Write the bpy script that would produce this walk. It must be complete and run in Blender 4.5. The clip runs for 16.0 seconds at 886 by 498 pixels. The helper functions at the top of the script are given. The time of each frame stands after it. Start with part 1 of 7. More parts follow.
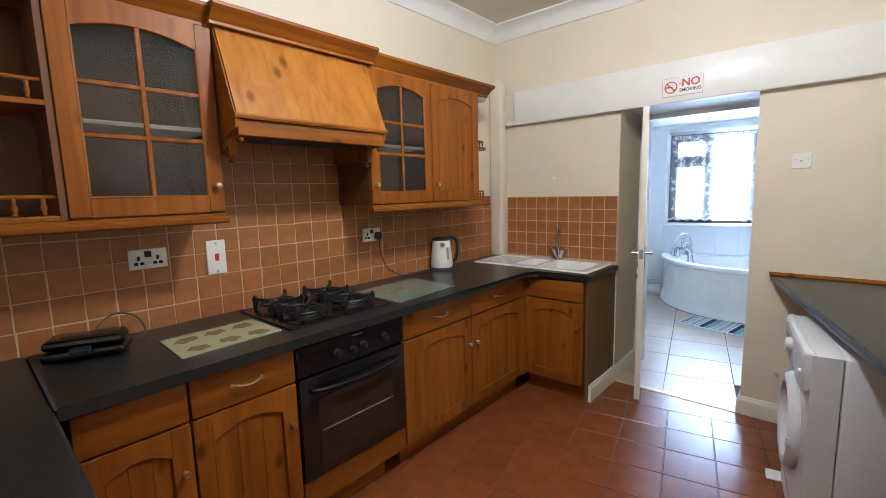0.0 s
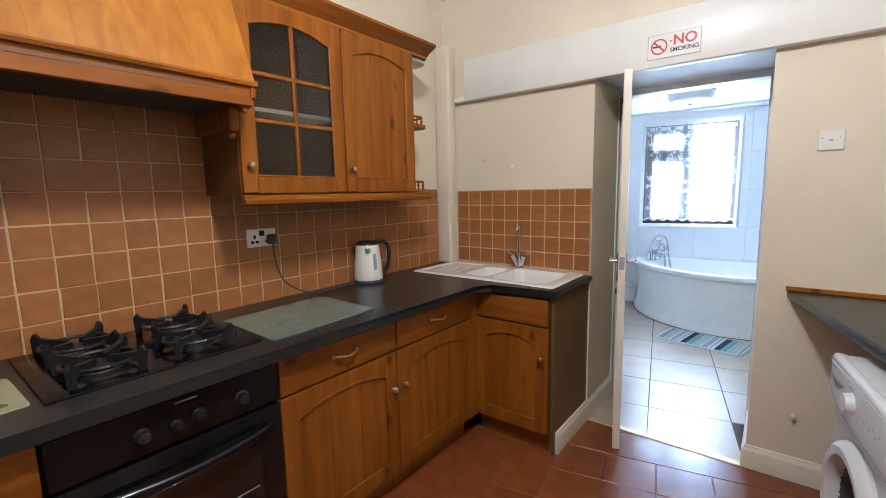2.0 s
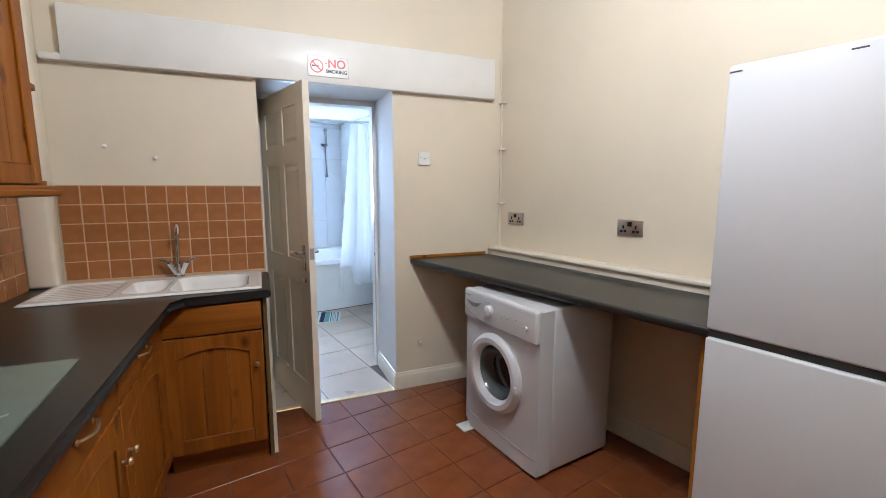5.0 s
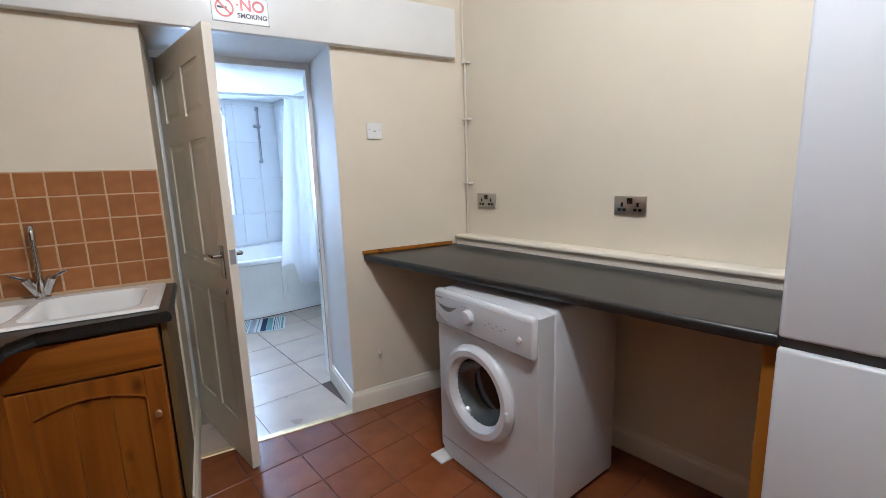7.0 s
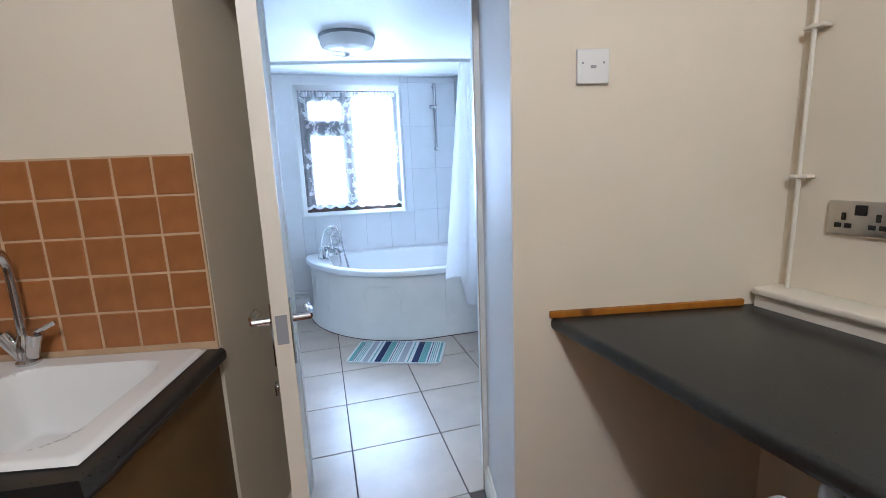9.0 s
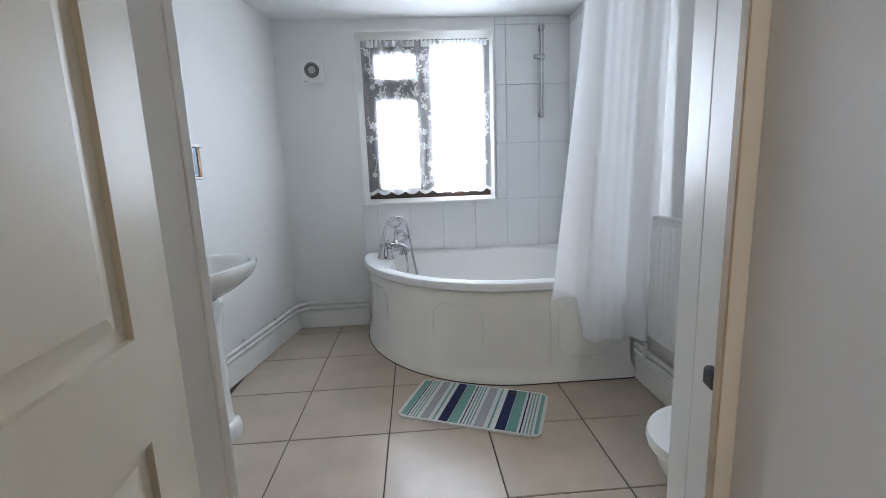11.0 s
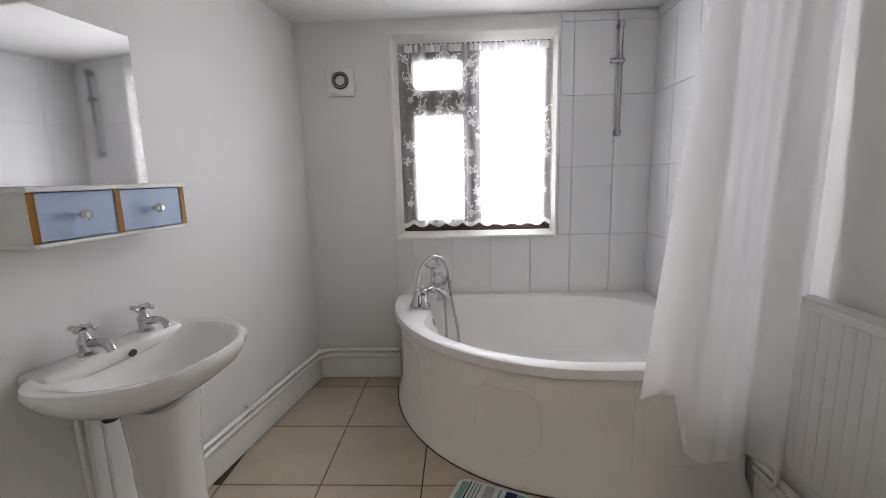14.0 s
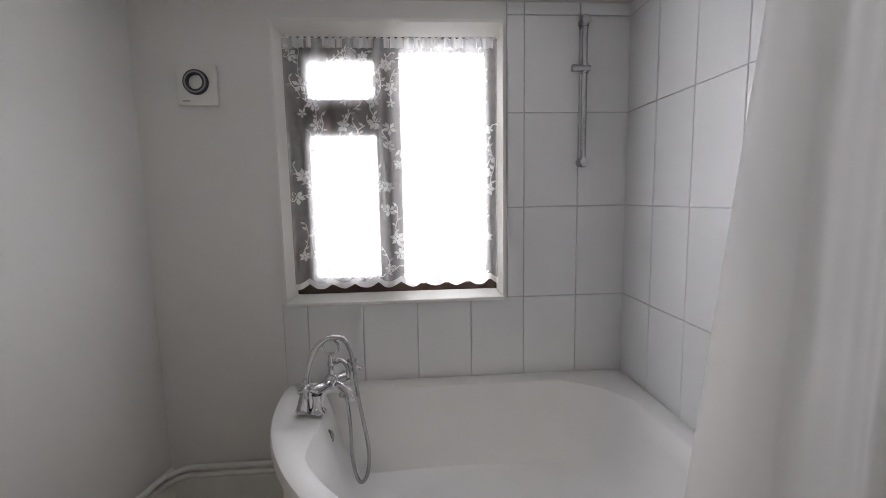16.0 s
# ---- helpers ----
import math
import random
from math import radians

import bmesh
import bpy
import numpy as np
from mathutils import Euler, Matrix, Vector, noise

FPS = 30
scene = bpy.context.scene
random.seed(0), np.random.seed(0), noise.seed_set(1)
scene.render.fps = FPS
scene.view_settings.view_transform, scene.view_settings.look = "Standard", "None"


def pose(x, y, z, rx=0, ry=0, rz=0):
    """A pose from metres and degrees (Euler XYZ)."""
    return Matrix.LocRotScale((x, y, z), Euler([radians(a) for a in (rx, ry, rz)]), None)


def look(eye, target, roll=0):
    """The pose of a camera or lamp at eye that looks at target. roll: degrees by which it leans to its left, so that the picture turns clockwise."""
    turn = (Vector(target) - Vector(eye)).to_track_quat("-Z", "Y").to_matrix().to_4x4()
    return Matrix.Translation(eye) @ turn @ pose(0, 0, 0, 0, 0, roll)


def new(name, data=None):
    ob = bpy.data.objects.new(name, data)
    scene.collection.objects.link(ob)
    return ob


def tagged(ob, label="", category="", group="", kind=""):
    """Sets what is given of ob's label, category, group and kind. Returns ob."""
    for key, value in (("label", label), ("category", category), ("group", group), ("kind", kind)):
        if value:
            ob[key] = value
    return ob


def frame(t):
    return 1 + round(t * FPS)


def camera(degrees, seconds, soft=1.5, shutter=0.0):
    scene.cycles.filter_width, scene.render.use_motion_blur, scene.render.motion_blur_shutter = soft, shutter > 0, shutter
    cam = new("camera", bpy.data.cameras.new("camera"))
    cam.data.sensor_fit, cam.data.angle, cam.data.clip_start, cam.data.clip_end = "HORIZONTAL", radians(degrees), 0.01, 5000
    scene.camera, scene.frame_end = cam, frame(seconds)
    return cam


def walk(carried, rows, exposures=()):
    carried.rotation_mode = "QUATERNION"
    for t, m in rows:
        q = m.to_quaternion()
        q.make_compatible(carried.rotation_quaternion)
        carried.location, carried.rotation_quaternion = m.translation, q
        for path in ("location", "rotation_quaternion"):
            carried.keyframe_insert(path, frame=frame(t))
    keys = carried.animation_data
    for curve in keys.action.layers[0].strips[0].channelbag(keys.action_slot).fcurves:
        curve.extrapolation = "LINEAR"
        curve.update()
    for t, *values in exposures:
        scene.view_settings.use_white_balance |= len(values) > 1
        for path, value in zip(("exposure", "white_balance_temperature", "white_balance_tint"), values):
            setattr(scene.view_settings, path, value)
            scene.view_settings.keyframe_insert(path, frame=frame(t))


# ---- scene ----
cam = camera(91.4, 16.0, 0.85)
PATH = [
    (0, (0.496, 0.170, 1.478), (-0.818, 1.654, 1.218), -1.5),
    (0.5, (0.431, 0.369, 1.482), (-0.915, 1.823, 1.208), -1.8),
    (1, (0.418, 0.594, 1.431), (-0.943, 2.036, 1.171), -1.4),
    (1.5, (0.372, 0.769, 1.419), (-0.986, 2.215, 1.163), -1.5),
    (2, (0.214, 0.883, 1.411), (-1.001, 2.450, 1.152), -1.1),
    (2.5, (0.078, 0.978, 1.384), (-0.928, 2.686, 1.118), -0.6),
    (3, (-0.095, 1.082, 1.365), (-0.872, 2.906, 1.102), -0.4),
    (3.5, (-0.303, 1.074, 1.411), (-0.752, 3.004, 1.141), -0.1),
    (4, (-0.554, 0.946, 1.433), (-0.480, 2.926, 1.167), -0.1),
    (4.5, (-0.638, 0.791, 1.448), (-0.206, 2.724, 1.170), 0.1),
    (5, (-0.661, 0.631, 1.408), (0.108, 2.456, 1.129), 0.1),
    (5.2, (-0.647, 0.585, 1.415), (0.235, 2.355, 1.121), 0.2),
    (7.3, (-0.447, 1.229, 1.359), (0.511, 2.951, 1.016), -1.8),
    (7.5, (-0.403, 1.316, 1.359), (0.426, 3.104, 1.016), -2.0),
    (8, (-0.333, 1.648, 1.371), (0.212, 3.541, 1.025), -2.4),
    (8.5, (-0.231, 1.950, 1.371), (0.135, 3.883, 1.013), -2.4),
    (9, (-0.120, 2.268, 1.356), (0.031, 4.229, 0.996), -2.3),
    (9.2, (-0.101, 2.384, 1.345), (-0.035, 4.349, 0.979), -2.3),
    (11.3, (-0.128, 3.478, 1.161), (-0.418, 5.427, 0.818), -1.9),
    (11.5, (-0.146, 3.537, 1.179), (-0.459, 5.482, 0.836), -1.7),
    (12, (-0.172, 3.653, 1.158), (-0.548, 5.588, 0.816), -1.7),
    (12.5, (-0.172, 3.716, 1.131), (-0.589, 5.643, 0.796), -1.7),
    (13, (-0.168, 3.761, 1.116), (-0.617, 5.681, 0.786), -1.7),
    (13.5, (-0.192, 3.824, 1.190), (-0.648, 5.742, 0.854), -1.5),
    (14, (-0.207, 3.945, 1.347), (-0.668, 5.862, 1.011), -1.5),
    (14.5, (-0.226, 4.066, 1.419), (-0.703, 5.989, 1.146), -1.6),
    (15, (-0.241, 4.268, 1.468), (-0.729, 6.192, 1.223), -1.6),
    (15.5, (-0.234, 4.506, 1.438), (-0.704, 6.437, 1.219), -1.6),
    (16, (-0.178, 4.745, 1.428), (-0.429, 6.717, 1.192), -1.1),
]

# ---- world, lights, exposure ----
EXPO = ((0.0, 0.02, 4850, 10), (3.5, 0.1, 4950, 10), (5.2, 0.03, 4800, 10), (7.5, 0.0, 4700, 10), (8.5, -0.03, 4700, 10), (9.2, -0.2, 4750, 11), (10.3, -0.65, 5500, 11), (11.3, -0.84, 6250, 15), (12.8, -0.97, 6750, 18), (14.0, -1.15, 6980, 20), (15.0, -1.30, 7050, 21), (16.0, -1.66, 7050, 21))
walk(cam, [(t, look(eye, target, roll)) for t, eye, target, roll in PATH], EXPO)

world = bpy.data.worlds.new("world")
scene.world = world
world.use_nodes = True
wn = world.node_tree
sky = wn.nodes.new("ShaderNodeTexSky")
sky.sky_type, sky.sun_disc, sky.sun_elevation, sky.sun_rotation = "NISHITA", False, radians(40), radians(200)
wn.links.new(sky.outputs[0], wn.nodes["Background"].inputs[0])
wn.nodes["Background"].inputs[1].default_value = 0.12


def area_lamp(name, m, w, h, power, colour):
    d = bpy.data.lights.new(name, "AREA")
    d.shape, d.size, d.size_y, d.energy, d.color = "RECTANGLE", w, h, power, colour
    ob = new(name, d)
    ob.matrix_world = m
    return ob


KITCHEN_W, BATH_W = 96.0, 135.0
LAMP = (-0.08, 1.5)


# ---- materials ----
def mat(name, base, rough=0.5, metal=0.0, vary=0.08, scale=6.0, bump=0.0, bscale=60.0, island=0.0, coat=0.0, objvary=0.0, rvar=0.07):
    m = bpy.data.materials.new(name)
    m.use_nodes = True
    nt = m.node_tree
    b = nt.nodes["Principled BSDF"]
    b.inputs["Roughness"].default_value, b.inputs["Metallic"].default_value = rough, metal
    b.inputs["Coat Weight"].default_value = coat
    tc = nt.nodes.new("ShaderNodeTexCoord")
    n1 = nt.nodes.new("ShaderNodeTexNoise")
    n1.inputs["Scale"].default_value, n1.inputs["Detail"].default_value = scale, 6
    nt.links.new(tc.outputs["Object"], n1.inputs["Vector"])
    hsv = nt.nodes.new("ShaderNodeHueSaturation")
    hsv.inputs["Color"].default_value = (*base, 1)
    mr = nt.nodes.new("ShaderNodeMapRange")
    mr.inputs["From Min"].default_value, mr.inputs["From Max"].default_value = 0.3, 0.7
    mr.inputs["To Min"].default_value, mr.inputs["To Max"].default_value = 1 - vary, 1 + vary
    nt.links.new(n1.outputs[0], mr.inputs["Value"])
    val = mr.outputs[0]
    if objvary:
        oi = nt.nodes.new("ShaderNodeObjectInfo")
        m2 = nt.nodes.new("ShaderNodeMapRange")
        m2.inputs["To Min"].default_value, m2.inputs["To Max"].default_value = 1 - objvary, 1 + objvary
        nt.links.new(oi.outputs["Random"], m2.inputs["Value"])
        mu = nt.nodes.new("ShaderNodeMath")
        mu.operation = "MULTIPLY"
        nt.links.new(val, mu.inputs[0])
        nt.links.new(m2.outputs[0], mu.inputs[1])
        val = mu.outputs[0]
    nt.links.new(val, hsv.inputs["Value"])
    nt.links.new(hsv.outputs[0], b.inputs["Base Color"])
    n2 = nt.nodes.new("ShaderNodeTexNoise")
    n2.inputs["Scale"].default_value, n2.inputs["Detail"].default_value = bscale, 4
    nt.links.new(tc.outputs["Object"], n2.inputs["Vector"])
    r2 = nt.nodes.new("ShaderNodeMapRange")
    r2.inputs["To Min"].default_value, r2.inputs["To Max"].default_value = max(rough - rvar, 0.02), min(rough + rvar, 1)
    nt.links.new(n1.outputs[0], r2.inputs["Value"])
    nt.links.new(r2.outputs[0], b.inputs["Roughness"])
    if bump:
        bp = nt.nodes.new("ShaderNodeBump")
        bp.inputs["Strength"].default_value, bp.inputs["Distance"].default_value = bump, 0.004
        nt.links.new(n2.outputs[0], bp.inputs["Height"])
        nt.links.new(bp.outputs[0], b.inputs["Normal"])
    return m


def pine(name, light, dark, along="Z", rough=0.42, knots=True, few=0.6):
    """Varnished pine: long grain with darker bands and a few knots."""
    m = bpy.data.materials.new(name)
    m.use_nodes = True
    nt = m.node_tree
    b = nt.nodes["Principled BSDF"]
    b.inputs["Roughness"].default_value = rough
    b.inputs["Specular IOR Level"].default_value = 0.2
    tc = nt.nodes.new("ShaderNodeTexCoord")
    oi = nt.nodes.new("ShaderNodeObjectInfo")
    off = nt.nodes.new("ShaderNodeVectorMath")
    off.operation = "ADD"
    sc = nt.nodes.new("ShaderNodeMath")
    sc.operation = "MULTIPLY"
    sc.inputs[1].default_value = 13.0
    nt.links.new(oi.outputs["Random"], sc.inputs[0])
    nt.links.new(tc.outputs["Object"], off.inputs[0])
    nt.links.new(sc.outputs[0], off.inputs[1])
    mp = nt.nodes.new("ShaderNodeMapping")
    s = {"X": (0.5, 9, 9), "Y": (9, 0.5, 9), "Z": (9, 9, 0.5)}[along]
    mp.inputs["Scale"].default_value = s
    nt.links.new(off.outputs[0], mp.inputs[0])
    n = nt.nodes.new("ShaderNodeTexNoise")
    n.inputs["Scale"].default_value, n.inputs["Detail"].default_value, n.inputs["Distortion"].default_value = 2.2, 8, 0.6
    nt.links.new(mp.outputs[0], n.inputs["Vector"])
    ramp = nt.nodes.new("ShaderNodeValToRGB")
    ramp.color_ramp.elements[0].position, ramp.color_ramp.elements[0].color = 0.3, (*dark, 1)
    ramp.color_ramp.elements[1].position, ramp.color_ramp.elements[1].color = 0.65, (*light, 1)
    nt.links.new(n.outputs[0], ramp.inputs[0])
    col = ramp.outputs[0]
    if knots:
        k = nt.nodes.new("ShaderNodeTexVoronoi")
        k.inputs["Scale"].default_value = 1.0
        mk = nt.nodes.new("ShaderNodeMapping")
        ks = {"X": (5, 9, 9), "Y": (9, 5, 9), "Z": (9, 9, 5)}[along]
        mk.inputs["Scale"].default_value = ks
        nt.links.new(off.outputs[0], mk.inputs[0])
        nt.links.new(mk.outputs[0], k.inputs["Vector"])
        lt = nt.nodes.new("ShaderNodeMapRange")
        lt.inputs["From Min"].default_value, lt.inputs["From Max"].default_value = 0.08, 0.22
        lt.inputs["To Min"].default_value, lt.inputs["To Max"].default_value = 0.85, 0.0
        nt.links.new(k.outputs["Distance"], lt.inputs["Value"])
        sep = nt.nodes.new("ShaderNodeSeparateColor")
        nt.links.new(k.outputs["Color"], sep.inputs[0])
        gt = nt.nodes.new("ShaderNodeMath")
        gt.operation = "GREATER_THAN"
        gt.inputs[1].default_value = few
        nt.links.new(sep.outputs[0], gt.inputs[0])
        mu = nt.nodes.new("ShaderNodeMath")
        mu.operation = "MULTIPLY"
        nt.links.new(gt.outputs[0], mu.inputs[0])
        nt.links.new(lt.outputs[0], mu.inputs[1])
        mix = nt.nodes.new("ShaderNodeMix")
        mix.data_type = "RGBA"
        nt.links.new(mu.outputs[0], mix.inputs[0])
        nt.links.new(col, mix.inputs[6])
        mix.inputs[7].default_value = (dark[0] * 0.35, dark[1] * 0.28, dark[2] * 0.25, 1)
        col = mix.outputs[2]
    nt.links.new(col, b.inputs["Base Color"])
    bp = nt.nodes.new("ShaderNodeBump")
    bp.inputs["Strength"].default_value, bp.inputs["Distance"].default_value = 0.15, 0.002
    nt.links.new(n.outputs[0], bp.inputs["Height"])
    nt.links.new(bp.outputs[0], b.inputs["Normal"])
    return m


def glass(name, colour=(1, 1, 1), rough=0.0, ior=1.45):
    m = bpy.data.materials.new(name)
    m.use_nodes = True
    b = m.node_tree.nodes["Principled BSDF"]
    b.inputs["Base Color"].default_value = (*colour, 1)
    b.inputs["Transmission Weight"].default_value, b.inputs["Roughness"].default_value, b.inputs["IOR"].default_value = 1.0, rough, ior
    return m


def glow(name, colour, strength):
    m = bpy.data.materials.new(name)
    m.use_nodes = True
    b = m.node_tree.nodes["Principled BSDF"]
    b.inputs["Base Color"].default_value = (*colour, 1)
    b.inputs["Emission Color"].default_value, b.inputs["Emission Strength"].default_value = (*colour, 1), strength
    return m


M_CREAM = mat("cream_wall_paint", (0.73, 0.655, 0.51), 0.6, vary=0.03, scale=2.5, bump=0.12, bscale=90)
M_CEIL = mat("ceiling_paint", (0.68, 0.64, 0.57), 0.7, vary=0.03, scale=2, bump=0.08, bscale=70)
M_WHITE = mat("white_gloss_paint", (0.80, 0.79, 0.75), 0.35, vary=0.03, scale=5, bump=0.05, bscale=40)
M_BWALL = mat("bathroom_white_paint", (0.76, 0.75, 0.73), 0.6, vary=0.03, scale=2.0, bump=0.15, bscale=50)
M_VINYL = mat("terracotta_vinyl", (0.185, 0.054, 0.015), 0.2, vary=0.14, scale=9, bump=0.06, bscale=60, objvary=0.07)
M_GROUT = mat("pale_grout", (0.54, 0.38, 0.22), 0.8, vary=0.08, scale=30, bump=0.2)
M_VJOINT = mat("dark_floor_joint", (0.085, 0.03, 0.012), 0.7, vary=0.1)
M_TERRA = mat("terracotta_wall_tile", (0.32, 0.127, 0.033), 0.40, vary=0.14, scale=14, bump=0.12, bscale=25, objvary=0.1)
M_BTILE = mat("beige_floor_tile", (0.50, 0.41, 0.32), 0.3, vary=0.1, scale=5, bump=0.05, bscale=30, objvary=0.04)
M_BJOINT = mat("brown_floor_grout", (0.085, 0.058, 0.042), 0.8)
M_WTILE = mat("white_wall_tile", (0.71, 0.71, 0.71), 0.22, vary=0.02, scale=3, bump=0.03, bscale=8, objvary=0.015)
M_WGROUT = mat("grey_white_grout", (0.52, 0.52, 0.52), 0.8)
M_WORKTOP = mat("charcoal_laminate", (0.017, 0.018, 0.0165), 0.3, vary=0.25, scale=160, bump=0.05, bscale=200)
M_PINE = pine("honey_pine", (0.265, 0.089, 0.0045), (0.165, 0.046, 0.002))
M_PINEH = pine("honey_pine_level", (0.265, 0.089, 0.0045), (0.165, 0.046, 0.002), along="Y")
M_PINEX = pine("honey_pine_across", (0.265, 0.089, 0.0045), (0.165, 0.046, 0.002), along="X")
M_PINEL = pine("pale_pine", (0.36, 0.148, 0.011), (0.265, 0.096, 0.006), few=0.1)
M_CARC = mat("pine_effect_carcass", (0.125, 0.045, 0.008), 0.5, vary=0.1, scale=8)
M_SIDE = mat("olive_brown_end_panel", (0.125, 0.073, 0.021), 0.45, vary=0.1, scale=8)
M_BLACK = mat("black_enamel", (0.004, 0.004, 0.0045), 0.2, vary=0.2, scale=20)
M_BLACKR = mat("black_cast_iron", (0.007, 0.007, 0.0075), 0.5, vary=0.3, scale=40, bump=0.2)
M_OVENGLASS = mat("dark_oven_glass", (0.02, 0.012, 0.008), 0.07, vary=0.1)
M_CHROME = mat("chrome", (0.60, 0.60, 0.61), 0.12, metal=1.0, vary=0.02)
M_BRUSHED = mat("brushed_steel", (0.50, 0.46, 0.40), 0.35, metal=1.0, vary=0.06, scale=40)
M_STEEL = mat("satin_steel", (0.42, 0.42, 0.43), 0.25, metal=1.0, vary=0.05, scale=30)
M_BRASS = mat("worn_brass_nickel", (0.62, 0.48, 0.30), 0.3, metal=1.0, vary=0.08, scale=20)
M_CERAMIC = mat("white_ceramic", (0.80, 0.79, 0.76), 0.15, vary=0.02, scale=3, coat=0.3)
M_ACRYL = mat("white_acrylic", (0.74, 0.735, 0.72), 0.33, vary=0.02, scale=3)
M_RADI = mat("radiator_enamel", (0.77, 0.765, 0.75), 0.35, vary=0.02, scale=4)
M_APPL = mat("white_enamel", (0.62, 0.625, 0.64), 0.3, vary=0.006, scale=2, bump=0.02, bscale=150, rvar=0.02)
M_PLASTIC = mat("white_plastic", (0.80, 0.79, 0.75), 0.35, vary=0.02, scale=6)
M_GREY = mat("mid_grey_plastic", (0.30, 0.30, 0.31), 0.4, vary=0.05)
M_RED = mat("red_plastic", (0.55, 0.03, 0.02), 0.35)
M_RUBBER = mat("grey_rubber", (0.05, 0.05, 0.055), 0.6)
M_BLUE = mat("pale_blue_paint", (0.36, 0.47, 0.62), 0.5, vary=0.05, scale=12)
M_BROWNF = mat("dark_brown_frame", (0.055, 0.028, 0.018), 0.4, vary=0.15, scale=15)
M_YELLOW = mat("brass_threshold", (0.66, 0.54, 0.30), 0.35, metal=0.5, vary=0.15, scale=20)
M_MIRROR = mat("mirror_silver", (0.9, 0.9, 0.9), 0.01, metal=1.0, vary=0.0)
M_OUT = glow("bright_outside", (0.93, 0.97, 1.0), 9.0)
M_CREAMD = mat("cream_gloss_door", (0.76, 0.70, 0.58), 0.35, vary=0.04, scale=4, bump=0.08, bscale=30)
M_BEIGEW = mat("beige_edge_strip", (0.50, 0.40, 0.28), 0.6, vary=0.15, scale=20)


# ---- mesh helpers ----
def box(bm, x0, x1, y0, y1, z0, z1, bevel=0.0, seg=1, m=None):
    g = bmesh.ops.create_cube(bm, size=1.0)
    vs = g["verts"]
    bmesh.ops.transform(bm, verts=vs, matrix=Matrix.Translation(((x0 + x1) / 2, (y0 + y1) / 2, (z0 + z1) / 2)) @ Matrix.Diagonal((abs(x1 - x0), abs(y1 - y0), abs(z1 - z0), 1)))
    if bevel:
        es = list({e for v in vs for e in v.link_edges})
        r = bmesh.ops.bevel(bm, geom=es, offset=bevel, segments=seg, affect="EDGES", profile=0.5, clamp_overlap=True)
        vs = list({v for f in r["faces"] for v in f.verts} | {v for v in vs if v.is_valid})
    if m is not None:
        bmesh.ops.transform(bm, verts=vs, matrix=m)
    return vs


def cyl(bm, p0, p1, r0, r1=None, n=16, caps=True):
    p0, p1 = Vector(p0), Vector(p1)
    r1 = r0 if r1 is None else r1
    d = p1 - p0
    g = bmesh.ops.create_cone(bm, cap_ends=caps, segments=n, radius1=r0, radius2=r1, depth=d.length)
    bmesh.ops.transform(bm, verts=g["verts"], matrix=Matrix.Translation((p0 + p1) / 2) @ d.to_track_quat("Z", "Y").to_matrix().to_4x4())
    return g["verts"]


def ball(bm, c, r, sx=1, sy=1, sz=1, n=16):
    g = bmesh.ops.create_uvsphere(bm, u_segments=n, v_segments=n // 2, radius=r)
    bmesh.ops.transform(bm, verts=g["verts"], matrix=Matrix.Translation(c) @ Matrix.Diagonal((sx, sy, sz, 1)))
    return g["verts"]


def tube(bm, pts, r, n=10):
    """A pipe of radius r along the points."""
    pts = [Vector(p) for p in pts]
    rings = []
    side = None
    for i, p in enumerate(pts):
        d = (pts[min(i + 1, len(pts) - 1)] - pts[max(i - 1, 0)]).normalized()
        if side is None:
            side = d.orthogonal().normalized()
        side = (side - d * side.dot(d)).normalized()
        up = d.cross(side)
        rings.append([bm.verts.new(p + (side * math.cos(a) + up * math.sin(a)) * r) for a in [2 * math.pi * k / n for k in range(n)]])
    for a, b in zip(rings, rings[1:]):
        for k in range(n):
            bm.faces.new((a[k], a[(k + 1) % n], b[(k + 1) % n], b[k]))
    bm.faces.new(rings[0][::-1])
    bm.faces.new(rings[-1])


def smooth_path(pts, n=8):
    """Catmull-Rom points through pts."""
    pts = [Vector(p) for p in pts]
    out = []
    for i in range(len(pts) - 1):
        a, b, c, d = pts[max(i - 1, 0)], pts[i], pts[i + 1], pts[min(i + 2, len(pts) - 1)]
        for k in range(n):
            t = k / n
            out.append(0.5 * (2 * b + (c - a) * t + (2 * a - 5 * b + 4 * c - d) * t * t + (3 * b - a - 3 * c + d) * t ** 3))
    out.append(pts[-1])
    return out


def prism(bm, outline, z0, z1):
    """An upright prism over a plan outline (x, y), counter-clockwise."""
    lo = [bm.verts.new((x, y, z0)) for x, y in outline]
    hi = [bm.verts.new((x, y, z1)) for x, y in outline]
    n = len(outline)
    bm.faces.new(lo[::-1])
    bm.faces.new(hi)
    for i in range(n):
        bm.faces.new((lo[i], lo[(i + 1) % n], hi[(i + 1) % n], hi[i]))


def lathe(bm, profile, c=(0, 0, 0), n=24, m=None):
    """Turn (radius, height) pairs about z."""
    rings = [[bm.verts.new((c[0] + r * math.cos(2 * math.pi * k / n), c[1] + r * math.sin(2 * math.pi * k / n), c[2] + z)) for k in range(n)] for r, z in profile]
    for a, b in zip(rings, rings[1:]):
        for k in range(n):
            bm.faces.new((a[k], a[(k + 1) % n], b[(k + 1) % n], b[k]))
    if profile[0] != profile[-1] and profile[0][0] > 1e-6:
        bm.faces.new(rings[0][::-1])
    if profile[0] != profile[-1] and profile[-1][0] > 1e-6:
        bm.faces.new(rings[-1])
    if m is not None:
        bmesh.ops.transform(bm, verts=[v for ring in rings for v in ring], matrix=m)


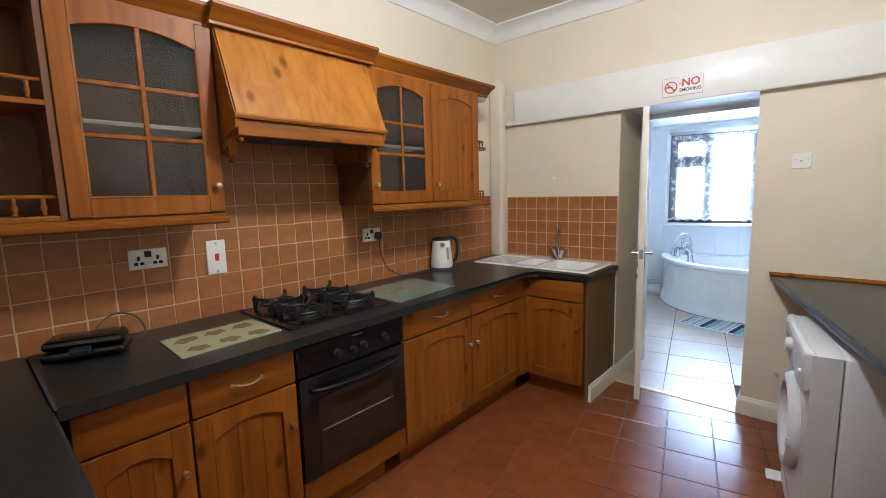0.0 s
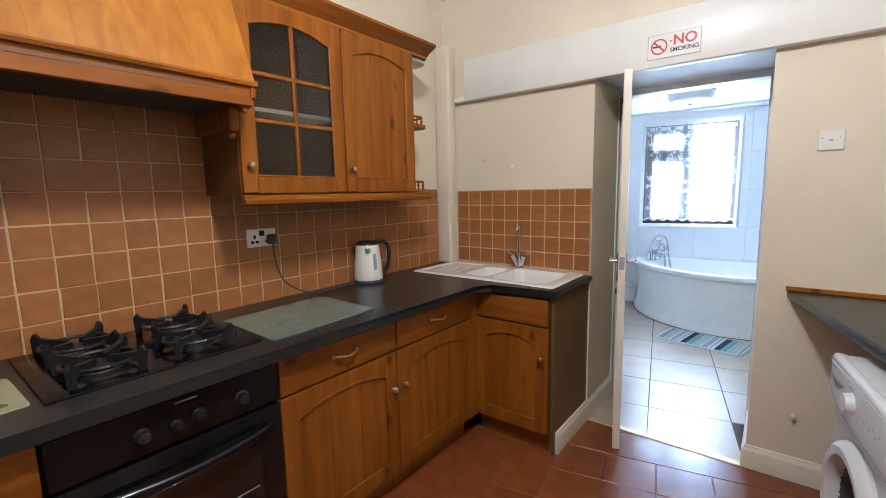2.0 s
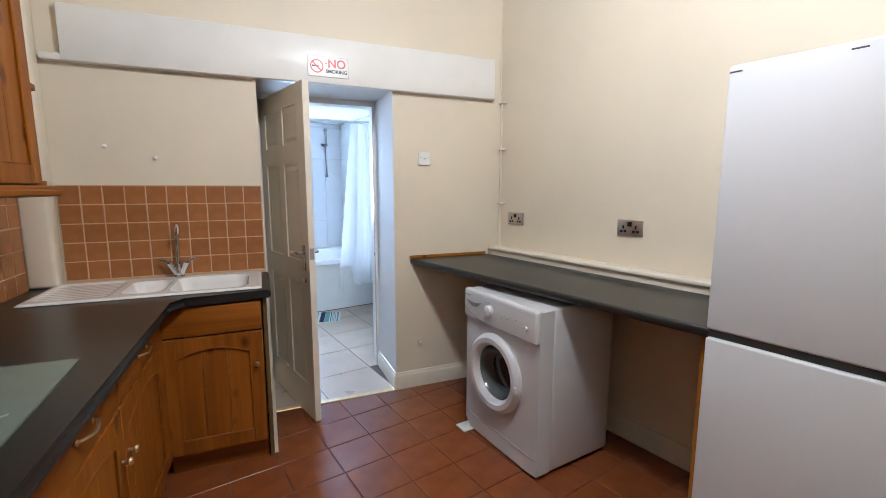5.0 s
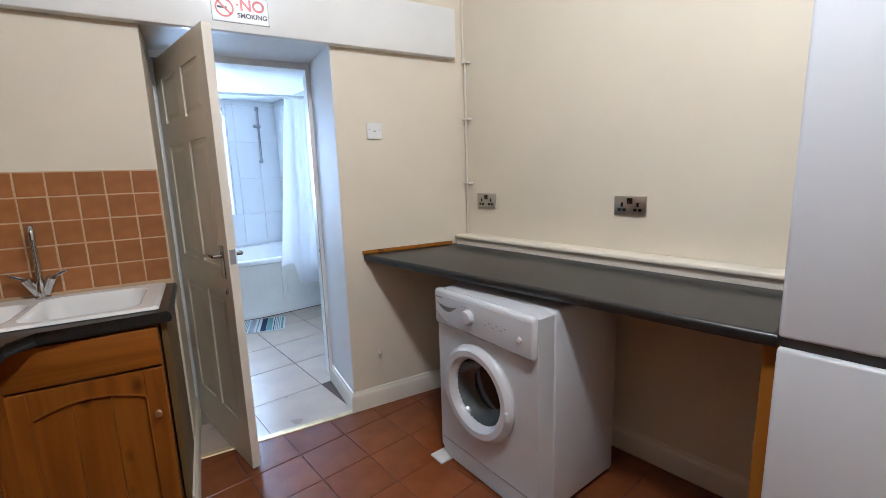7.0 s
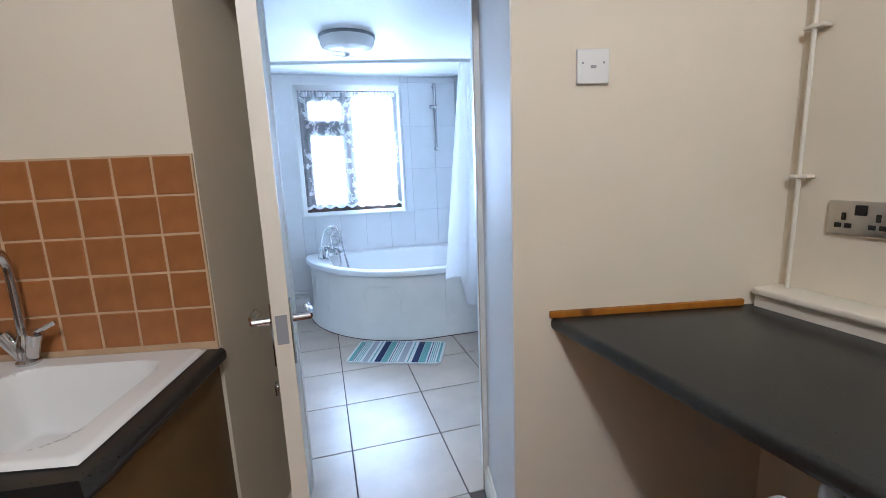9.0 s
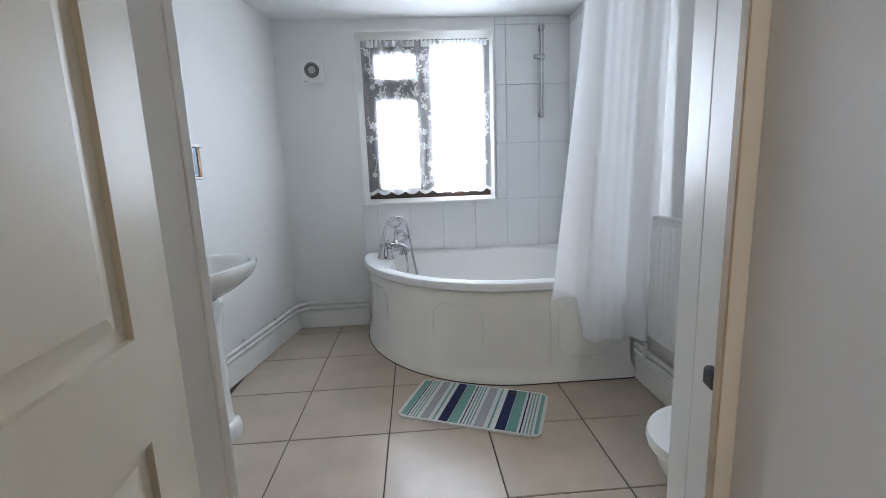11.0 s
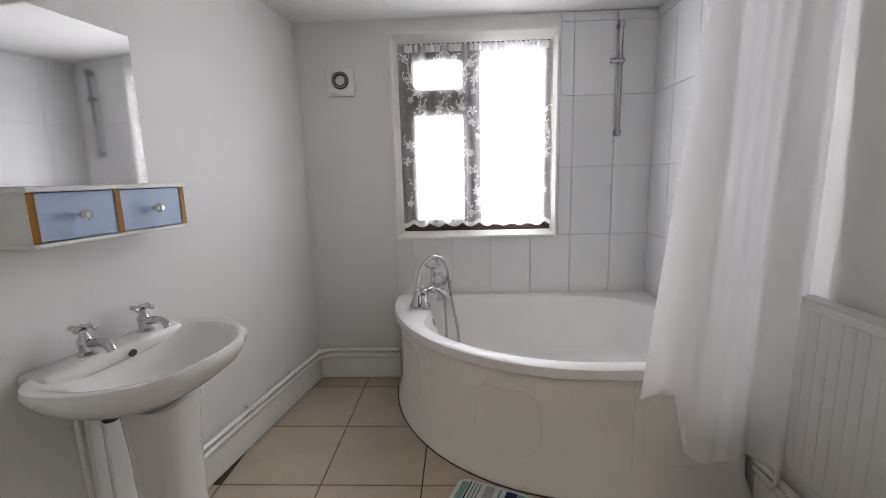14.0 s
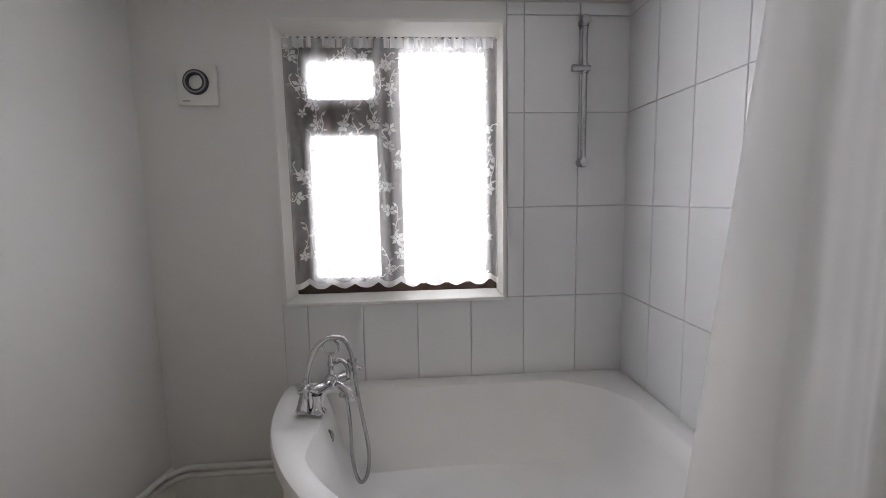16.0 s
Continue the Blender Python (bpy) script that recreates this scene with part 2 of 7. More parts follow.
def sweep(bm, profile, path, closed=False):
    """Sweep a profile of (out, up) along a level path of (x, y, z); out is to the right of the walk."""
    pts = [Vector(p) for p in path]
    rings = []
    for i, p in enumerate(pts):
        a = (p - pts[i - 1]) if i else (pts[1] - p)
        b = (pts[i + 1] - p) if i + 1 < len(pts) else a
        a, b = a.normalized(), b.normalized()
        ra, rb = Vector((a.y, -a.x, 0)), Vector((b.y, -b.x, 0))
        r = (ra + rb).normalized()
        r = r / max(r.dot(ra), 0.3)
        rings.append([bm.verts.new(p + r * o + Vector((0, 0, u))) for o, u in profile])
    n = len(profile)
    for a, b in zip(rings, rings[1:]):
        for k in range(n):
            bm.faces.new((a[k], a[(k + 1) % n], b[(k + 1) % n], b[k]))
    bm.faces.new(rings[0][::-1])
    bm.faces.new(rings[-1])


def done(name, bm, material, smooth=False, weld=False):
    if weld:
        bmesh.ops.remove_doubles(bm, verts=bm.verts, dist=1e-5)
    bmesh.ops.recalc_face_normals(bm, faces=bm.faces)
    me = bpy.data.meshes.new(name)
    bm.to_mesh(me)
    bm.free()
    me.materials.append(material)
    if smooth:
        me.polygons.foreach_set("use_smooth", [True] * len(me.polygons))
        me.set_sharp_from_angle(angle=radians(38))
    return me


def thing(name, label, category, m=None, group="", kind=""):
    ob = new(name)
    ob.empty_display_size = 0.05
    if m is not None:
        ob.matrix_world = m
    return tagged(ob, label, category, group, kind)


def part(name, bm, material, parent=None, label="", smooth=True, weld=False):
    ob = new(name, done(name, bm, material, smooth, weld))
    if parent is not None:
        ob.parent = parent
    return tagged(ob, label)


def solid(name, bm, material, label, category, smooth=True, kind="", group=""):
    return tagged(new(name, done(name, bm, material, smooth)), label, category, group, kind)


def qbox(*a, **k):
    bm = bmesh.new()
    box(bm, *a, **k)
    return bm


def poly_wall(bm, p, q, z0, z1, t):
    """A wall slab from p to q, its thickness t to the left of the walk."""
    p, q = Vector((*p, 0)), Vector((*q, 0))
    d = (q - p).normalized()
    n = Vector((-d.y, d.x, 0)) * t
    prism(bm, [(v.x, v.y) for v in (p, q, q + n, p + n)] if t > 0 else [(v.x, v.y) for v in (q, p, p + n, q + n)], z0, z1)


# ---- plan ----
XW = -1.74          # oven wall
YE = 3.425          # end wall
YB = -0.34          # wall behind the start
KC = 2.84           # kitchen ceiling
WT = 0.905          # worktop top
SK = radians(12.0)  # the far worktop wall is out of square
RS = Vector((math.sin(SK), -math.cos(SK), 0))
RN = Vector((-math.cos(SK), -math.sin(SK), 0))
RC = Vector((0.962, YE, 0))
R_END = 4.0


def rw(s, n=0.0, z=0.0):
    """A place by the skew wall: s along it from the end wall, n out from it."""
    v = RC + RS * s + RN * n
    return Vector((v.x, v.y, z))


R_M = Matrix(((RS.x, RN.x, 0, RC.x), (RS.y, RN.y, 0, RC.y), (0, 0, 1, 0), (0, 0, 0, 1)))
# bathroom: window wall turned by 9.4 degrees
BA = radians(9.4)
BU = Vector((math.cos(BA), math.sin(BA), 0))
BV = Vector((-math.sin(BA), math.cos(BA), 0))
BC = Vector((0.535, 6.883, 0))       # corner of window wall and radiator wall
B_M = Matrix(((BU.x, BV.x, 0, BC.x), (BU.y, BV.y, 0, BC.y), (0, 0, 1, 0), (0, 0, 0, 1)))
BX = -1.60          # basin wall
BY = 3.985          # bathroom face of the door wall
BH = 2.275          # bathroom ceiling
RX0, RX1, RZ = -0.648, 0.165, 2.04  # door recess
FY = 3.885          # kitchen face of the door frame
W0, W1, WZ0, WZ1 = -1.588, -0.585, 0.960, 2.192  # window opening, along the window wall


def bp(u, v, z=0.0):
    p = BC + BU * u + BV * v
    return Vector((p.x, p.y, z))


# ---- structure ----
def structure(name, bm, material, smooth=False):
    return tagged(new(name, done(name, bm, material, smooth)), kind="structure")


bm = bmesh.new()
box(bm, XW - 0.2, 2.4, YB - 0.2, 3.405, -0.12, -0.004)
floor_k = structure("floor_kitchen", bm, M_VJOINT)
bm = bmesh.new()
box(bm, -1.9, 1.3, 3.41, 7.2, -0.12, -0.0045)
floor_b = structure("floor_bathroom", bm, M_BJOINT)

bm = bmesh.new()
box(bm, XW - 0.15, XW, YB - 0.15, YE + 0.1, 0, KC)
wall_oven = structure("wall_west", bm, M_CREAM)
bm = bmesh.new()
box(bm, XW, RX0, YE, BY, 0, KC)
box(bm, RX1, 1.1, YE, BY, 0, KC)
box(bm, RX0, RX1, YE, BY, RZ, KC)
wall_end = structure("wall_north", bm, M_CREAM)
bm = bmesh.new()
a, b = rw(-0.15), rw(R_END)
poly_wall(bm, (a.x, a.y), (b.x, b.y), 0, KC, 0.12)
wall_right = structure("wall_east", bm, M_CREAM)
bm = bmesh.new()
box(bm, XW, 2.1, YB - 0.12, YB, 0, KC)
wall_back = structure("wall_south", bm, M_CREAM)
bm = bmesh.new()
box(bm, XW - 0.2, 2.4, YB - 0.2, YE + 0.05, KC, KC + 0.1)
structure("ceiling_kitchen", bm, M_CEIL)

# cove cornice round the kitchen
prof = [(0.0, 0.0), (0.0, -0.115), (0.012, -0.115), (0.016, -0.10), (0.03, -0.062), (0.06, -0.03), (0.095, -0.016), (0.11, -0.012), (0.11, 0.0)]
bm = bmesh.new()
e = rw(0)
f = rw(R_END - 0.05)
sweep(bm, prof, [(XW, YB, KC), (XW, YE, KC), (e.x, e.y, KC), (f.x, f.y, KC)])
structure("trim_cornice", bm, M_WHITE, True)

# bathroom walls
bm = bmesh.new()
box(bm, BX - 0.12, BX, BY - 0.1, 6.9, 0, BH)
bath_walls = [structure("wall_basin_side", bm, M_BWALL)]


def u_box(bm, u0, u1, v0, v1, z0, z1, **k):
    box(bm, u0, u1, v0, v1, z0, z1, m=B_M, **k)


bm = bmesh.new()
u_box(bm, -2.4, W0, 0, 0.2, 0, BH)
u_box(bm, W1, 0.15, 0, 0.2, 0, BH)
u_box(bm, W0, W1, 0, 0.2, 0, WZ0)
u_box(bm, W0, W1, 0, 0.2, WZ1, BH)
bath_walls.append(structure("wall_window_side", bm, M_BWALL))
bm = bmesh.new()
u_box(bm, 0, 0.12, -3.2, 0.0, 0, BH)
bath_walls.append(structure("wall_radiator_side", bm, M_BWALL))
bm = bmesh.new()
box(bm, BX, RX0, BY, BY + 0.012, 0, BH)
box(bm, RX1, 1.2, BY, BY + 0.012, 0, BH)
box(bm, RX0, RX1, BY, BY + 0.012, RZ - 0.02, BH)
structure("wall_door_side", bm, M_BWALL)
bm = bmesh.new()
box(bm, -1.9, 1.3, BY, 7.2, BH, BH + 0.1)
bath_ceiling = structure("ceiling_bathroom", bm, M_BWALL)

# boxed beam over the door
bm = bmesh.new()
box(bm, -1.515, 0.885, 3.372, YE, 2.02, 2.285, bevel=0.008, seg=2)
box(bm, -1.60, -1.512, 3.376, YE, 2.02, 2.053, bevel=0.006, seg=2)
structure("trim_beam", bm, M_WHITE, True)

# lights: daylight at the window, the lamp on the kitchen ceiling
lamp_w = area_lamp("window_daylight", B_M @ pose((W0 + W1) / 2, 0.19, (WZ0 + WZ1) / 2, -90, 0, 0), W1 - W0, WZ1 - WZ0, BATH_W, (0.80, 0.91, 1.0))
lamp_w.data.spread = radians(172)
kd = bpy.data.lights.new("ceiling_lamp_light", "POINT")
kd.energy, kd.color, kd.shadow_soft_size = KITCHEN_W, (1.0, 0.86, 0.68), 0.09
new("ceiling_lamp_light", kd).location = (*LAMP, KC - 0.17)


# ---- kitchen things ----
ROOT = {}


def thing_at(name, label, category, base, group=""):
    """A thing whose parts are built in world places; its origin is put at base."""
    ob = thing(name, label, category, Matrix.Translation(base), group)
    ROOT[ob] = Matrix.Translation(base)
    return ob


def add(name, bm, material, parent, label="", m=None, smooth=True):
    """A part built in world places (or in a frame m)."""
    if m is not None:
        bmesh.ops.transform(bm, verts=bm.verts, matrix=m)
    bmesh.ops.transform(bm, verts=bm.verts, matrix=ROOT[parent].inverted())
    ob = part(name, bm, material, parent, label, smooth)
    ROOT[ob] = ROOT[parent]
    return ob


M_O = Matrix.Translation((XW, 0, 0))                      # (out, along, up) by the oven wall
M_S = Matrix(((0, 1, 0, 0), (-1, 0, 0, YE), (0, 0, 1, 0), (0, 0, 0, 1)))  # by the end wall


def arch_frame(bm, o0, o1, a0, a1, z0, z1, side=0.062, low=0.068, top=0.06, rise=0.04, n=12):
    """A door frame with an arched top to its opening."""
    box(bm, o0, o1, a0, a0 + side, z0, z1, bevel=0.003)
    box(bm, o0, o1, a1 - side, a1, z0, z1, bevel=0.003)
    box(bm, o0, o1 - 0.0005, a0 + side, a1 - side, z0, z0 + low)
    mid, half = (a0 + a1) / 2, (a1 - a0) / 2 - side
    zt = lambda a: z1 - top - rise + rise * (1 - ((a - mid) / half) ** 2)
    xs = [mid - half + 2 * half * i / n for i in range(n + 1)]
    lo = [(bm.verts.new((o0, a, zt(a))), bm.verts.new((o1 - 0.0005, a, zt(a)))) for a in xs]
    hi = [(bm.verts.new((o0, a, z1)), bm.verts.new((o1 - 0.0005, a, z1))) for a in xs]
    for i in range(n):
        bm.faces.new((lo[i][1], lo[i + 1][1], hi[i + 1][1], hi[i][1]))
        bm.faces.new((lo[i][0], hi[i][0], hi[i + 1][0], lo[i + 1][0]))
        bm.faces.new((lo[i][0], lo[i + 1][0], lo[i + 1][1], lo[i][1]))
        bm.faces.new((hi[i][0], hi[i][1], hi[i + 1][1], hi[i + 1][0]))
    # rounded bead round the opening
    pts = [(o1 - 0.004, a, zt(a)) for a in xs]
    loop = [(o1 - 0.004, a0 + side, z0 + low), *pts, (o1 - 0.004, a1 - side, z0 + low), (o1 - 0.004, a0 + side, z0 + low)]
    tube(bm, loop, 0.0055, 6)


def knob(o, a, z, r=0.014):
    bm = bmesh.new()
    lathe(bm, [(0.007, 0), (0.006, 0.01), (r * 0.9, 0.016), (r, 0.022), (r * 0.75, 0.029), (0.0, 0.031)], n=14, m=Matrix.Translation((o, a, z)) @ pose(0, 0, 0, 0, 90, 0))
    return bm


def bow_handle(o, a, z, w=0.10):
    bm = bmesh.new()
    tube(bm, smooth_path([(o, a - w / 2, z), (o + 0.018, a - w / 2 + 0.008, z + 0.004), (o + 0.026, a, z - 0.004), (o + 0.018, a + w / 2 - 0.008, z + 0.004), (o, a + w / 2, z)], 5), 0.0048, 8)
    for q in (-1, 1):
        ball(bm, (o + 0.003, a + q * w / 2, z), 0.009, sx=0.5, n=10)
    return bm


def panel_door(parent, m, o, a0, a1, z0, z1, knob_a, knob_z, glazed=False, wood=None):
    wood = wood or M_PINE
    bm = bmesh.new()
    arch_frame(bm, o, o + 0.02, a0, a1, z0, z1)
    d = add("door", bm, wood, parent, "", m)
    if glazed:
        add("pane", qbox(o + 0.006, o + 0.010, a0 + 0.055, a1 - 0.055, z0 + 0.06, z1 - 0.06), M_CABGLASS, d, "dark tinted glass pane", m)
        mid = (a0 + a1) / 2
        add("glazing_bar", qbox(o + 0.006, o + 0.019, mid - 0.009, mid + 0.009, z0 + 0.068, z1 - 0.062, bevel=0.004), wood, d, "", m)
        for k in (0.36, 0.66):
            zz = z0 + 0.068 + (z1 - z0 - 0.14) * k
            add("glazing_bar", qbox(o + 0.006, o + 0.0185, a0 + 0.06, a1 - 0.06, zz - 0.009, zz + 0.009, bevel=0.004), wood, d, "", m)
    else:
        s, e = a0 + 0.055, a1 - 0.055
        n = 3
        for i in range(n):
            bm = bmesh.new()
            box(bm, o + 0.002, o + 0.011, s + (e - s) * i / n + 0.0006, s + (e - s) * (i + 1) / n - 0.0006, z0 + 0.06, z1 - 0.058, bevel=0.0009)
            add("panel_board", bm, wood, d, "", m)
    add("knob", knob(o + 0.02, knob_a, knob_z), M_BRASS, d, "small round metal knob", m)
    return d


M_CABGLASS = glass("tinted_cabinet_glass", (0.68, 0.66, 0.60), 0.06)

# base units on the oven wall
BF = 0.61


def base_unit(a0, a1, hinge, label, doors=1, m=M_O, drawer=True, handle=True, side_panel=False):
    base = m @ Vector((BF / 2, (a0 + a1) / 2, 0))
    ob = thing_at("base_cabinet", label, "kitchen cabinet", base, "pine base cabinets")
    bm = bmesh.new()
    box(bm, 0.03, BF - 0.002, a0 + 0.001, a0 + 0.018, 0.115, 0.865)
    box(bm, 0.03, BF - 0.002, a1 - 0.018, a1 - 0.001, 0.115, 0.865)
    box(bm, 0.03, BF - 0.002, a0 + 0.018, a1 - 0.018, 0.115, 0.135)
    box(bm, 0.03, 0.04, a0 + 0.018, a1 - 0.018, 0.135, 0.865)
    box(bm, BF - 0.03, BF - 0.002, a0 + 0.018, a1 - 0.018, 0.81, 0.863)
    add("body", bm, M_CARC, ob, "", m)
    add("plinth", qbox(BF - 0.06, BF - 0.042, a0, a1, 0.0, 0.115), M_PINEH if m is M_O else M_PINEX, ob, "", m)
    wood_h = M_PINEH if m is M_O else M_PINEX
    dr = add("drawer_front", qbox(BF, BF + 0.02, a0 + 0.002, a1 - 0.002, 0.712, 0.852, bevel=0.006, seg=2), wood_h, ob, "", m)
    if handle:
        add("handle", bow_handle(BF + 0.02, (a0 + a1) / 2, 0.786, 0.115), M_BRASS, dr, "bowed metal handle", m)
    ka = a1 - 0.035 if hinge == "low" else a0 + 0.035
    panel_door(ob, m, BF, a0 + 0.002, a1 - 0.002, 0.122, 0.704, ka, 0.538)
    return ob


base_unit(0.325, 0.638, "low", "honey pine base cabinet in the worktop corner", handle=False)
base_unit(0.642, 1.041, "low", "honey pine base cabinet with drawer beside the oven")
base_unit(1.654, 2.235, "low", "wide honey pine base cabinet with drawer and arched door")
base_unit(2.239, 2.842, "high", "honey pine base cabinet with drawer near the sink")
sink_unit = base_unit(-1.125, -0.682, "low", "honey pine sink cabinet with a false drawer front", m=Matrix.Translation((0, 0.105, 0)) @ M_S, handle=False)
add("side_panel", qbox(-0.676, -0.657, 2.93, YE - 0.001, 0.0, 0.865, bevel=0.001), M_SIDE, sink_unit, "plain brown end panel")
add("filler", qbox(-1.128, -1.112, 2.825, 2.915, 0.115, 0.863), M_PINE, sink_unit)

# oven
ov = thing_at("built_in_oven", "black built-in electric oven with a bowed handle", "oven", (XW + 0.3, 1.36, 0.1))
A0, A1 = 1.044, 1.651
add("body", qbox(XW + 0.03, XW + BF, A0 + 0.002, A1 - 0.002, 0.12, 0.85), M_BLACK, ov)
cp = add("control_panel", qbox(XW + BF, XW + BF + 0.024, A0 + 0.003, A1 - 0.003, 0.715, 0.85, bevel=0.004), M_BLACK, ov)
for a, r in ((A0 + 0.20, 0.017), (A0 + 0.285, 0.015), (A0 + 0.345, 0.015), (A0 + 0.475, 0.019)):
    bm = bmesh.new()
    lathe(bm, [(r * 1.25, 0), (r * 1.2, 0.004), (r, 0.007), (r * 0.9, 0.024), (0, 0.026)], n=18, m=Matrix.Translation((XW + BF + 0.024, a, 0.775 if a != A0 + 0.285 else 0.765)) @ pose(0, 0, 0, 0, 90, 0))
    add("knob", bm, M_BLACKR, cp, "black ribbed knob")
add("display", qbox(XW + BF + 0.0245, XW + BF + 0.027, A0 + 0.27, A0 + 0.36, 0.80, 0.822), M_OVENGLASS, cp, "dark clock display")
add("marking", qbox(XW + BF + 0.0245, XW + BF + 0.0252, A0 + 0.285, A0 + 0.345, 0.829, 0.834), M_GREY, cp, "grey printed bar")
bm = bmesh.new()
od = (A0 + 0.004, A1 - 0.004, 0.245, 0.708)
box(bm, XW + BF, XW + BF + 0.03, od[0], od[1], od[2], od[3], bevel=0.005, seg=2)
dd = add("door", bm, M_BLACK, ov)
add("window", qbox(XW + BF + 0.0305, XW + BF + 0.033, A0 + 0.085, A1 - 0.085, 0.29, 0.60, bevel=0.001), M_OVENGLASS, dd, "dark brown glass window")
add("rack", qbox(XW + BF + 0.0335, XW + BF + 0.0342, A0 + 0.10, A1 - 0.10, 0.452, 0.456), M_GREY, dd, "thin pale rack line")
bm = bmesh.new()
tube(bm, smooth_path([(XW + BF + 0.028, A0 + 0.05, 0.655), (XW + BF + 0.06, A0 + 0.09, 0.652), (XW + BF + 0.078, (A0 + A1) / 2, 0.645), (XW + BF + 0.06, A1 - 0.09, 0.652), (XW + BF + 0.028, A1 - 0.05, 0.655)], 8), 0.011, 10)
add("handle", bm, M_BLACK, dd, "bowed black handle bar")
lp = thing_at("oven_plinth", "pine board below the oven with a cut-out", "plinth board", (XW + BF, 1.36, 0.0))
add("board", qbox(XW + BF - 0.004, XW + BF + 0.016, A0 + 0.003, A1 - 0.003, 0.115, 0.238, bevel=0.003), M_PINEH, lp)
add("lower_board", qbox(XW + BF - 0.06, XW + BF - 0.042, A0, A1 - 0.11, 0.0, 0.114), M_PINEH, lp)

# worktops

def worktop(name, outline, label, round_edges, top=WT):
    """Laminate worktop on an outline with a rolled front edge along the given corner pairs."""
    ob = thing_at(name, label, "worktop", (outline[0][0], outline[0][1], top))
    bm = bmesh.new()
    prism(bm, outline, top - 0.04, top)
    es = []
    for e in bm.edges:
        p, q = e.verts[0].co, e.verts[1].co
        if abs(p.z - q.z) < 1e-5:
            for (i, j) in round_edges:
                A, B = Vector(outline[i]), Vector(outline[j])
                if ((p.xy - A).length < 1e-4 and (q.xy - B).length < 1e-4) or ((p.xy - B).length < 1e-4 and (q.xy - A).length < 1e-4):
                    es.append(e)
    bmesh.ops.bevel(bm, geom=es, offset=0.016, segments=4, affect="EDGES", profile=0.5, clamp_overlap=True)
    add("top", bm, M_WORKTOP, ob)
    p, q = (Vector((*outline[k], 0)) for k in round_edges[-1])
    d = (q - p).normalized()
    o = Vector((d.y, -d.x, 0)) * 0.0012
    if o.dot((p + q) / 2 - sum((Vector((*v, 0)) for v in outline), Vector()) / len(outline)) < 0:
        o = -o
    bm = bmesh.new()
    lo = [p + d * 0.03, q - d * 0.03]
    ring = [v + k * o + Vector((0, 0, z)) for z in (top - 0.022, top - 0.018) for k in (-2, 1) for v in lo]
    vs = [bm.verts.new(v) for v in ring]
    for f in ((0, 1, 3, 2), (4, 6, 7, 5), (0, 4, 5, 1), (2, 3, 7, 6), (0, 2, 6, 4), (1, 5, 7, 3)):
        bm.faces.new([vs[k] for k in f])
    add("edge_band", bm, M_RUBBER, ob, "dark edging band")
    return ob


wk = worktop("worktop", [(XW, 0.302), (-1.066, 0.302), (-1.066, 2.81), (-1.01, 2.893), (-0.635, 2.893), (-0.635, YE), (-0.69, YE), (-0.69, 2.953), (-1.62, 2.953), (-1.62, YE), (XW, YE)], "charcoal laminate worktop along the oven wall", [(1, 2), (2, 3), (3, 4), (4, 5)])
add("back_strip", qbox(-1.619, -0.691, 3.40, YE - 0.0005, WT - 0.04, WT), M_WORKTOP, wk)
worktop("worktop", [(XW, YB), (-0.12, YB), (-0.12, 0.298), (XW, 0.298)], "charcoal laminate worktop return behind the corner", [(1, 2), (2, 3)])
bm = bmesh.new()
box(bm, XW + 0.03, -1.068, 0.296, 0.304, WT, WT + 0.002, bevel=0.0008)
solid("joint_strip", bm, M_RUBBER, "dark metal joint strip between two worktops", "joint strip")
rb = thing_at("return_cabinet", "honey pine base cabinet under the worktop return", "kitchen cabinet", (-0.7, 0, 0))
add("body", qbox(-1.09, -0.15, YB + 0.02, 0.27, 0.115, 0.855), M_CARC, rb)
add("front", qbox(-1.09, -0.15, 0.27, 0.288, 0.122, 0.842, bevel=0.004), M_PINE, rb)
add("plinth", qbox(-1.09, -0.15, 0.21, 0.228, 0.0, 0.115), M_PINE, rb)

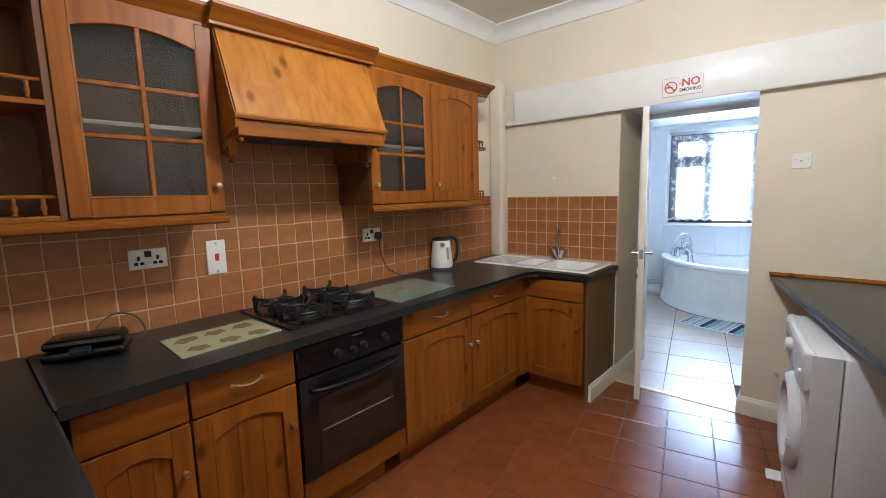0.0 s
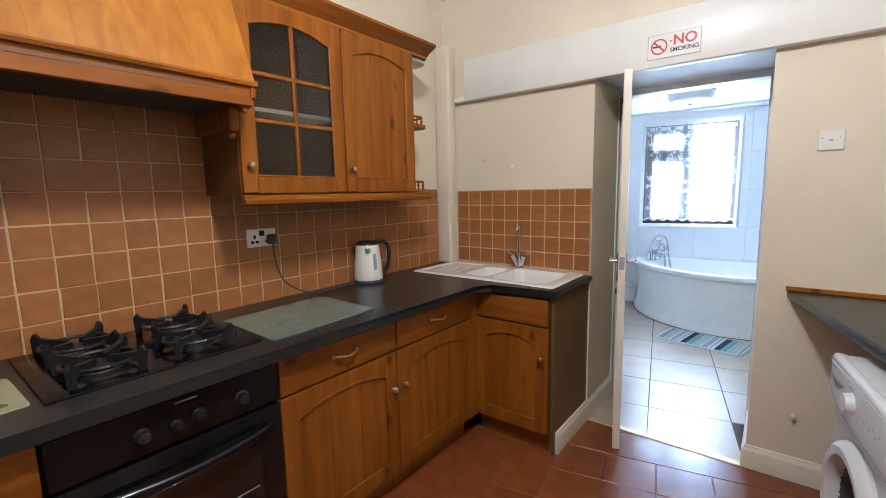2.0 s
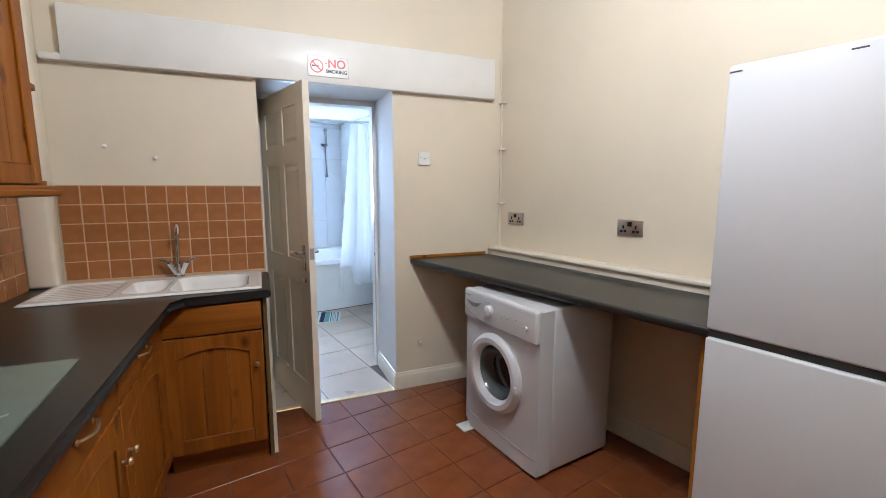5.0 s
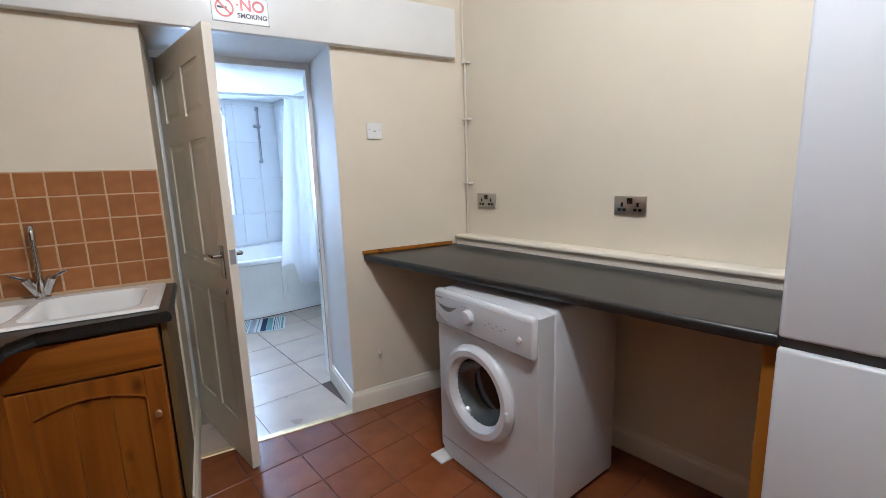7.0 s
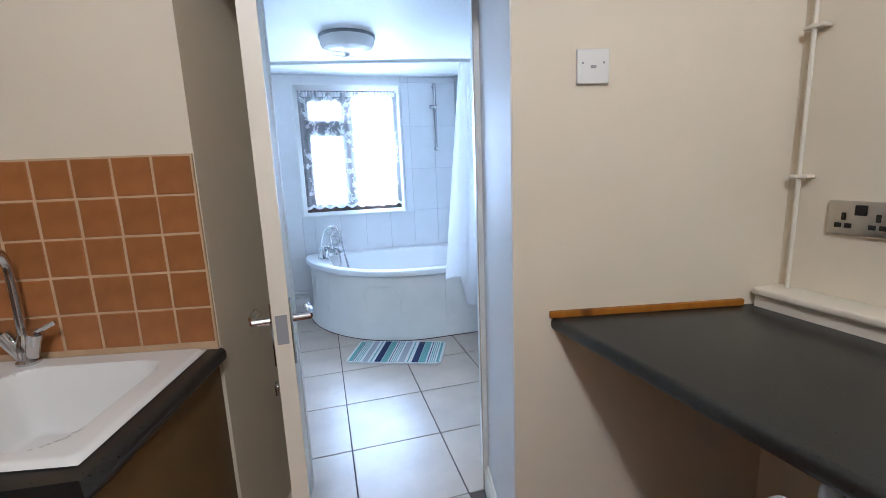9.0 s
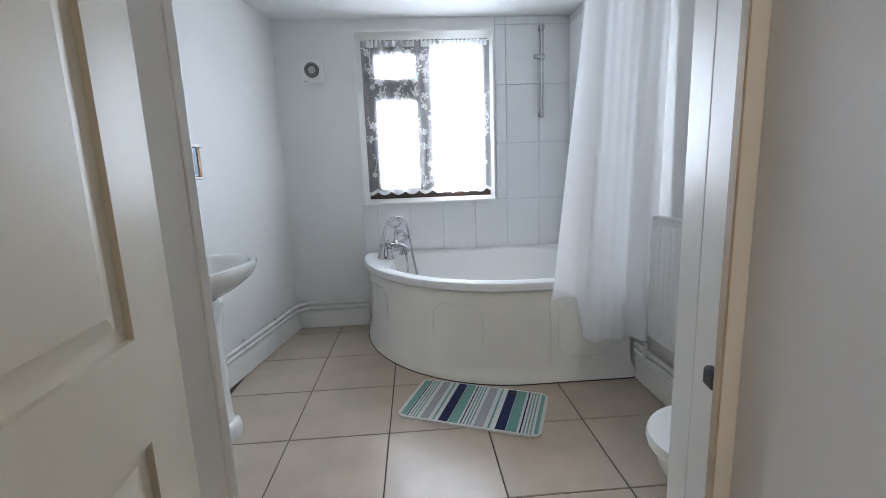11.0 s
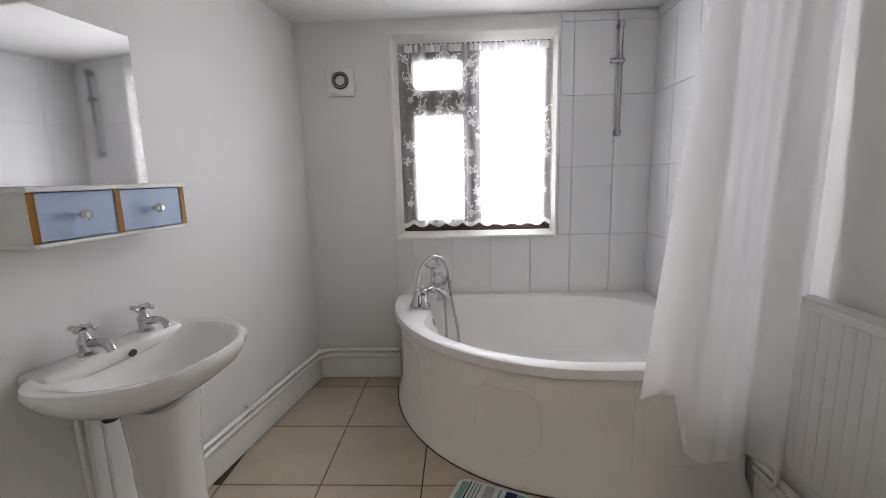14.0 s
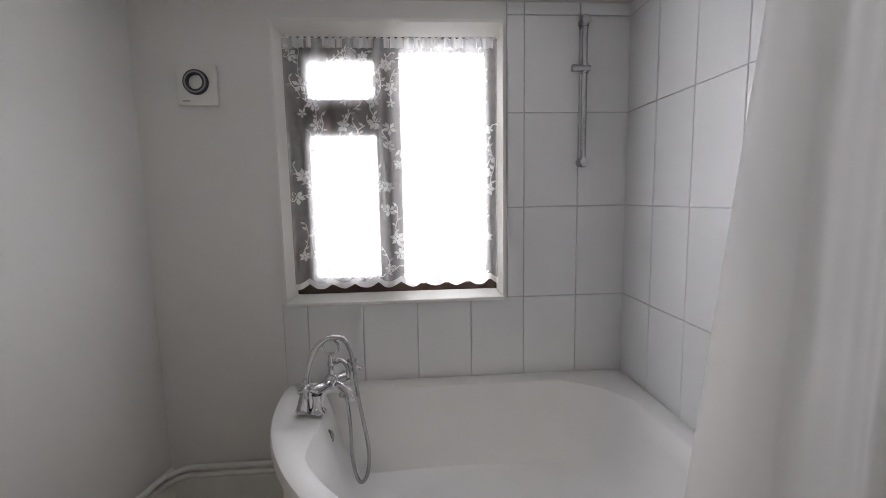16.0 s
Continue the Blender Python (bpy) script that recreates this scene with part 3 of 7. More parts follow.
# hob
hb = thing_at("gas_hob", "black four burner gas hob with cast iron supports", "hob", (-1.435, 1.36, WT))
add("plate", qbox(-1.69, -1.19, 1.075, 1.648, WT, WT + 0.008, bevel=0.003, seg=2), M_BLACK, hb)
for bx, by, br in ((-1.56, 1.22, 0.036), (-1.56, 1.50, 0.045), (-1.315, 1.22, 0.05), (-1.315, 1.48, 0.036)):
    bm = bmesh.new()
    lathe(bm, [(br * 1.5, 0), (br * 1.45, 0.006), (br, 0.01), (br, 0.02), (br * 1.08, 0.021), (br * 1.08, 0.028), (br * 0.5, 0.031), (0, 0.031)], (bx, by, WT + 0.008), 20)
    bu = add("burner", bm, M_BLACKR, hb, "black gas burner with a steel ring")
    bm = bmesh.new()
    lathe(bm, [(br * 1.12, 0.0), (br * 1.12, 0.006), (br * 1.0, 0.006)], (bx, by, WT + 0.02), 20)
    add("ring", bm, M_BRUSHED, bu, "steel burner ring")
    bm = bmesh.new()
    tube(bm, [(bx + 0.09 * math.cos(a), by + 0.09 * math.sin(a), WT + 0.045) for a in [2 * math.pi * k / 20 for k in range(21)]], 0.006, 6)
    ps = add("pan_support", bm, M_BLACKR, hb, "cast iron pan support")
    for k in range(4):
        m4 = Matrix.Translation((bx, by, WT + 0.008)) @ pose(0, 0, 0, 0, 0, 45 + 90 * k)
        bm = bmesh.new()
        prof = [(0.024, 0.030), (0.105, 0.028), (0.108, 0.0), (0.124, 0.0), (0.128, 0.056), (0.118, 0.074), (0.104, 0.058), (0.024, 0.048)]
        lo, hi = [bm.verts.new((o, -0.007, z)) for o, z in prof], [bm.verts.new((o, 0.007, z)) for o, z in prof]
        bm.faces.new(lo)
        bm.faces.new(hi[::-1])
        for q in range(8):
            bm.faces.new((lo[q], hi[q], hi[(q + 1) % 8], lo[(q + 1) % 8]))
        add("finger", bm, M_BLACKR, ps, "", m4, smooth=False)
for k in range(4):
    bm = bmesh.new()
    lathe(bm, [(0.019, 0), (0.018, 0.014), (0.012, 0.02), (0, 0.021)], (-1.33 - 0.062 * k, 1.612, WT + 0.008), 16)
    add("knob", bm, M_BLACKR, hb, "black hob knob")


# chopping boards
def turned_slab(corners, h):
    bm = bmesh.new()
    prism(bm, corners, WT + 0.0005, WT + h)
    bmesh.ops.bevel(bm, geom=[e for e in bm.edges if abs(e.verts[0].co.z - e.verts[1].co.z) > 0.001], offset=0.008, segments=3, affect="EDGES", profile=0.5)
    return bm


M_GLASSB = mat("frosted_green_glass", (0.15, 0.18, 0.145), 0.26, vary=0.05, scale=5)
M_BOARD = mat("cream_patterned_glass", (0.36, 0.38, 0.22), 0.16, vary=0.06, scale=7, coat=0.3)
M_LEAF = mat("olive_print", (0.17, 0.14, 0.055), 0.2, vary=0.25, scale=25)
b1 = thing_at("chopping_board", "cream glass chopping board printed with brown leaves", "chopping board", (-1.3, 0.82, WT))
c = [(-1.207, 0.66), (-1.225, 1.055), (-1.494, 1.047), (-1.492, 0.668)]
add("slab", turned_slab(c, 0.006), M_BOARD, b1)
rng = random.Random(4)
for i, (lx, ly) in enumerate([(-1.27, 0.74), (-1.28, 0.86), (-1.275, 0.975), (-1.41, 0.74), (-1.42, 0.855), (-1.42, 0.97)]):
    bm = bmesh.new()
    ang, L = rng.uniform(-0.5, 0.5), rng.uniform(0.038, 0.052)
    pts = []
    for k in range(22):
        t = 2 * math.pi * k / 22
        r = 1 + 0.12 * math.sin(5 * t + i)
        px, py = 0.034 * math.sin(t) * r, L * math.cos(t) * r
        pts.append((lx + px * math.cos(ang) - py * math.sin(ang), ly + px * math.sin(ang) + py * math.cos(ang)))
    if sum(pts[k][0] * pts[(k + 1) % 22][1] - pts[(k + 1) % 22][0] * pts[k][1] for k in range(22)) < 0:
        pts.reverse()
    prism(bm, pts, WT + 0.0062, WT + 0.0066)
    add("leaf_print", bm, M_LEAF, b1, "printed brown leaf")
b2 = thing_at("glass_board", "clear green glass worktop saver beside the hob", "worktop saver", (-1.34, 1.92, WT))
add("slab", turned_slab([(-1.152, 1.668), (-1.172, 2.163), (-1.56, 2.176), (-1.545, 1.68)], 0.006), M_GLASSB, b2)

# kettle
kt = thing_at("electric_kettle", "white plastic kettle with grey lid and dark handle", "kettle", (-1.64, 2.565, WT))
kc = (-1.64, 2.565, WT)
bm = bmesh.new()
lathe(bm, [(0.085, 0), (0.087, 0.006), (0.084, 0.018), (0.07, 0.02)], kc, 28)
add("base", bm, M_RUBBER, kt, "dark power base")
bm = bmesh.new()
lathe(bm, [(0.080, 0.02), (0.083, 0.03), (0.078, 0.10), (0.071, 0.17), (0.066, 0.212), (0.062, 0.22), (0.0, 0.222)], kc, 32)
cyl(bm, (kc[0] + 0.052, kc[1] - 0.045, WT + 0.19), (kc[0] + 0.077, kc[1] - 0.068, WT + 0.216), 0.018, 0.012, 12)
add("jug", bm, M_PLASTIC, kt)
bm = bmesh.new()
lathe(bm, [(0.064, 0.219), (0.062, 0.232), (0.045, 0.241), (0, 0.243)], kc, 28)
add("lid", bm, M_BLACKR, kt, "black lid")
bm = bmesh.new()
hp = [(0.0, 0.055, 0.232), (0.0, 0.092, 0.236), (0.0, 0.122, 0.20), (0.0, 0.125, 0.13), (0.0, 0.11, 0.07), (0.0, 0.078, 0.05)]
tube(bm, [Vector(kc) + Matrix.Rotation(radians(-30), 3, "Z") @ Vector(p) for p in smooth_path(hp, 6)], 0.012, 10)
add("handle", bm, M_BLACKR, kt, "black loop handle")
bm = bmesh.new()
box(bm, 0.0845, 0.0895, -0.011, 0.011, 0.075, 0.165, bevel=0.003, m=Matrix.Translation(kc) @ pose(0, 0, 0, 0, -4.5, -12))
add("gauge", bm, M_GREY, kt, "grey water gauge window")


def socket(name, m, label, plate, double=True, w=None):
    """A wall socket in a frame (out, along, up) centred at the origin of m."""
    w = w or (0.146 if double else 0.086)
    ob = thing_at(name, label, "wall socket", m.translation)
    pl = add("plate", qbox(0, 0.010, -w / 2, w / 2, -0.043, 0.043, bevel=0.003, seg=2), plate, ob, "", m)
    for s in ((-0.036, 0.036) if double else (0.0,)):
        for dy, dz, ww, hh in ((0, 0.010, 0.010, 0.019), (-0.011, -0.013, 0.015, 0.012), (0.011, -0.013, 0.015, 0.012)):
            add("pin_hole", qbox(0.0095, 0.0112, s + dy - ww / 2, s + dy + ww / 2, dz - hh / 2 - 0.006, dz + hh / 2 - 0.006), M_BLACK, pl, "dark pin hole", m)
    for s in ((0.0,) if double else (0.028,)):
        add("switch", qbox(0.0095, 0.0135, s - 0.013, s + 0.013, 0.008, 0.034, bevel=0.0015), M_BLACK, pl, "small dark rocker switch", m)
    return ob


def at_wall(m, a, z, o=0.0):
    return m @ Matrix.Translation((o, a, z))


socket("wall_socket", at_wall(M_O, 0.72, 1.222, 0.009), "white double socket on terracotta tiles", M_PLASTIC)
s2 = socket("wall_socket", at_wall(M_O, 1.974, 1.215, 0.009), "white double socket with a black plug in it", M_PLASTIC)
pg = thing_at("plug", "black plug with kettle cable in the socket", "plug", (XW + 0.03, 2.014, 1.205))
bm = bmesh.new()
box(bm, XW + 0.02, XW + 0.055, 1.992, 2.037, 1.18, 1.23, bevel=0.012, seg=3)
add("body", bm, M_RUBBER, pg)
bm = bmesh.new()
tube(bm, smooth_path([(XW + 0.045, 2.015, 1.185), (XW + 0.05, 2.017, 1.11), (XW + 0.06, 2.05, 1.0), (XW + 0.09, 2.13, 0.935), (XW + 0.10, 2.22, 0.914), (XW + 0.08, 2.36, 0.910), (XW + 0.085, 2.49, 0.911)], 8), 0.0042, 8)
add("cable", bm, M_RUBBER, pg, "black hanging cable")
cs = thing_at("cooker_switch", "white cooker switch plate with a red rocker", "wall switch", (XW + 0.01, 1.005, 1.19))
add("plate", qbox(XW + 0.009, XW + 0.02, 0.960, 1.048, 1.110, 1.275, bevel=0.003, seg=2), M_PLASTIC, cs)
add("rocker", qbox(XW + 0.019, XW + 0.025, 0.996, 1.014, 1.175, 1.21, bevel=0.002), M_RED, cs, "red rocker")
for z in (1.125, 1.26):
    bm = bmesh.new()
    cyl(bm, (XW + 0.0195, 1.004, z), (XW + 0.0215, 1.004, z), 0.004, n=10)
    add("screw", bm, M_CHROME, cs)

# black toaster-like appliance in the corner
tp = thing_at("sandwich_toaster", "black sandwich toaster lying shut on the worktop", "sandwich toaster", (-1.50, 0.47, WT))
TM = Matrix.Translation((-1.555, 0.455, WT)) @ pose(0, 0, 0, 0, 0, 67)
bm = bmesh.new()
box(bm, -0.125, 0.125, -0.068, 0.068, 0.004, 0.040, bevel=0.014, seg=3)
add("lower_half", bm, M_BLACK, tp, "", TM)
bm = bmesh.new()
box(bm, -0.12, 0.12, -0.065, 0.065, 0.044, 0.080, bevel=0.02, seg=4)
add("upper_half", bm, M_BLACK, tp, "", TM)
bm = bmesh.new()
box(bm, -0.03, 0.03, -0.11, -0.07, 0.035, 0.055, bevel=0.006, seg=2)
add("latch", bm, M_BLACKR, tp, "", TM)
bm = bmesh.new()
tube(bm, smooth_path([(-1.56, 0.48, 0.95), (-1.62, 0.50, 0.99), (-1.66, 0.57, 1.02), (-1.67, 0.64, 0.99), (-1.64, 0.66, 0.93), (-1.60, 0.62, 0.91)], 8), 0.004, 8)
add("cable", bm, M_RUBBER, tp, "black looped cable")
bm = bmesh.new()
tube(bm, smooth_path([(-1.70, 0.06, 1.16), (-1.66, 0.13, 1.13), (-1.64, 0.19, 1.07), (-1.65, 0.21, 1.0), (-1.67, 0.17, 0.93), (-1.66, 0.10, 0.905)], 8), 0.005, 8)
solid("loose_cable", bm, M_RUBBER, "black loose cable hanging by the tiles", "cable")

# wall cabinets
WF = 0.305


def wall_carcass(a0, a1, z0, z1, shelf_z, ob):
    for a in (a0, a1 - 0.018):
        add("side", qbox(0.012, WF, a, a + 0.018, z0, z1), M_CARC, ob, "", M_O)
    for z in (z0, z1 - 0.018):
        add("board", qbox(0.012, WF - 0.001, a0 + 0.018, a1 - 0.018, z, z + 0.018), M_CARC, ob, "", M_O)
    add("back", qbox(0.012, 0.02, a0 + 0.018, a1 - 0.018, z0 + 0.018, z1 - 0.018), M_CARC, ob, "", M_O)
    for z in shelf_z:
        add("shelf", qbox(0.02, WF - 0.03, a0 + 0.018, a1 - 0.018, z, z + 0.016), M_PLASTIC, ob, "pale shelf inside", M_O)


def wall_unit(a0, a1, glazed, knob_at, label):
    ob = thing_at("wall_cabinet", label, "kitchen cabinet", (XW + 0.15, (a0 + a1) / 2, 1.415), "pine wall cabinets")
    wall_carcass(a0, a1, 1.415, 2.165, (1.75,) if glazed else (), ob)
    panel_door(ob, M_O, WF, a0 + 0.002, a1 - 0.002, 1.422, 2.16, a0 + 0.03 if knob_at == "low" else a1 - 0.03, 1.53, glazed)
    return ob


wall_unit(0.432, 0.947, True, "high", "honey pine wall cabinet with an arched glazed door")
wall_unit(1.742, 2.25, True, "low", "honey pine glazed wall cabinet beside the cooker hood")
wall_unit(2.252, 2.748, False, "low", "honey pine wall cabinet with arched panel door")


def gallery(parent, o, a0, a1, z, posts):
    add("gallery_rail", qbox(o - 0.008, o + 0.008, a0, a1, z + 0.058, z + 0.070, bevel=0.003), M_PINEH, parent, "thin gallery rail", M_O)
    for k in range(posts):
        a = a0 + (a1 - a0) * (k + 0.5) / posts
        bm = bmesh.new()
        lathe(bm, [(0.006, 0), (0.008, 0.006), (0.005, 0.012), (0.010, 0.028), (0.005, 0.042), (0.008, 0.052), (0.006, 0.058)], (o, a, z), 10)
        add("spindle", bm, M_PINEH, parent, "", M_O)


op = thing_at("open_shelf_unit", "open honey pine shelf unit with spindle galleries", "shelf unit", (XW + 0.15, 0.2, 1.415))
bm = bmesh.new()
box(bm, 0.012, WF + 0.015, -0.03, -0.012, 1.415, 2.165)
add("side", bm, M_CARC, op, "", M_O)
add("side", qbox(0.012, WF + 0.015, 0.412, 0.430, 1.415, 2.165), M_CARC, op, "", M_O)
add("back", qbox(0.012, 0.02, -0.012, 0.412, 1.415, 2.165), M_CARC, op, "", M_O)
for z in (1.415, 1.79, 2.147):
    add("shelf", qbox(0.02, WF + 0.013, -0.012, 0.412, z, z + 0.018, bevel=0.002), M_PINEH, op, "", M_O)
    if z < 2:
        gallery(op, WF - 0.002, -0.01, 0.41, z + 0.018, 6)

# curved end shelves
es = thing_at("end_shelf_unit", "curved pine end shelves with small galleries", "shelf unit", (XW + 0.12, 2.83, 1.415))
for z in (1.415, 1.785, 2.145):
    bm = bmesh.new()
    r = 0.178
    out = [(XW + 0.012, 2.752)] + [(XW + 0.012 + (WF - 0.02) * max(math.cos(t), 0.0) ** 0.33, 2.752 + r * math.sin(t) ** 0.33) for t in [math.pi / 2 * k / 10 for k in range(11)]]
    out[-1] = (XW + 0.012, 2.752 + r)
    prism(bm, out, z, z + 0.018)
    add("shelf", bm, M_PINEH if z < 2 else M_WHITE, es)
    if z < 2:
        for t in (0.08, 0.75, 1.35, 1.54):
            p = (XW + 0.012 + (WF - 0.04) * math.cos(t) ** 0.33, 2.752 + (r - 0.016) * math.sin(t) ** 0.33, z + 0.018)
            bm = bmesh.new()
            lathe(bm, [(0.005, 0), (0.007, 0.005), (0.004, 0.012), (0.008, 0.024), (0.004, 0.036), (0.005, 0.042)], p, 10)
            add("spindle", bm, M_PINEH, es)
        bm = bmesh.new()
        tube(bm, [(XW + 0.012 + (WF - 0.04) * math.cos(t) ** 0.33, 2.752 + (r - 0.016) * math.sin(t) ** 0.33, z + 0.063) for t in [0.004 + 1.56 * k / 14 for k in range(15)]], 0.006, 6)
        add("gallery_rail", bm, M_PINEH, es)

# cooker hood
A0, A1 = 0.952, 1.738
hd = thing_at("cooker_hood", "pine canopy cooker hood with sloping boarded front", "cooker hood", (XW + 0.2, 1.345, 1.66))


def side_board(a0, a1):
    bm = bmesh.new()
    prof = [(0.012, 1.66), (WF - 0.01, 1.66), (WF + 0.0, 1.66), (WF + 0.01, 1.675), (WF + 0.045, 1.69), (WF + 0.05, 1.72), (WF + 0.09, 1.735), (WF + 0.16, 1.755), (WF + 0.165, 1.80), (WF + 0.02, 2.165), (0.012, 2.165)]
    lo = [bm.verts.new((o, a0, z)) for o, z in prof]
    hi = [bm.verts.new((o, a1, z)) for o, z in prof]
    n = len(prof)
    bm.faces.new(lo)
    bm.faces.new(hi[::-1])
    for i in range(n):
        bm.faces.new((lo[i], hi[i], hi[(i + 1) % n], lo[(i + 1) % n]))
    return bm


add("side_board", side_board(A0, A0 + 0.018), M_PINE, hd, "", M_O)
add("side_board", side_board(A1 - 0.018, A1), M_PINE, hd, "", M_O)
nb = 8
for i in range(nb):
    bm = bmesh.new()
    a0, a1 = A0 + 0.006 + (A1 - A0 - 0.012) * i / nb, A0 + 0.006 + (A1 - A0 - 0.012) * (i + 1) / nb
    L = math.hypot(0.145, 0.365)
    box(bm, -0.006, 0.008, a0 + 0.00005, a1 - 0.00005, 0, L, bevel=0.00025, m=Matrix.Translation((WF + 0.165, 0, 1.80)) @ pose(0, 0, 0, 0, -math.degrees(math.atan2(0.145, 0.365)), 0))
    add("board", bm, M_PINEL, hd, "", M_O)
bm = bmesh.new()
sweep(bm, [(0, 0), (0.012, 0.0), (0.016, 0.010), (0.012, 0.018), (0, 0.020)], [(XW + WF + 0.16, A1 + 0.004, 1.792), (XW + WF + 0.16, A0 - 0.004, 1.792)][::-1])
add("nosing", bm, M_PINEH, hd)
add("lip", qbox(WF + 0.135, WF + 0.158, A0 + 0.01, A1 - 0.01, 1.725, 1.793, bevel=0.003), M_PINEH, hd, "", M_O)
add("slot", qbox(WF + 0.1575, WF + 0.1595, A0 + 0.13, A1 - 0.09, 1.768, 1.776), M_CARC, hd, "narrow dark slot", M_O)
add("filter", qbox(0.03, WF + 0.13, A0 + 0.02, A1 - 0.02, 1.75, 1.765), M_RUBBER, hd, "dark extractor filter", M_O)
for a in (A0 + 0.03, A1 - 0.03):
    bm = bmesh.new()
    box(bm, WF + 0.10, WF + 0.15, a - 0.02, a + 0.02, 1.72, 1.79, bevel=0.006, seg=2)
    ball(bm, (WF + 0.135, a, 1.712), 0.012, n=10)
    add("corbel", bm, M_PINEH, hd, "turned corbel", M_O)
    bm = bmesh.new()
    box(bm, WF + 0.0, WF + 0.06, a - 0.018, a + 0.018, 1.645, 1.74, bevel=0.012, seg=3)
    ball(bm, (WF + 0.03, a, 1.637), 0.014, n=10)
    add("corbel", bm, M_PINEH, hd, "turned corbel", M_O)

# cornice and pelmet of the wall cabinets
cprof = [(0.0, 0.0), (0.0, 0.012), (0.010, 0.018), (0.016, 0.030), (0.034, 0.046), (0.046, 0.058), (0.05, 0.062), (0.05, 0.075), (-0.06, 0.075), (-0.06, 0.0)]
cn = thing_at("cabinet_cornice", "moulded pine cornice along the wall cabinet tops", "cornice moulding", (XW + 0.3, 1.3, 2.165))
xf = XW + WF + 0.02
for name, path in (("cornice_length", [(xf, 0.95, 2.16), (xf, -0.05, 2.16)]), ("cornice_length", [(xf + 0.035, 1.765, 2.168), (xf + 0.035, 0.93, 2.168)]), ("cornice_length", [(XW + 0.02, 2.925, 2.16), (XW + 0.235, 2.925, 2.16), (xf, 2.865, 2.16), (xf, 1.735, 2.16)])):
    bm = bmesh.new()
    sweep(bm, cprof, path[::-1])
    add(name, bm, M_PINEH, cn)
pprof = [(0.0, 0.0), (0.006, -0.004), (0.006, -0.014), (0.014, -0.02), (0.014, -0.034), (0.006, -0.042), (-0.02, -0.042), (-0.02, 0.0)]
pm = thing_at("cabinet_pelmet", "moulded pine light pelmet below the wall cabinets", "pelmet moulding", (XW + 0.3, 1.3, 1.415))
for path in ([(xf, 0.95, 1.415), (xf, -0.05, 1.415)], [(XW + 0.02, 2.93, 1.415), (XW + 0.235, 2.93, 1.415), (xf, 2.86, 1.415), (xf, 1.74, 1.415)]):
    bm = bmesh.new()
    sweep(bm, pprof, path[::-1])
    add("pelmet_length", bm, M_PINEH, pm)

# sink and tap
sx0, sx1, sy0, sy1 = -1.64, -0.675, 2.943, 3.412
sk = thing_at("sink", "white ceramic sink with drainer set in worktop", "sink", (-1.16, 3.18, WT))


def sink_mesh():
    bm = bmesh.new()
    nx, ny = 140, 70

    def depth(x, y):
        def inside(x, y, a, b, c, d, r):
            dx = max(a + r - x, x - (b - r), 0)
            dy = max(c + r - y, y - (d - r), 0)
            return r - math.hypot(dx, dy)
        k = inside(x, y, -1.085, -0.742, 2.985, 3.34, 0.06)
        z = 0.012
        if k > 0:
            z -= 0.15 * math.sin(min(k / 0.05, 1) * math.pi / 2)
        k = inside(x, y, -1.285, -1.115, 3.01, 3.30, 0.05)
        if k > 0:
            z -= 0.07 * math.sin(min(k / 0.035, 1) * math.pi / 2)
        k = inside(x, y, sx0 + 0.03, -1.32, 2.98, 3.36, 0.04)
        if k > 0:
            z -= 0.006 * min(k / 0.02, 1) + 0.0012 * (math.sin(y * 160) > 0.3)
        k = inside(x, y, sx0, sx1, sy0, sy1, 0.03)
        return WT + z - 0.009 * (1 - min(max(k, 0) / 0.012, 1)) ** 2
    g = [[bm.verts.new((sx0 + (sx1 - sx0) * i / nx, sy0 + (sy1 - sy0) * j / ny, depth(sx0 + (sx1 - sx0) * i / nx, sy0 + (sy1 - sy0) * j / ny))) for j in range(ny + 1)] for i in range(nx + 1)]
    for i in range(nx):
        for j in range(ny):
            bm.faces.new((g[i][j], g[i + 1][j], g[i + 1][j + 1], g[i][j + 1]))
    return bm


add("basin", sink_mesh(), M_CERAMIC, sk)
bm = bmesh.new()
lathe(bm, [(0.042, 0), (0.042, 0.003), (0.034, 0.004), (0.03, 0.001), (0, 0.001)], (-0.913, 3.16, WT - 0.1375), 24)
add("drain", bm, M_STEEL, sk, "round steel drain")
bm = bmesh.new()
lathe(bm, [(0.026, 0), (0.026, 0.002), (0, 0.002)], (-1.2, 3.155, WT - 0.0575), 20)
add("small_drain", bm, M_STEEL, sk, "round steel drain")
tpx, tpy = -1.095, 3.378
mt = thing_at("mixer_tap", "chrome sink mixer tap with two angled levers", "tap", (tpx, tpy, WT))
bm = bmesh.new()
lathe(bm, [(0.026, 0), (0.026, 0.006), (0.02, 0.012), (0.019, 0.05), (0.015, 0.065), (0.012, 0.075)], (tpx, tpy, WT + 0.012), 18)
add("body", bm, M_CHROME, mt)
bm = bmesh.new()
tube(bm, smooth_path([(tpx, tpy, WT + 0.08), (tpx, tpy, WT + 0.24), (tpx + 0.004, tpy - 0.012, WT + 0.285), (tpx + 0.010, tpy - 0.035, WT + 0.305), (tpx + 0.016, tpy - 0.06, WT + 0.29), (tpx + 0.017, tpy - 0.068, WT + 0.255)], 8), 0.0105, 12)
add("spout", bm, M_CHROME, mt, "tall curved spout")
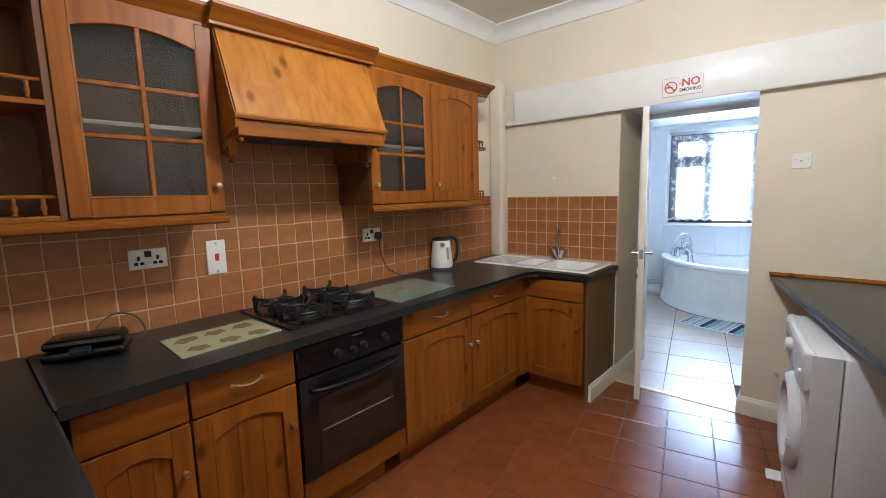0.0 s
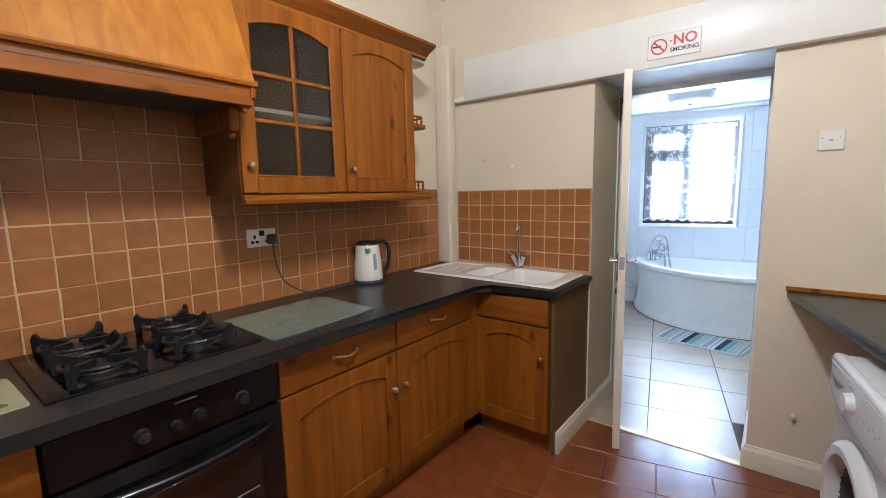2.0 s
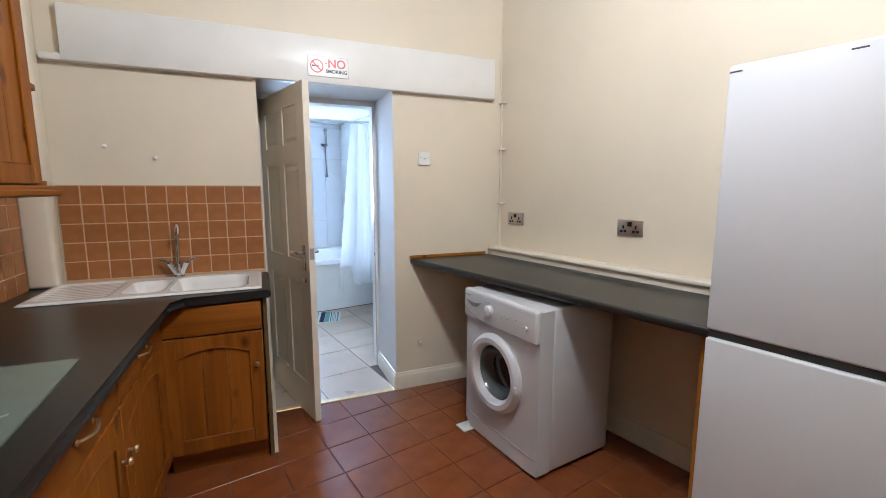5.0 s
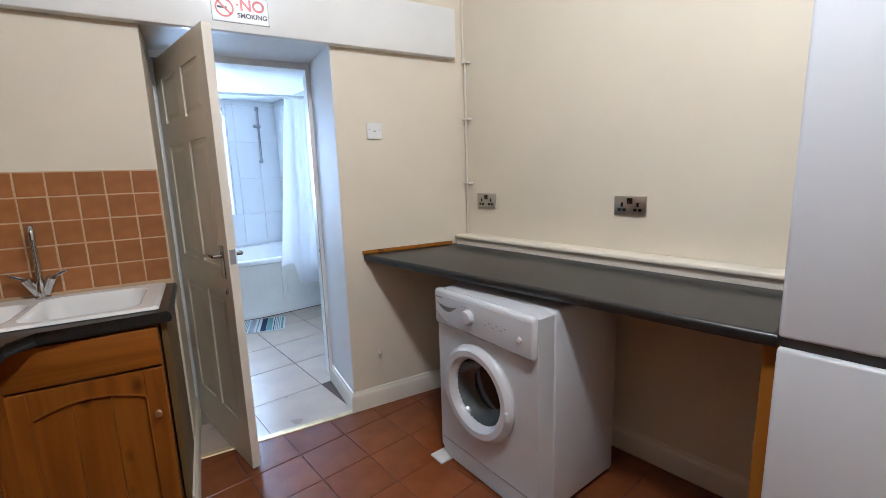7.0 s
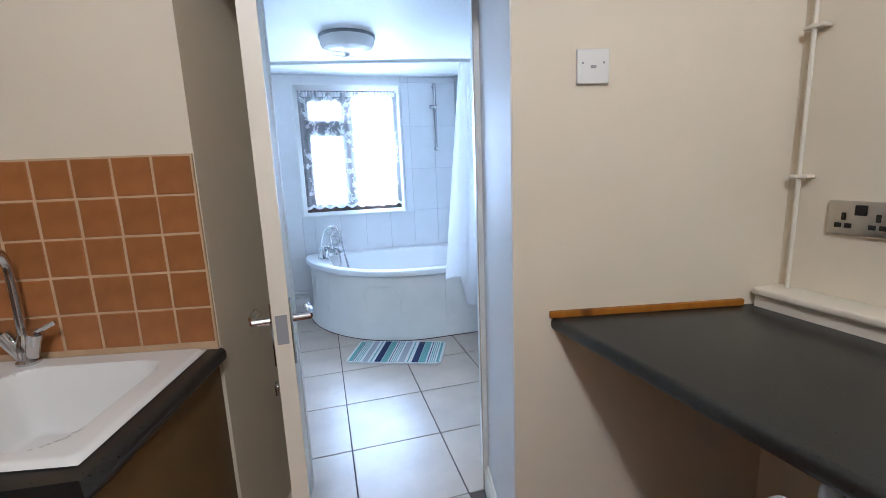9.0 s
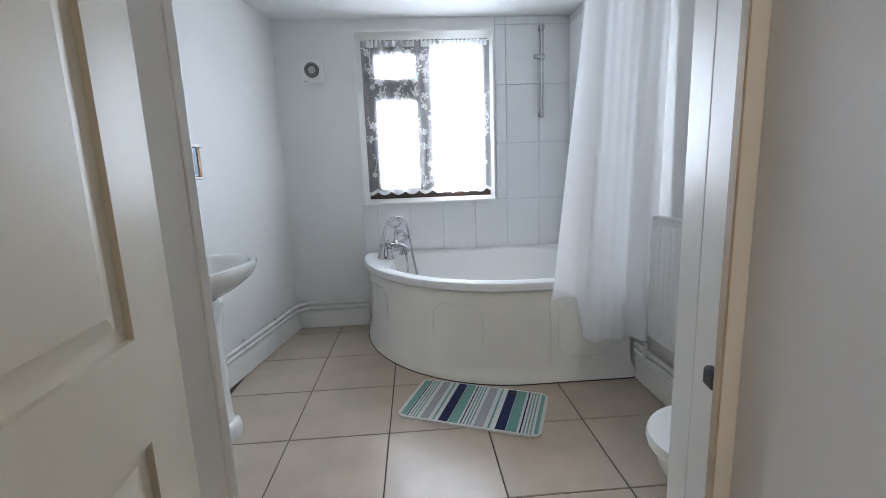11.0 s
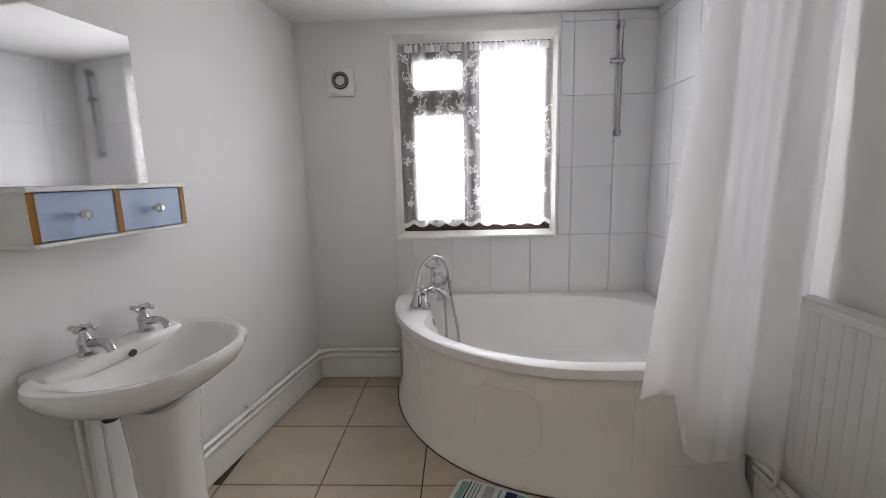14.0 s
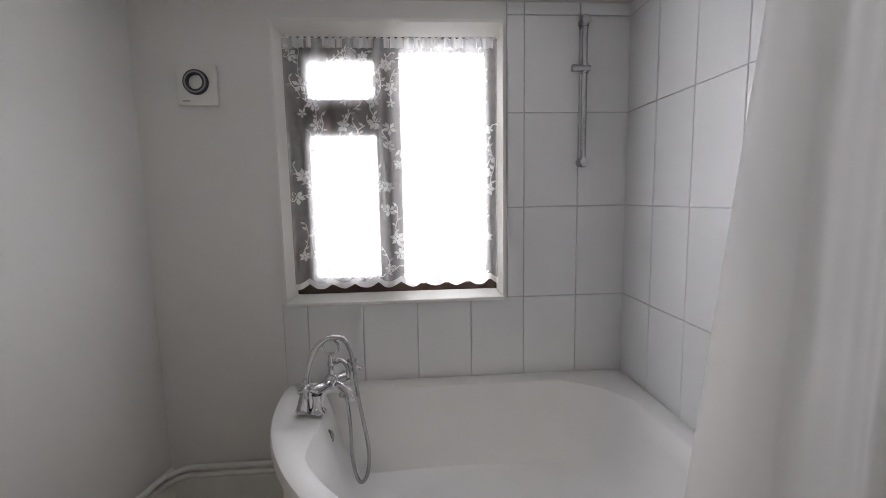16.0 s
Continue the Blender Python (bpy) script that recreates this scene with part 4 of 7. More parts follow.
for q in (-1, 1):
    bm = bmesh.new()
    cyl(bm, (tpx + q * 0.01, tpy, WT + 0.03), (tpx + q * 0.04, tpy - 0.012, WT + 0.095), 0.015, 0.018, 14)
    box(bm, -0.006, 0.006, -0.006, 0.006, 0, 0.055, bevel=0.003, m=Matrix.Translation((tpx + q * 0.04, tpy - 0.012, WT + 0.095)) @ pose(0, 0, 0, 0, q * 65, 0))
    add("lever", bm, M_CHROME, mt, "angled chrome lever")

# worktop by the skew wall
o0 = rw(0)
WE = 0.928          # top of this worktop
f0, f1, f2 = Vector((0.272, YE, 0)), rw(1.735, 0.58), rw(1.735, 0.0)
worktop("worktop", [(o0.x, o0.y), (f0.x, f0.y), (f1.x, f1.y), (f2.x, f2.y)], "charcoal laminate worktop over the washing machine", [(1, 2), (2, 3)], WE)
bm = bmesh.new()
box(bm, 0.266, 0.85, YE - 0.014, YE - 0.0005, WE + 0.0005, WE + 0.02, bevel=0.002)
solid("wooden_strip", bm, M_PINEL, "orange pine edging strip at the worktop end", "trim strip")
bm = bmesh.new()
box(bm, -0.0, 1.735, 0.0005, 0.088, WE + 0.0005, WE + 0.036)
box(bm, -0.0, 1.735, 0.0005, 0.105, WE + 0.037, WE + 0.06, bevel=0.008, seg=3)
bmesh.ops.transform(bm, verts=bm.verts, matrix=R_M)
tagged(new("trim_pipe_boxing", done("trim_pipe_boxing", bm, M_CREAMD, True)), kind="structure")
lg = thing_at("worktop_support", "bare pine upright supporting the worktop end", "support post", rw(1.71, 0.4))
add("post", qbox(1.697, 1.73, 0.12, 0.54, 0.0, 0.887), M_PINEL, lg, "", R_M)
vp = thing_at("heating_pipe", "painted vertical pipe with clips in the corner", "pipe", rw(0.07, 0.02, 0.96))
bm = bmesh.new()
cyl(bm, rw(0.045, 0.028, 0.985), rw(0.045, 0.028, 2.02), 0.0055, n=10)
cyl(bm, rw(0.03, 0.028, 2.0), rw(0.03, 0.028, 2.45), 0.0055, n=10)
add("pipe", bm, M_CREAMD, vp)
for z in (1.30, 1.68, 2.0):
    bm = bmesh.new()
    box(bm, 0.02, 0.07, 0.002, 0.037, z - 0.005, z + 0.005, bevel=0.002)
    add("clip", bm, M_CREAMD, vp, "", R_M)


def sn(s, z, o=0.002):
    """Frame (out, along, up) on the skew wall."""
    return R_M @ Matrix(((0, 1, 0, s), (1, 0, 0, o), (0, 0, 1, z), (0, 0, 0, 1)))


socket("wall_socket", sn(0.187, 1.196), "brushed steel double socket with dark switches", M_BRUSHED)
socket("wall_socket", sn(1.06, 1.196), "brushed steel double socket above the worktop", M_BRUSHED)
sw = thing_at("wall_switch", "white pull switch plate beside the doorway", "wall switch", (0.378, YE, 1.60))
add("plate", qbox(0.334, 0.420, YE - 0.010, YE - 0.0005, 1.561, 1.647, bevel=0.002), M_PLASTIC, sw)
add("screw", qbox(0.346, 0.351, YE - 0.0112, YE - 0.0095, 1.61, 1.615), M_GREY, sw)
add("screw", qbox(0.403, 0.408, YE - 0.0112, YE - 0.0095, 1.61, 1.615), M_GREY, sw)
# the plate's shadow line, put in as a grey strip
add("rocker", qbox(0.370, 0.384, YE - 0.013, YE - 0.0095, 1.60, 1.606), M_GREY, sw, "thin grey strip of painted shade")

# washing machine
WM = Matrix(((0.140, 0.990, 0, 0.402), (-0.990, 0.140, 0, 2.815), (0, 0, 1, 0), (0, 0, 0, 1)))  # across, deep, up
wm = thing_at("washing_machine", "white front loading washing machine under the worktop", "washing machine", WM @ Vector((0.3, 0.25, 0)))
bm = bmesh.new()
box(bm, 0, 0.60, 0.10, 0.53, 0.012, 0.852, bevel=0.018, seg=3)
add("body", bm, M_APPL, wm, "", WM)
bm = bmesh.new()
hole = [(0.285 + 0.16 * math.cos(2 * math.pi * k / 48), 0.43 + 0.16 * math.sin(2 * math.pi * k / 48)) for k in range(48)]


def to_edge(a, z):
    """The border point seen from the hole's middle through (a, z)."""
    da, dz = a - 0.285, z - 0.43
    k = min(((0.60 if da > 0 else 0.0) - 0.285) / da if abs(da) > 1e-6 else 9, ((0.852 if dz > 0 else 0.012) - 0.43) / dz if abs(dz) > 1e-6 else 9)
    return 0.285 + da * k, 0.43 + dz * k


inner = [(bm.verts.new((a, 0.012, z)), bm.verts.new((a, 0.10, z))) for a, z in hole]
outer = [(bm.verts.new((*to_edge(a, z)[:1], 0.012, to_edge(a, z)[1])), bm.verts.new((to_edge(a, z)[0], 0.10, to_edge(a, z)[1]))) for a, z in hole]
for k in range(48):
    j = (k + 1) % 48
    bm.faces.new((inner[k][0], inner[j][0], outer[j][0], outer[k][0]))
    bm.faces.new((inner[k][0], inner[k][1], inner[j][1], inner[j][0]))
    bm.faces.new((outer[k][0], outer[j][0], outer[j][1], outer[k][1]))
add("front_panel", bm, M_APPL, wm, "", WM)
bm = bmesh.new()
box(bm, 0.003, 0.597, -0.012, 0.03, 0.685, 0.85, bevel=0.016, seg=3)
cp = add("control_panel", bm, M_APPL, wm, "", WM)
bm = bmesh.new()
lathe(bm, [(0.032, 0), (0.030, 0.012), (0.026, 0.022), (0.0, 0.025)], n=24, m=WM @ Matrix.Translation((0.245, -0.012, 0.768)) @ pose(0, 0, 0, 90, 0, 0))
add("dial", bm, M_APPL, cp, "round white programme dial")
bm = bmesh.new()
n = 14
arc = [0.025 + 0.145 * k / n for k in range(n + 1)]
up_ = [bm.verts.new((a, -0.0134, 0.792 - 0.012 * math.sin(math.pi * k / n))) for k, a in enumerate(arc)]
dn_ = [bm.verts.new((a, -0.0134, 0.7915 - 0.034 * math.sin(math.pi * k / n))) for k, a in enumerate(arc)]
for k in range(n):
    bm.faces.new((up_[k], up_[k + 1], dn_[k + 1], dn_[k]))
bmesh.ops.solidify(bm, geom=bm.faces[:], thickness=0.002)
add("drawer_grip", bm, M_GREY, cp, "grey crescent drawer grip", WM)
bm = bmesh.new()
tube(bm, smooth_path([(0.006, -0.0120, 0.752), (0.06, -0.0122, 0.722), (0.14, -0.0122, 0.703), (0.24, -0.0122, 0.697), (0.42, -0.0122, 0.694), (0.594, -0.0120, 0.694)], 6), 0.0016, 6)
add("drawer_line", bm, M_GREY, cp, "curved panel joint", WM)
bm = bmesh.new()
tube(bm, smooth_path([(0.006, -0.0122, 0.822), (0.2, -0.0124, 0.828), (0.594, -0.0122, 0.829)], 6), 0.0012, 6)
add("top_crease", bm, M_APPL, cp, "", WM)
for k in range(3):
    add("marking", qbox(0.20 + 0.016 * k, 0.210 + 0.016 * k, -0.0128, -0.0118, 0.805, 0.809), M_GREY, cp, "", WM)
add("badge", qbox(0.02, 0.065, -0.0128, -0.0118, 0.812, 0.818), M_GREY, cp, "small grey maker's bar", WM)
bm = bmesh.new()
lathe(bm, [(0.011, 0), (0.010, 0.006), (0, 0.007)], n=16, m=WM @ Matrix.Translation((0.53, -0.012, 0.752)) @ pose(0, 0, 0, 90, 0, 0))
add("button", bm, M_PLASTIC, cp, "small round button")
for k in range(6):
    add("marking", qbox(0.34 + 0.022 * k, 0.351 + 0.022 * k, -0.0125, -0.0118, 0.758 + 0.012 * (k % 2), 0.762 + 0.012 * (k % 2)), M_GREY, cp, "", WM)
M_BOWL = mat("blue_grey_door_glass", (0.07, 0.085, 0.09), 0.1, vary=0.1, scale=6, coat=0.5)
dc = WM @ Matrix.Translation((0.278, 0.012, 0.436)) @ pose(0, 0, 0, 90, 0, 0)
bm = bmesh.new()
lathe(bm, [(0.158, 0.020), (0.158, 0.0), (0.208, 0.0), (0.212, 0.012), (0.206, 0.028), (0.19, 0.04), (0.165, 0.038), (0.150, 0.024), (0.145, 0.0), (0.158, 0.02)], n=48)
rg = add("door_ring", bm, M_APPL, wm, "white round door ring", dc)
bm = bmesh.new()
lathe(bm, [(0.150, 0.018), (0.145, 0.0), (0.128, -0.03), (0.112, -0.045), (0.095, -0.055), (0.095, -0.058), (0.115, -0.049), (0.131, -0.033), (0.150, 0.0), (0.150, 0.018)], n=40)
add("door_bowl", bm, M_BOWL, rg, "grey glazed door bowl rim", dc)
bm = bmesh.new()
lathe(bm, [(0.098, -0.056), (0.09, -0.058), (0.0, -0.06)], n=32)
add("drum", bm, M_OVENGLASS, rg, "dark drum", dc)
bm = bmesh.new()
box(bm, 0.465, 0.482, -0.034, -0.010, 0.40, 0.44, bevel=0.005, seg=2)
add("door_catch", bm, M_APPL, rg, "", WM)
for a in (0.06, 0.54):
    bm = bmesh.new()
    cyl(bm, (a, 0.05, 0), (a, 0.05, 0.02), 0.022, n=14)
    cyl(bm, (a, 0.44, 0), (a, 0.44, 0.02), 0.022, n=14)
    add("foot", bm, M_RUBBER, wm, "", WM)
bm = bmesh.new()
box(bm, -0.02, 0.07, -0.05, 0.06, 0.0005, 0.010, bevel=0.003)
box(bm, 0.03, 0.06, -0.02, 0.05, 0.010, 0.012)
bmesh.ops.transform(bm, verts=bm.verts, matrix=WM)
solid("levelling_wedge", bm, M_PLASTIC, "folded white card beside the machine's foot", "wedge")
bm = bmesh.new()
box(bm, 0.01, 0.59, 0.010, 0.0135, 0.098, 0.101)
add("kick_line", bm, M_GREY, wm, "flap joint", WM)

# fridge freezer
FM = R_M @ Matrix(((1, 0, 0, 1.738), (0, 1, 0, -0.035), (0, 0, 1, 0), (0, 0, 0, 1)))
fr = thing_at("fridge_freezer", "tall white fridge freezer at the end of the worktop", "fridge freezer", FM @ Vector((0.3, 0.3, 0)))
add("body", qbox(0, 0.60, 0.03, 0.585, 0.02, 1.775, bevel=0.006, seg=2), M_APPL, fr, "", FM)
for z0, z1, nm in ((0.06, 0.905, "lower_door"), (0.933, 1.79, "upper_door")):
    d = add(nm, qbox(0, 0.60, 0.592, 0.65, z0, z1, bevel=0.01, seg=3), M_APPL, fr, "", FM)
add("gap", qbox(0.005, 0.595, 0.588, 0.632, 0.905, 0.933), M_RUBBER, fr, "dark gap between the doors", FM)
for a in (0.004, 0.29, 0.545):
    add("hinge_cover", qbox(a, a + 0.035, 0.60, 0.6506, 1.766, 1.7705), M_RUBBER, fr, "", FM)
add("plinth", qbox(0.01, 0.59, 0.56, 0.58, 0.0, 0.06), M_GREY, fr, "", FM)

# no smoking sign
sg = thing_at("no_smoking_sign", "white no smoking sign with red lettering", "sign", (-0.245, 3.371, 2.125))
add("plate", qbox(-0.363, -0.130, 3.3675, 3.3715, 2.060, 2.172, bevel=0.0015), M_PLASTIC, sg, "")
add("outline", qbox(-0.365, -0.128, 3.3695, 3.3717, 2.058, 2.174, bevel=0.001), M_GREY, sg, "thin grey edge")


def ring_sign():
    bm = bmesh.new()
    lathe(bm, [(0.038, 0), (0.038, 0.0012), (0.031, 0.0012), (0.031, 0), (0.038, 0)], n=40)
    box(bm, -0.034, 0.034, -0.004, 0.004, 0, 0.0012, m=pose(0, 0, 0, 0, 0, -45))
    bmesh.ops.transform(bm, verts=bm.verts, matrix=Matrix.Translation((-0.312, 3.3673, 2.116)) @ pose(0, 0, 0, 90, 0, 0))
    return bm


add("red_ring", ring_sign(), M_RED, sg, "red ring with a bar")
bm = bmesh.new()
box(bm, -0.340, -0.302, 3.3662, 3.3674, 2.113, 2.121)
add("cigarette", bm, M_RUBBER, sg, "black cigarette shape")


def letters(text, size, x, z, material, parent, bold=0.0):
    cu = bpy.data.curves.new("lettering", "FONT")
    cu.body, cu.size, cu.extrude, cu.offset = text, size, 0.0005, bold
    tmp = bpy.data.objects.new("lettering", cu)
    scene.collection.objects.link(tmp)
    me = bpy.data.meshes.new_from_object(tmp.evaluated_get(bpy.context.evaluated_depsgraph_get()))
    bpy.data.objects.remove(tmp)
    bm = bmesh.new()
    bm.from_mesh(me)
    bpy.data.meshes.remove(me)
    add("lettering", bm, material, parent, "", Matrix.Translation((x, 3.3668, z)) @ pose(0, 0, 0, 90, 0, 0), smooth=False)


letters("NO", 0.066, -0.250, 2.114, M_RED, sg, 0.0016)
letters("SMOKING", 0.028, -0.262, 2.082, M_RUBBER, sg, 0.0006)
bm = bmesh.new()
box(bm, -0.264, -0.253, 3.3662, 3.3674, 2.131, 2.137)
add("dash", bm, M_RED, sg)

# door, frame, skirting, threshold
HX, HY, DA = RX0 + 0.032, 3.92, 16.0
DW = 0.775
DM = Matrix.Translation((HX, HY, 0)) @ pose(0, 0, 0, 0, 0, DA) @ Matrix(((0, 1, 0, 0), (-1, 0, 0, 0), (0, 0, 1, 0), (0, 0, 0, 1)))  # along the leaf, to the room side, up
dr = thing_at("door", "cream six panel door standing open into kitchen", "door", (HX, HY, 0.0))
bm = bmesh.new()
T = 0.018
pan = [(0.105, 0.345, 1.66, 1.88), (0.43, 0.67, 1.66, 1.88), (0.105, 0.345, 0.98, 1.55), (0.43, 0.67, 0.98, 1.55), (0.105, 0.345, 0.22, 0.84), (0.43, 0.67, 0.22, 0.84)]
xs = [0, 0.105, 0.345, 0.43, 0.67, DW]
zs = [0.012, 0.22, 0.84, 0.98, 1.55, 1.66, 1.88, 1.988]
for i in range(5):
    for j in range(7):
        if i in (1, 3) and j in (1, 3, 5):
            continue
        box(bm, xs[i], xs[i + 1], -T, T, zs[j], zs[j + 1])
bmesh.ops.remove_doubles(bm, verts=bm.verts, dist=1e-5)
add("leaf", bm, M_CREAMD, dr, "", DM, smooth=False)
for a0, a1, z0, z1 in pan:
    bm = bmesh.new()
    box(bm, a0, a1, -T + 0.009, T - 0.009, z0, z1)
    for s in (-1, 1):
        y0, y1 = s * (T - 0.009), s * (T - 0.003)
        lo = [(a0 + 0.018, z0 + 0.018), (a1 - 0.018, z0 + 0.018), (a1 - 0.018, z1 - 0.018), (a0 + 0.018, z1 - 0.018)]
        hi = [(a0 + 0.04, z0 + 0.04), (a1 - 0.04, z0 + 0.04), (a1 - 0.04, z1 - 0.04), (a0 + 0.04, z1 - 0.04)]
        L = [bm.verts.new((a, y0, z)) for a, z in lo]
        H = [bm.verts.new((a, y1, z)) for a, z in hi]
        bm.faces.new(H)
        for k in range(4):
            bm.faces.new((L[k], L[(k + 1) % 4], H[(k + 1) % 4], H[k]))
    add("panel", bm, M_CREAMD, dr, "", DM, smooth=False)
for s in (-1, 1):
    bm = bmesh.new()
    box(bm, DW - 0.085, DW - 0.045, s * T, s * (T + 0.006), 0.93, 1.08, bevel=0.003)
    cyl(bm, (DW - 0.065, s * (T + 0.004), 1.035), (DW - 0.065, s * (T + 0.045), 1.035), 0.009, n=12)
    tube(bm, smooth_path([(DW - 0.065, s * (T + 0.042), 1.035), (DW - 0.10, s * (T + 0.046), 1.038), (DW - 0.165, s * (T + 0.042), 1.03)], 5), 0.0085, 10)
    ball(bm, (DW - 0.165, s * (T + 0.042), 1.03), 0.010, n=10)
    add("door_handle", bm, M_CHROME, dr, "worn chrome lever handle on a plate", DM)
add("latch_plate", qbox(DW, DW + 0.0015, -0.012, 0.012, 1.0, 1.065), M_GREY, dr, "dark latch plate", DM)
add("bolt", qbox(DW - 0.07, DW - 0.04, -T - 0.012, -T, 0.86, 0.89, bevel=0.004), M_CHROME, dr, "small chrome bolt", DM)

bm = bmesh.new()
box(bm, RX0, RX0 + 0.008, FY, 3.9285, 0, 2.0)
box(bm, RX0, RX0 + 0.045, 3.9285, 3.993, 0, 2.0)
box(bm, RX0 - 0.02, RX0 + 0.048, 3.9931, BY + 0.033, 0, 2.0, bevel=0.004, seg=2)
box(bm, RX1 - 0.024, RX1, FY, FY + 0.014, 0, 2.0, bevel=0.002)
box(bm, RX1 - 0.006, RX1, FY + 0.0141, BY + 0.012, 0, 2.0)
box(bm, RX1 - 0.006, RX1 + 0.055, BY + 0.0121, BY + 0.085, 0, 2.0, bevel=0.004, seg=2)
box(bm, RX0, RX1, FY, BY + 0.0155, 2.0, RZ)
structure("door_frame", bm, M_WHITE)
# thin beige strip down the frame's front corner
bm = bmesh.new()
box(bm, RX1 - 0.026, RX1 - 0.0235, FY - 0.0015, FY + 0.0135, 0.0, 2.0)
structure("trim_beige_edge", bm, M_BEIGEW)
kp = thing_at("strike_plate", "dull steel strike plate on the door frame", "strike plate", (RX1 - 0.035, FY + 0.03, 1.03))
add("plate", qbox(RX1 - 0.0082, RX1 - 0.0062, FY + 0.022, FY + 0.038, 0.995, 1.03), M_GREY, kp)
add("keep", qbox(RX1 - 0.020, RX1 - 0.0065, FY + 0.032, FY + 0.056, 0.882, 0.908, bevel=0.003), M_RUBBER, kp, "dark bolt keep")

# daylight on the recess's right side and top, put in as thin white sheets
bm = bmesh.new()
box(bm, RX1 - 0.004, RX1 + 0.001, YE + 0.003, FY - 0.001, 0.0, RZ)
box(bm, RX0 + 0.004, RX1 - 0.004, YE + 0.003, FY - 0.001, RZ - 0.004, RZ + 0.001)
structure("trim_recess_daylight", bm, M_BWALL)
sprof = [(0.0, 0.0), (0.018, 0.0), (0.018, 0.088), (0.014, 0.099), (0.009, 0.104), (0.007, 0.116), (0.0, 0.12)]
bm = bmesh.new()
e = rw(0)
f = rw(R_END - 0.1)
sweep(bm, sprof, [(RX1 - 0.0045, FY - 0.001, 0), (RX1 - 0.0045, YE, 0), (e.x, e.y, 0), (f.x, f.y, 0)])
structure("baseboard_kitchen", bm, M_CREAMD, True)
bm = bmesh.new()
sweep(bm, sprof, [(-0.657, 2.957, 0), (-0.650, FY - 0.001, 0)])
structure("baseboard_recess", bm, M_CREAMD, True)
bm = bmesh.new()
box(bm, RX0 + 0.004, RX1 - 0.02, YE - 0.02, YE + 0.018, -0.003, 0.006, bevel=0.003)
structure("trim_threshold", bm, M_YELLOW)
# plaster chase in the corner by the sink
bm = bmesh.new()
box(bm, XW + 0.0005, XW + 0.125, 3.335, YE - 0.0005, WT + 0.001, 2.4, bevel=0.02, seg=3)
structure("trim_corner_chase", bm, M_CREAM, True)
bm = bmesh.new()
cyl(bm, (0.335, YE, 0.325), (0.335, YE - 0.02, 0.325), 0.011, 0.009, 12)
cyl(bm, (0.335, YE - 0.02, 0.325), (0.335, YE - 0.03, 0.325), 0.006, n=10)
solid("pipe_stub", bm, M_CREAMD, "painted capped pipe stub on the wall", "pipe stub")
for x, z in ((-1.388, 1.62), (-1.168, 1.566)):
    bm = bmesh.new()
    ball(bm, (x, YE - 0.006, z), 0.011, sy=0.8, n=10)
    solid("wall_hook", bm, M_PLASTIC, "small white plastic plug in the wall", "wall plug")


# ceiling lamp of the kitchen, above the walk
cl = thing_at("ceiling_light", "round white ceiling light in the kitchen", "ceiling light", (*LAMP, KC))
bm = bmesh.new()
lathe(bm, [(0.17, 0), (0.17, -0.012), (0.15, -0.018)], (*LAMP, KC), 32)
add("rim", bm, M_PLASTIC, cl)
bm = bmesh.new()
lathe(bm, [(0.15, -0.018), (0.148, -0.03), (0.12, -0.045), (0, -0.05)], (*LAMP, KC), 32)
add("diffuser", bm, glow("lit_diffuser", (1.0, 0.82, 0.6), 3.0), cl, "glowing diffuser")

BEFORE = set(scene.objects)
BATHROOM = [floor_b, bath_ceiling, lamp_w] + bath_walls

# ---- bathroom things ----
# corner bath
def bath_outline(n=26):
    """Counter-clockwise plan of the bath in the bathroom's frame."""
    pts = [(-0.006, -0.006), (-0.25, -0.006), (-0.8, -0.006), (-1.56, -0.006), (-1.59, -0.03), (-1.60, -0.08)]
    pts += [(-0.62 - 0.98 * math.cos(t), -0.1 - 1.06 * math.sin(t)) for t in [math.pi / 2 * k / n for k in range(1, n + 1)]]
    pts += [(-0.45, -1.16), (-0.25, -1.16), (-0.05, -1.16), (-0.006, -1.15), (-0.006, -0.7), (-0.006, -0.25)]
    return pts


def offset(pts, d):
    """Move a closed outline inwards by d."""
    out = []
    n = len(pts)
    for i in range(n):
        a, b, c = Vector(pts[i - 1]), Vector(pts[i]), Vector(pts[(i + 1) % n])
        n1 = Vector((-(b - a).y, (b - a).x)).normalized()
        n2 = Vector((-(c - b).y, (c - b).x)).normalized()
        m = (n1 + n2).normalized()
        m = m / max(m.dot(n1), 0.5)
        p = b + m * d
        out.append((p.x, p.y))
    return out


OUT = bath_outline()
bt = thing_at("corner_bath", "white corner bath with a curved moulded panel", "bath", bp(-0.7, -0.6))
bm = bmesh.new()
INN = [(x + 0.11 * max(0.0, min(1, (-x - 1.15) / 0.3)) * max(0.0, min(1, (y + 0.62) / 0.25)), y - 0.03 * max(0.0, min(1, (-x - 1.2) / 0.2)) * (y > -0.2)) for x, y in offset(OUT, 0.085)]
INN[0], INN[1], INN[-1] = (-0.19, -0.19), (-0.33, -0.10), (-0.10, -0.33)
cx, cy = -0.72, -0.52


def shrink(pts, k, dx=0, dy=0):
    return [(cx + (x - cx) * k + dx, cy + (y - cy) * k + dy) for x, y in pts]


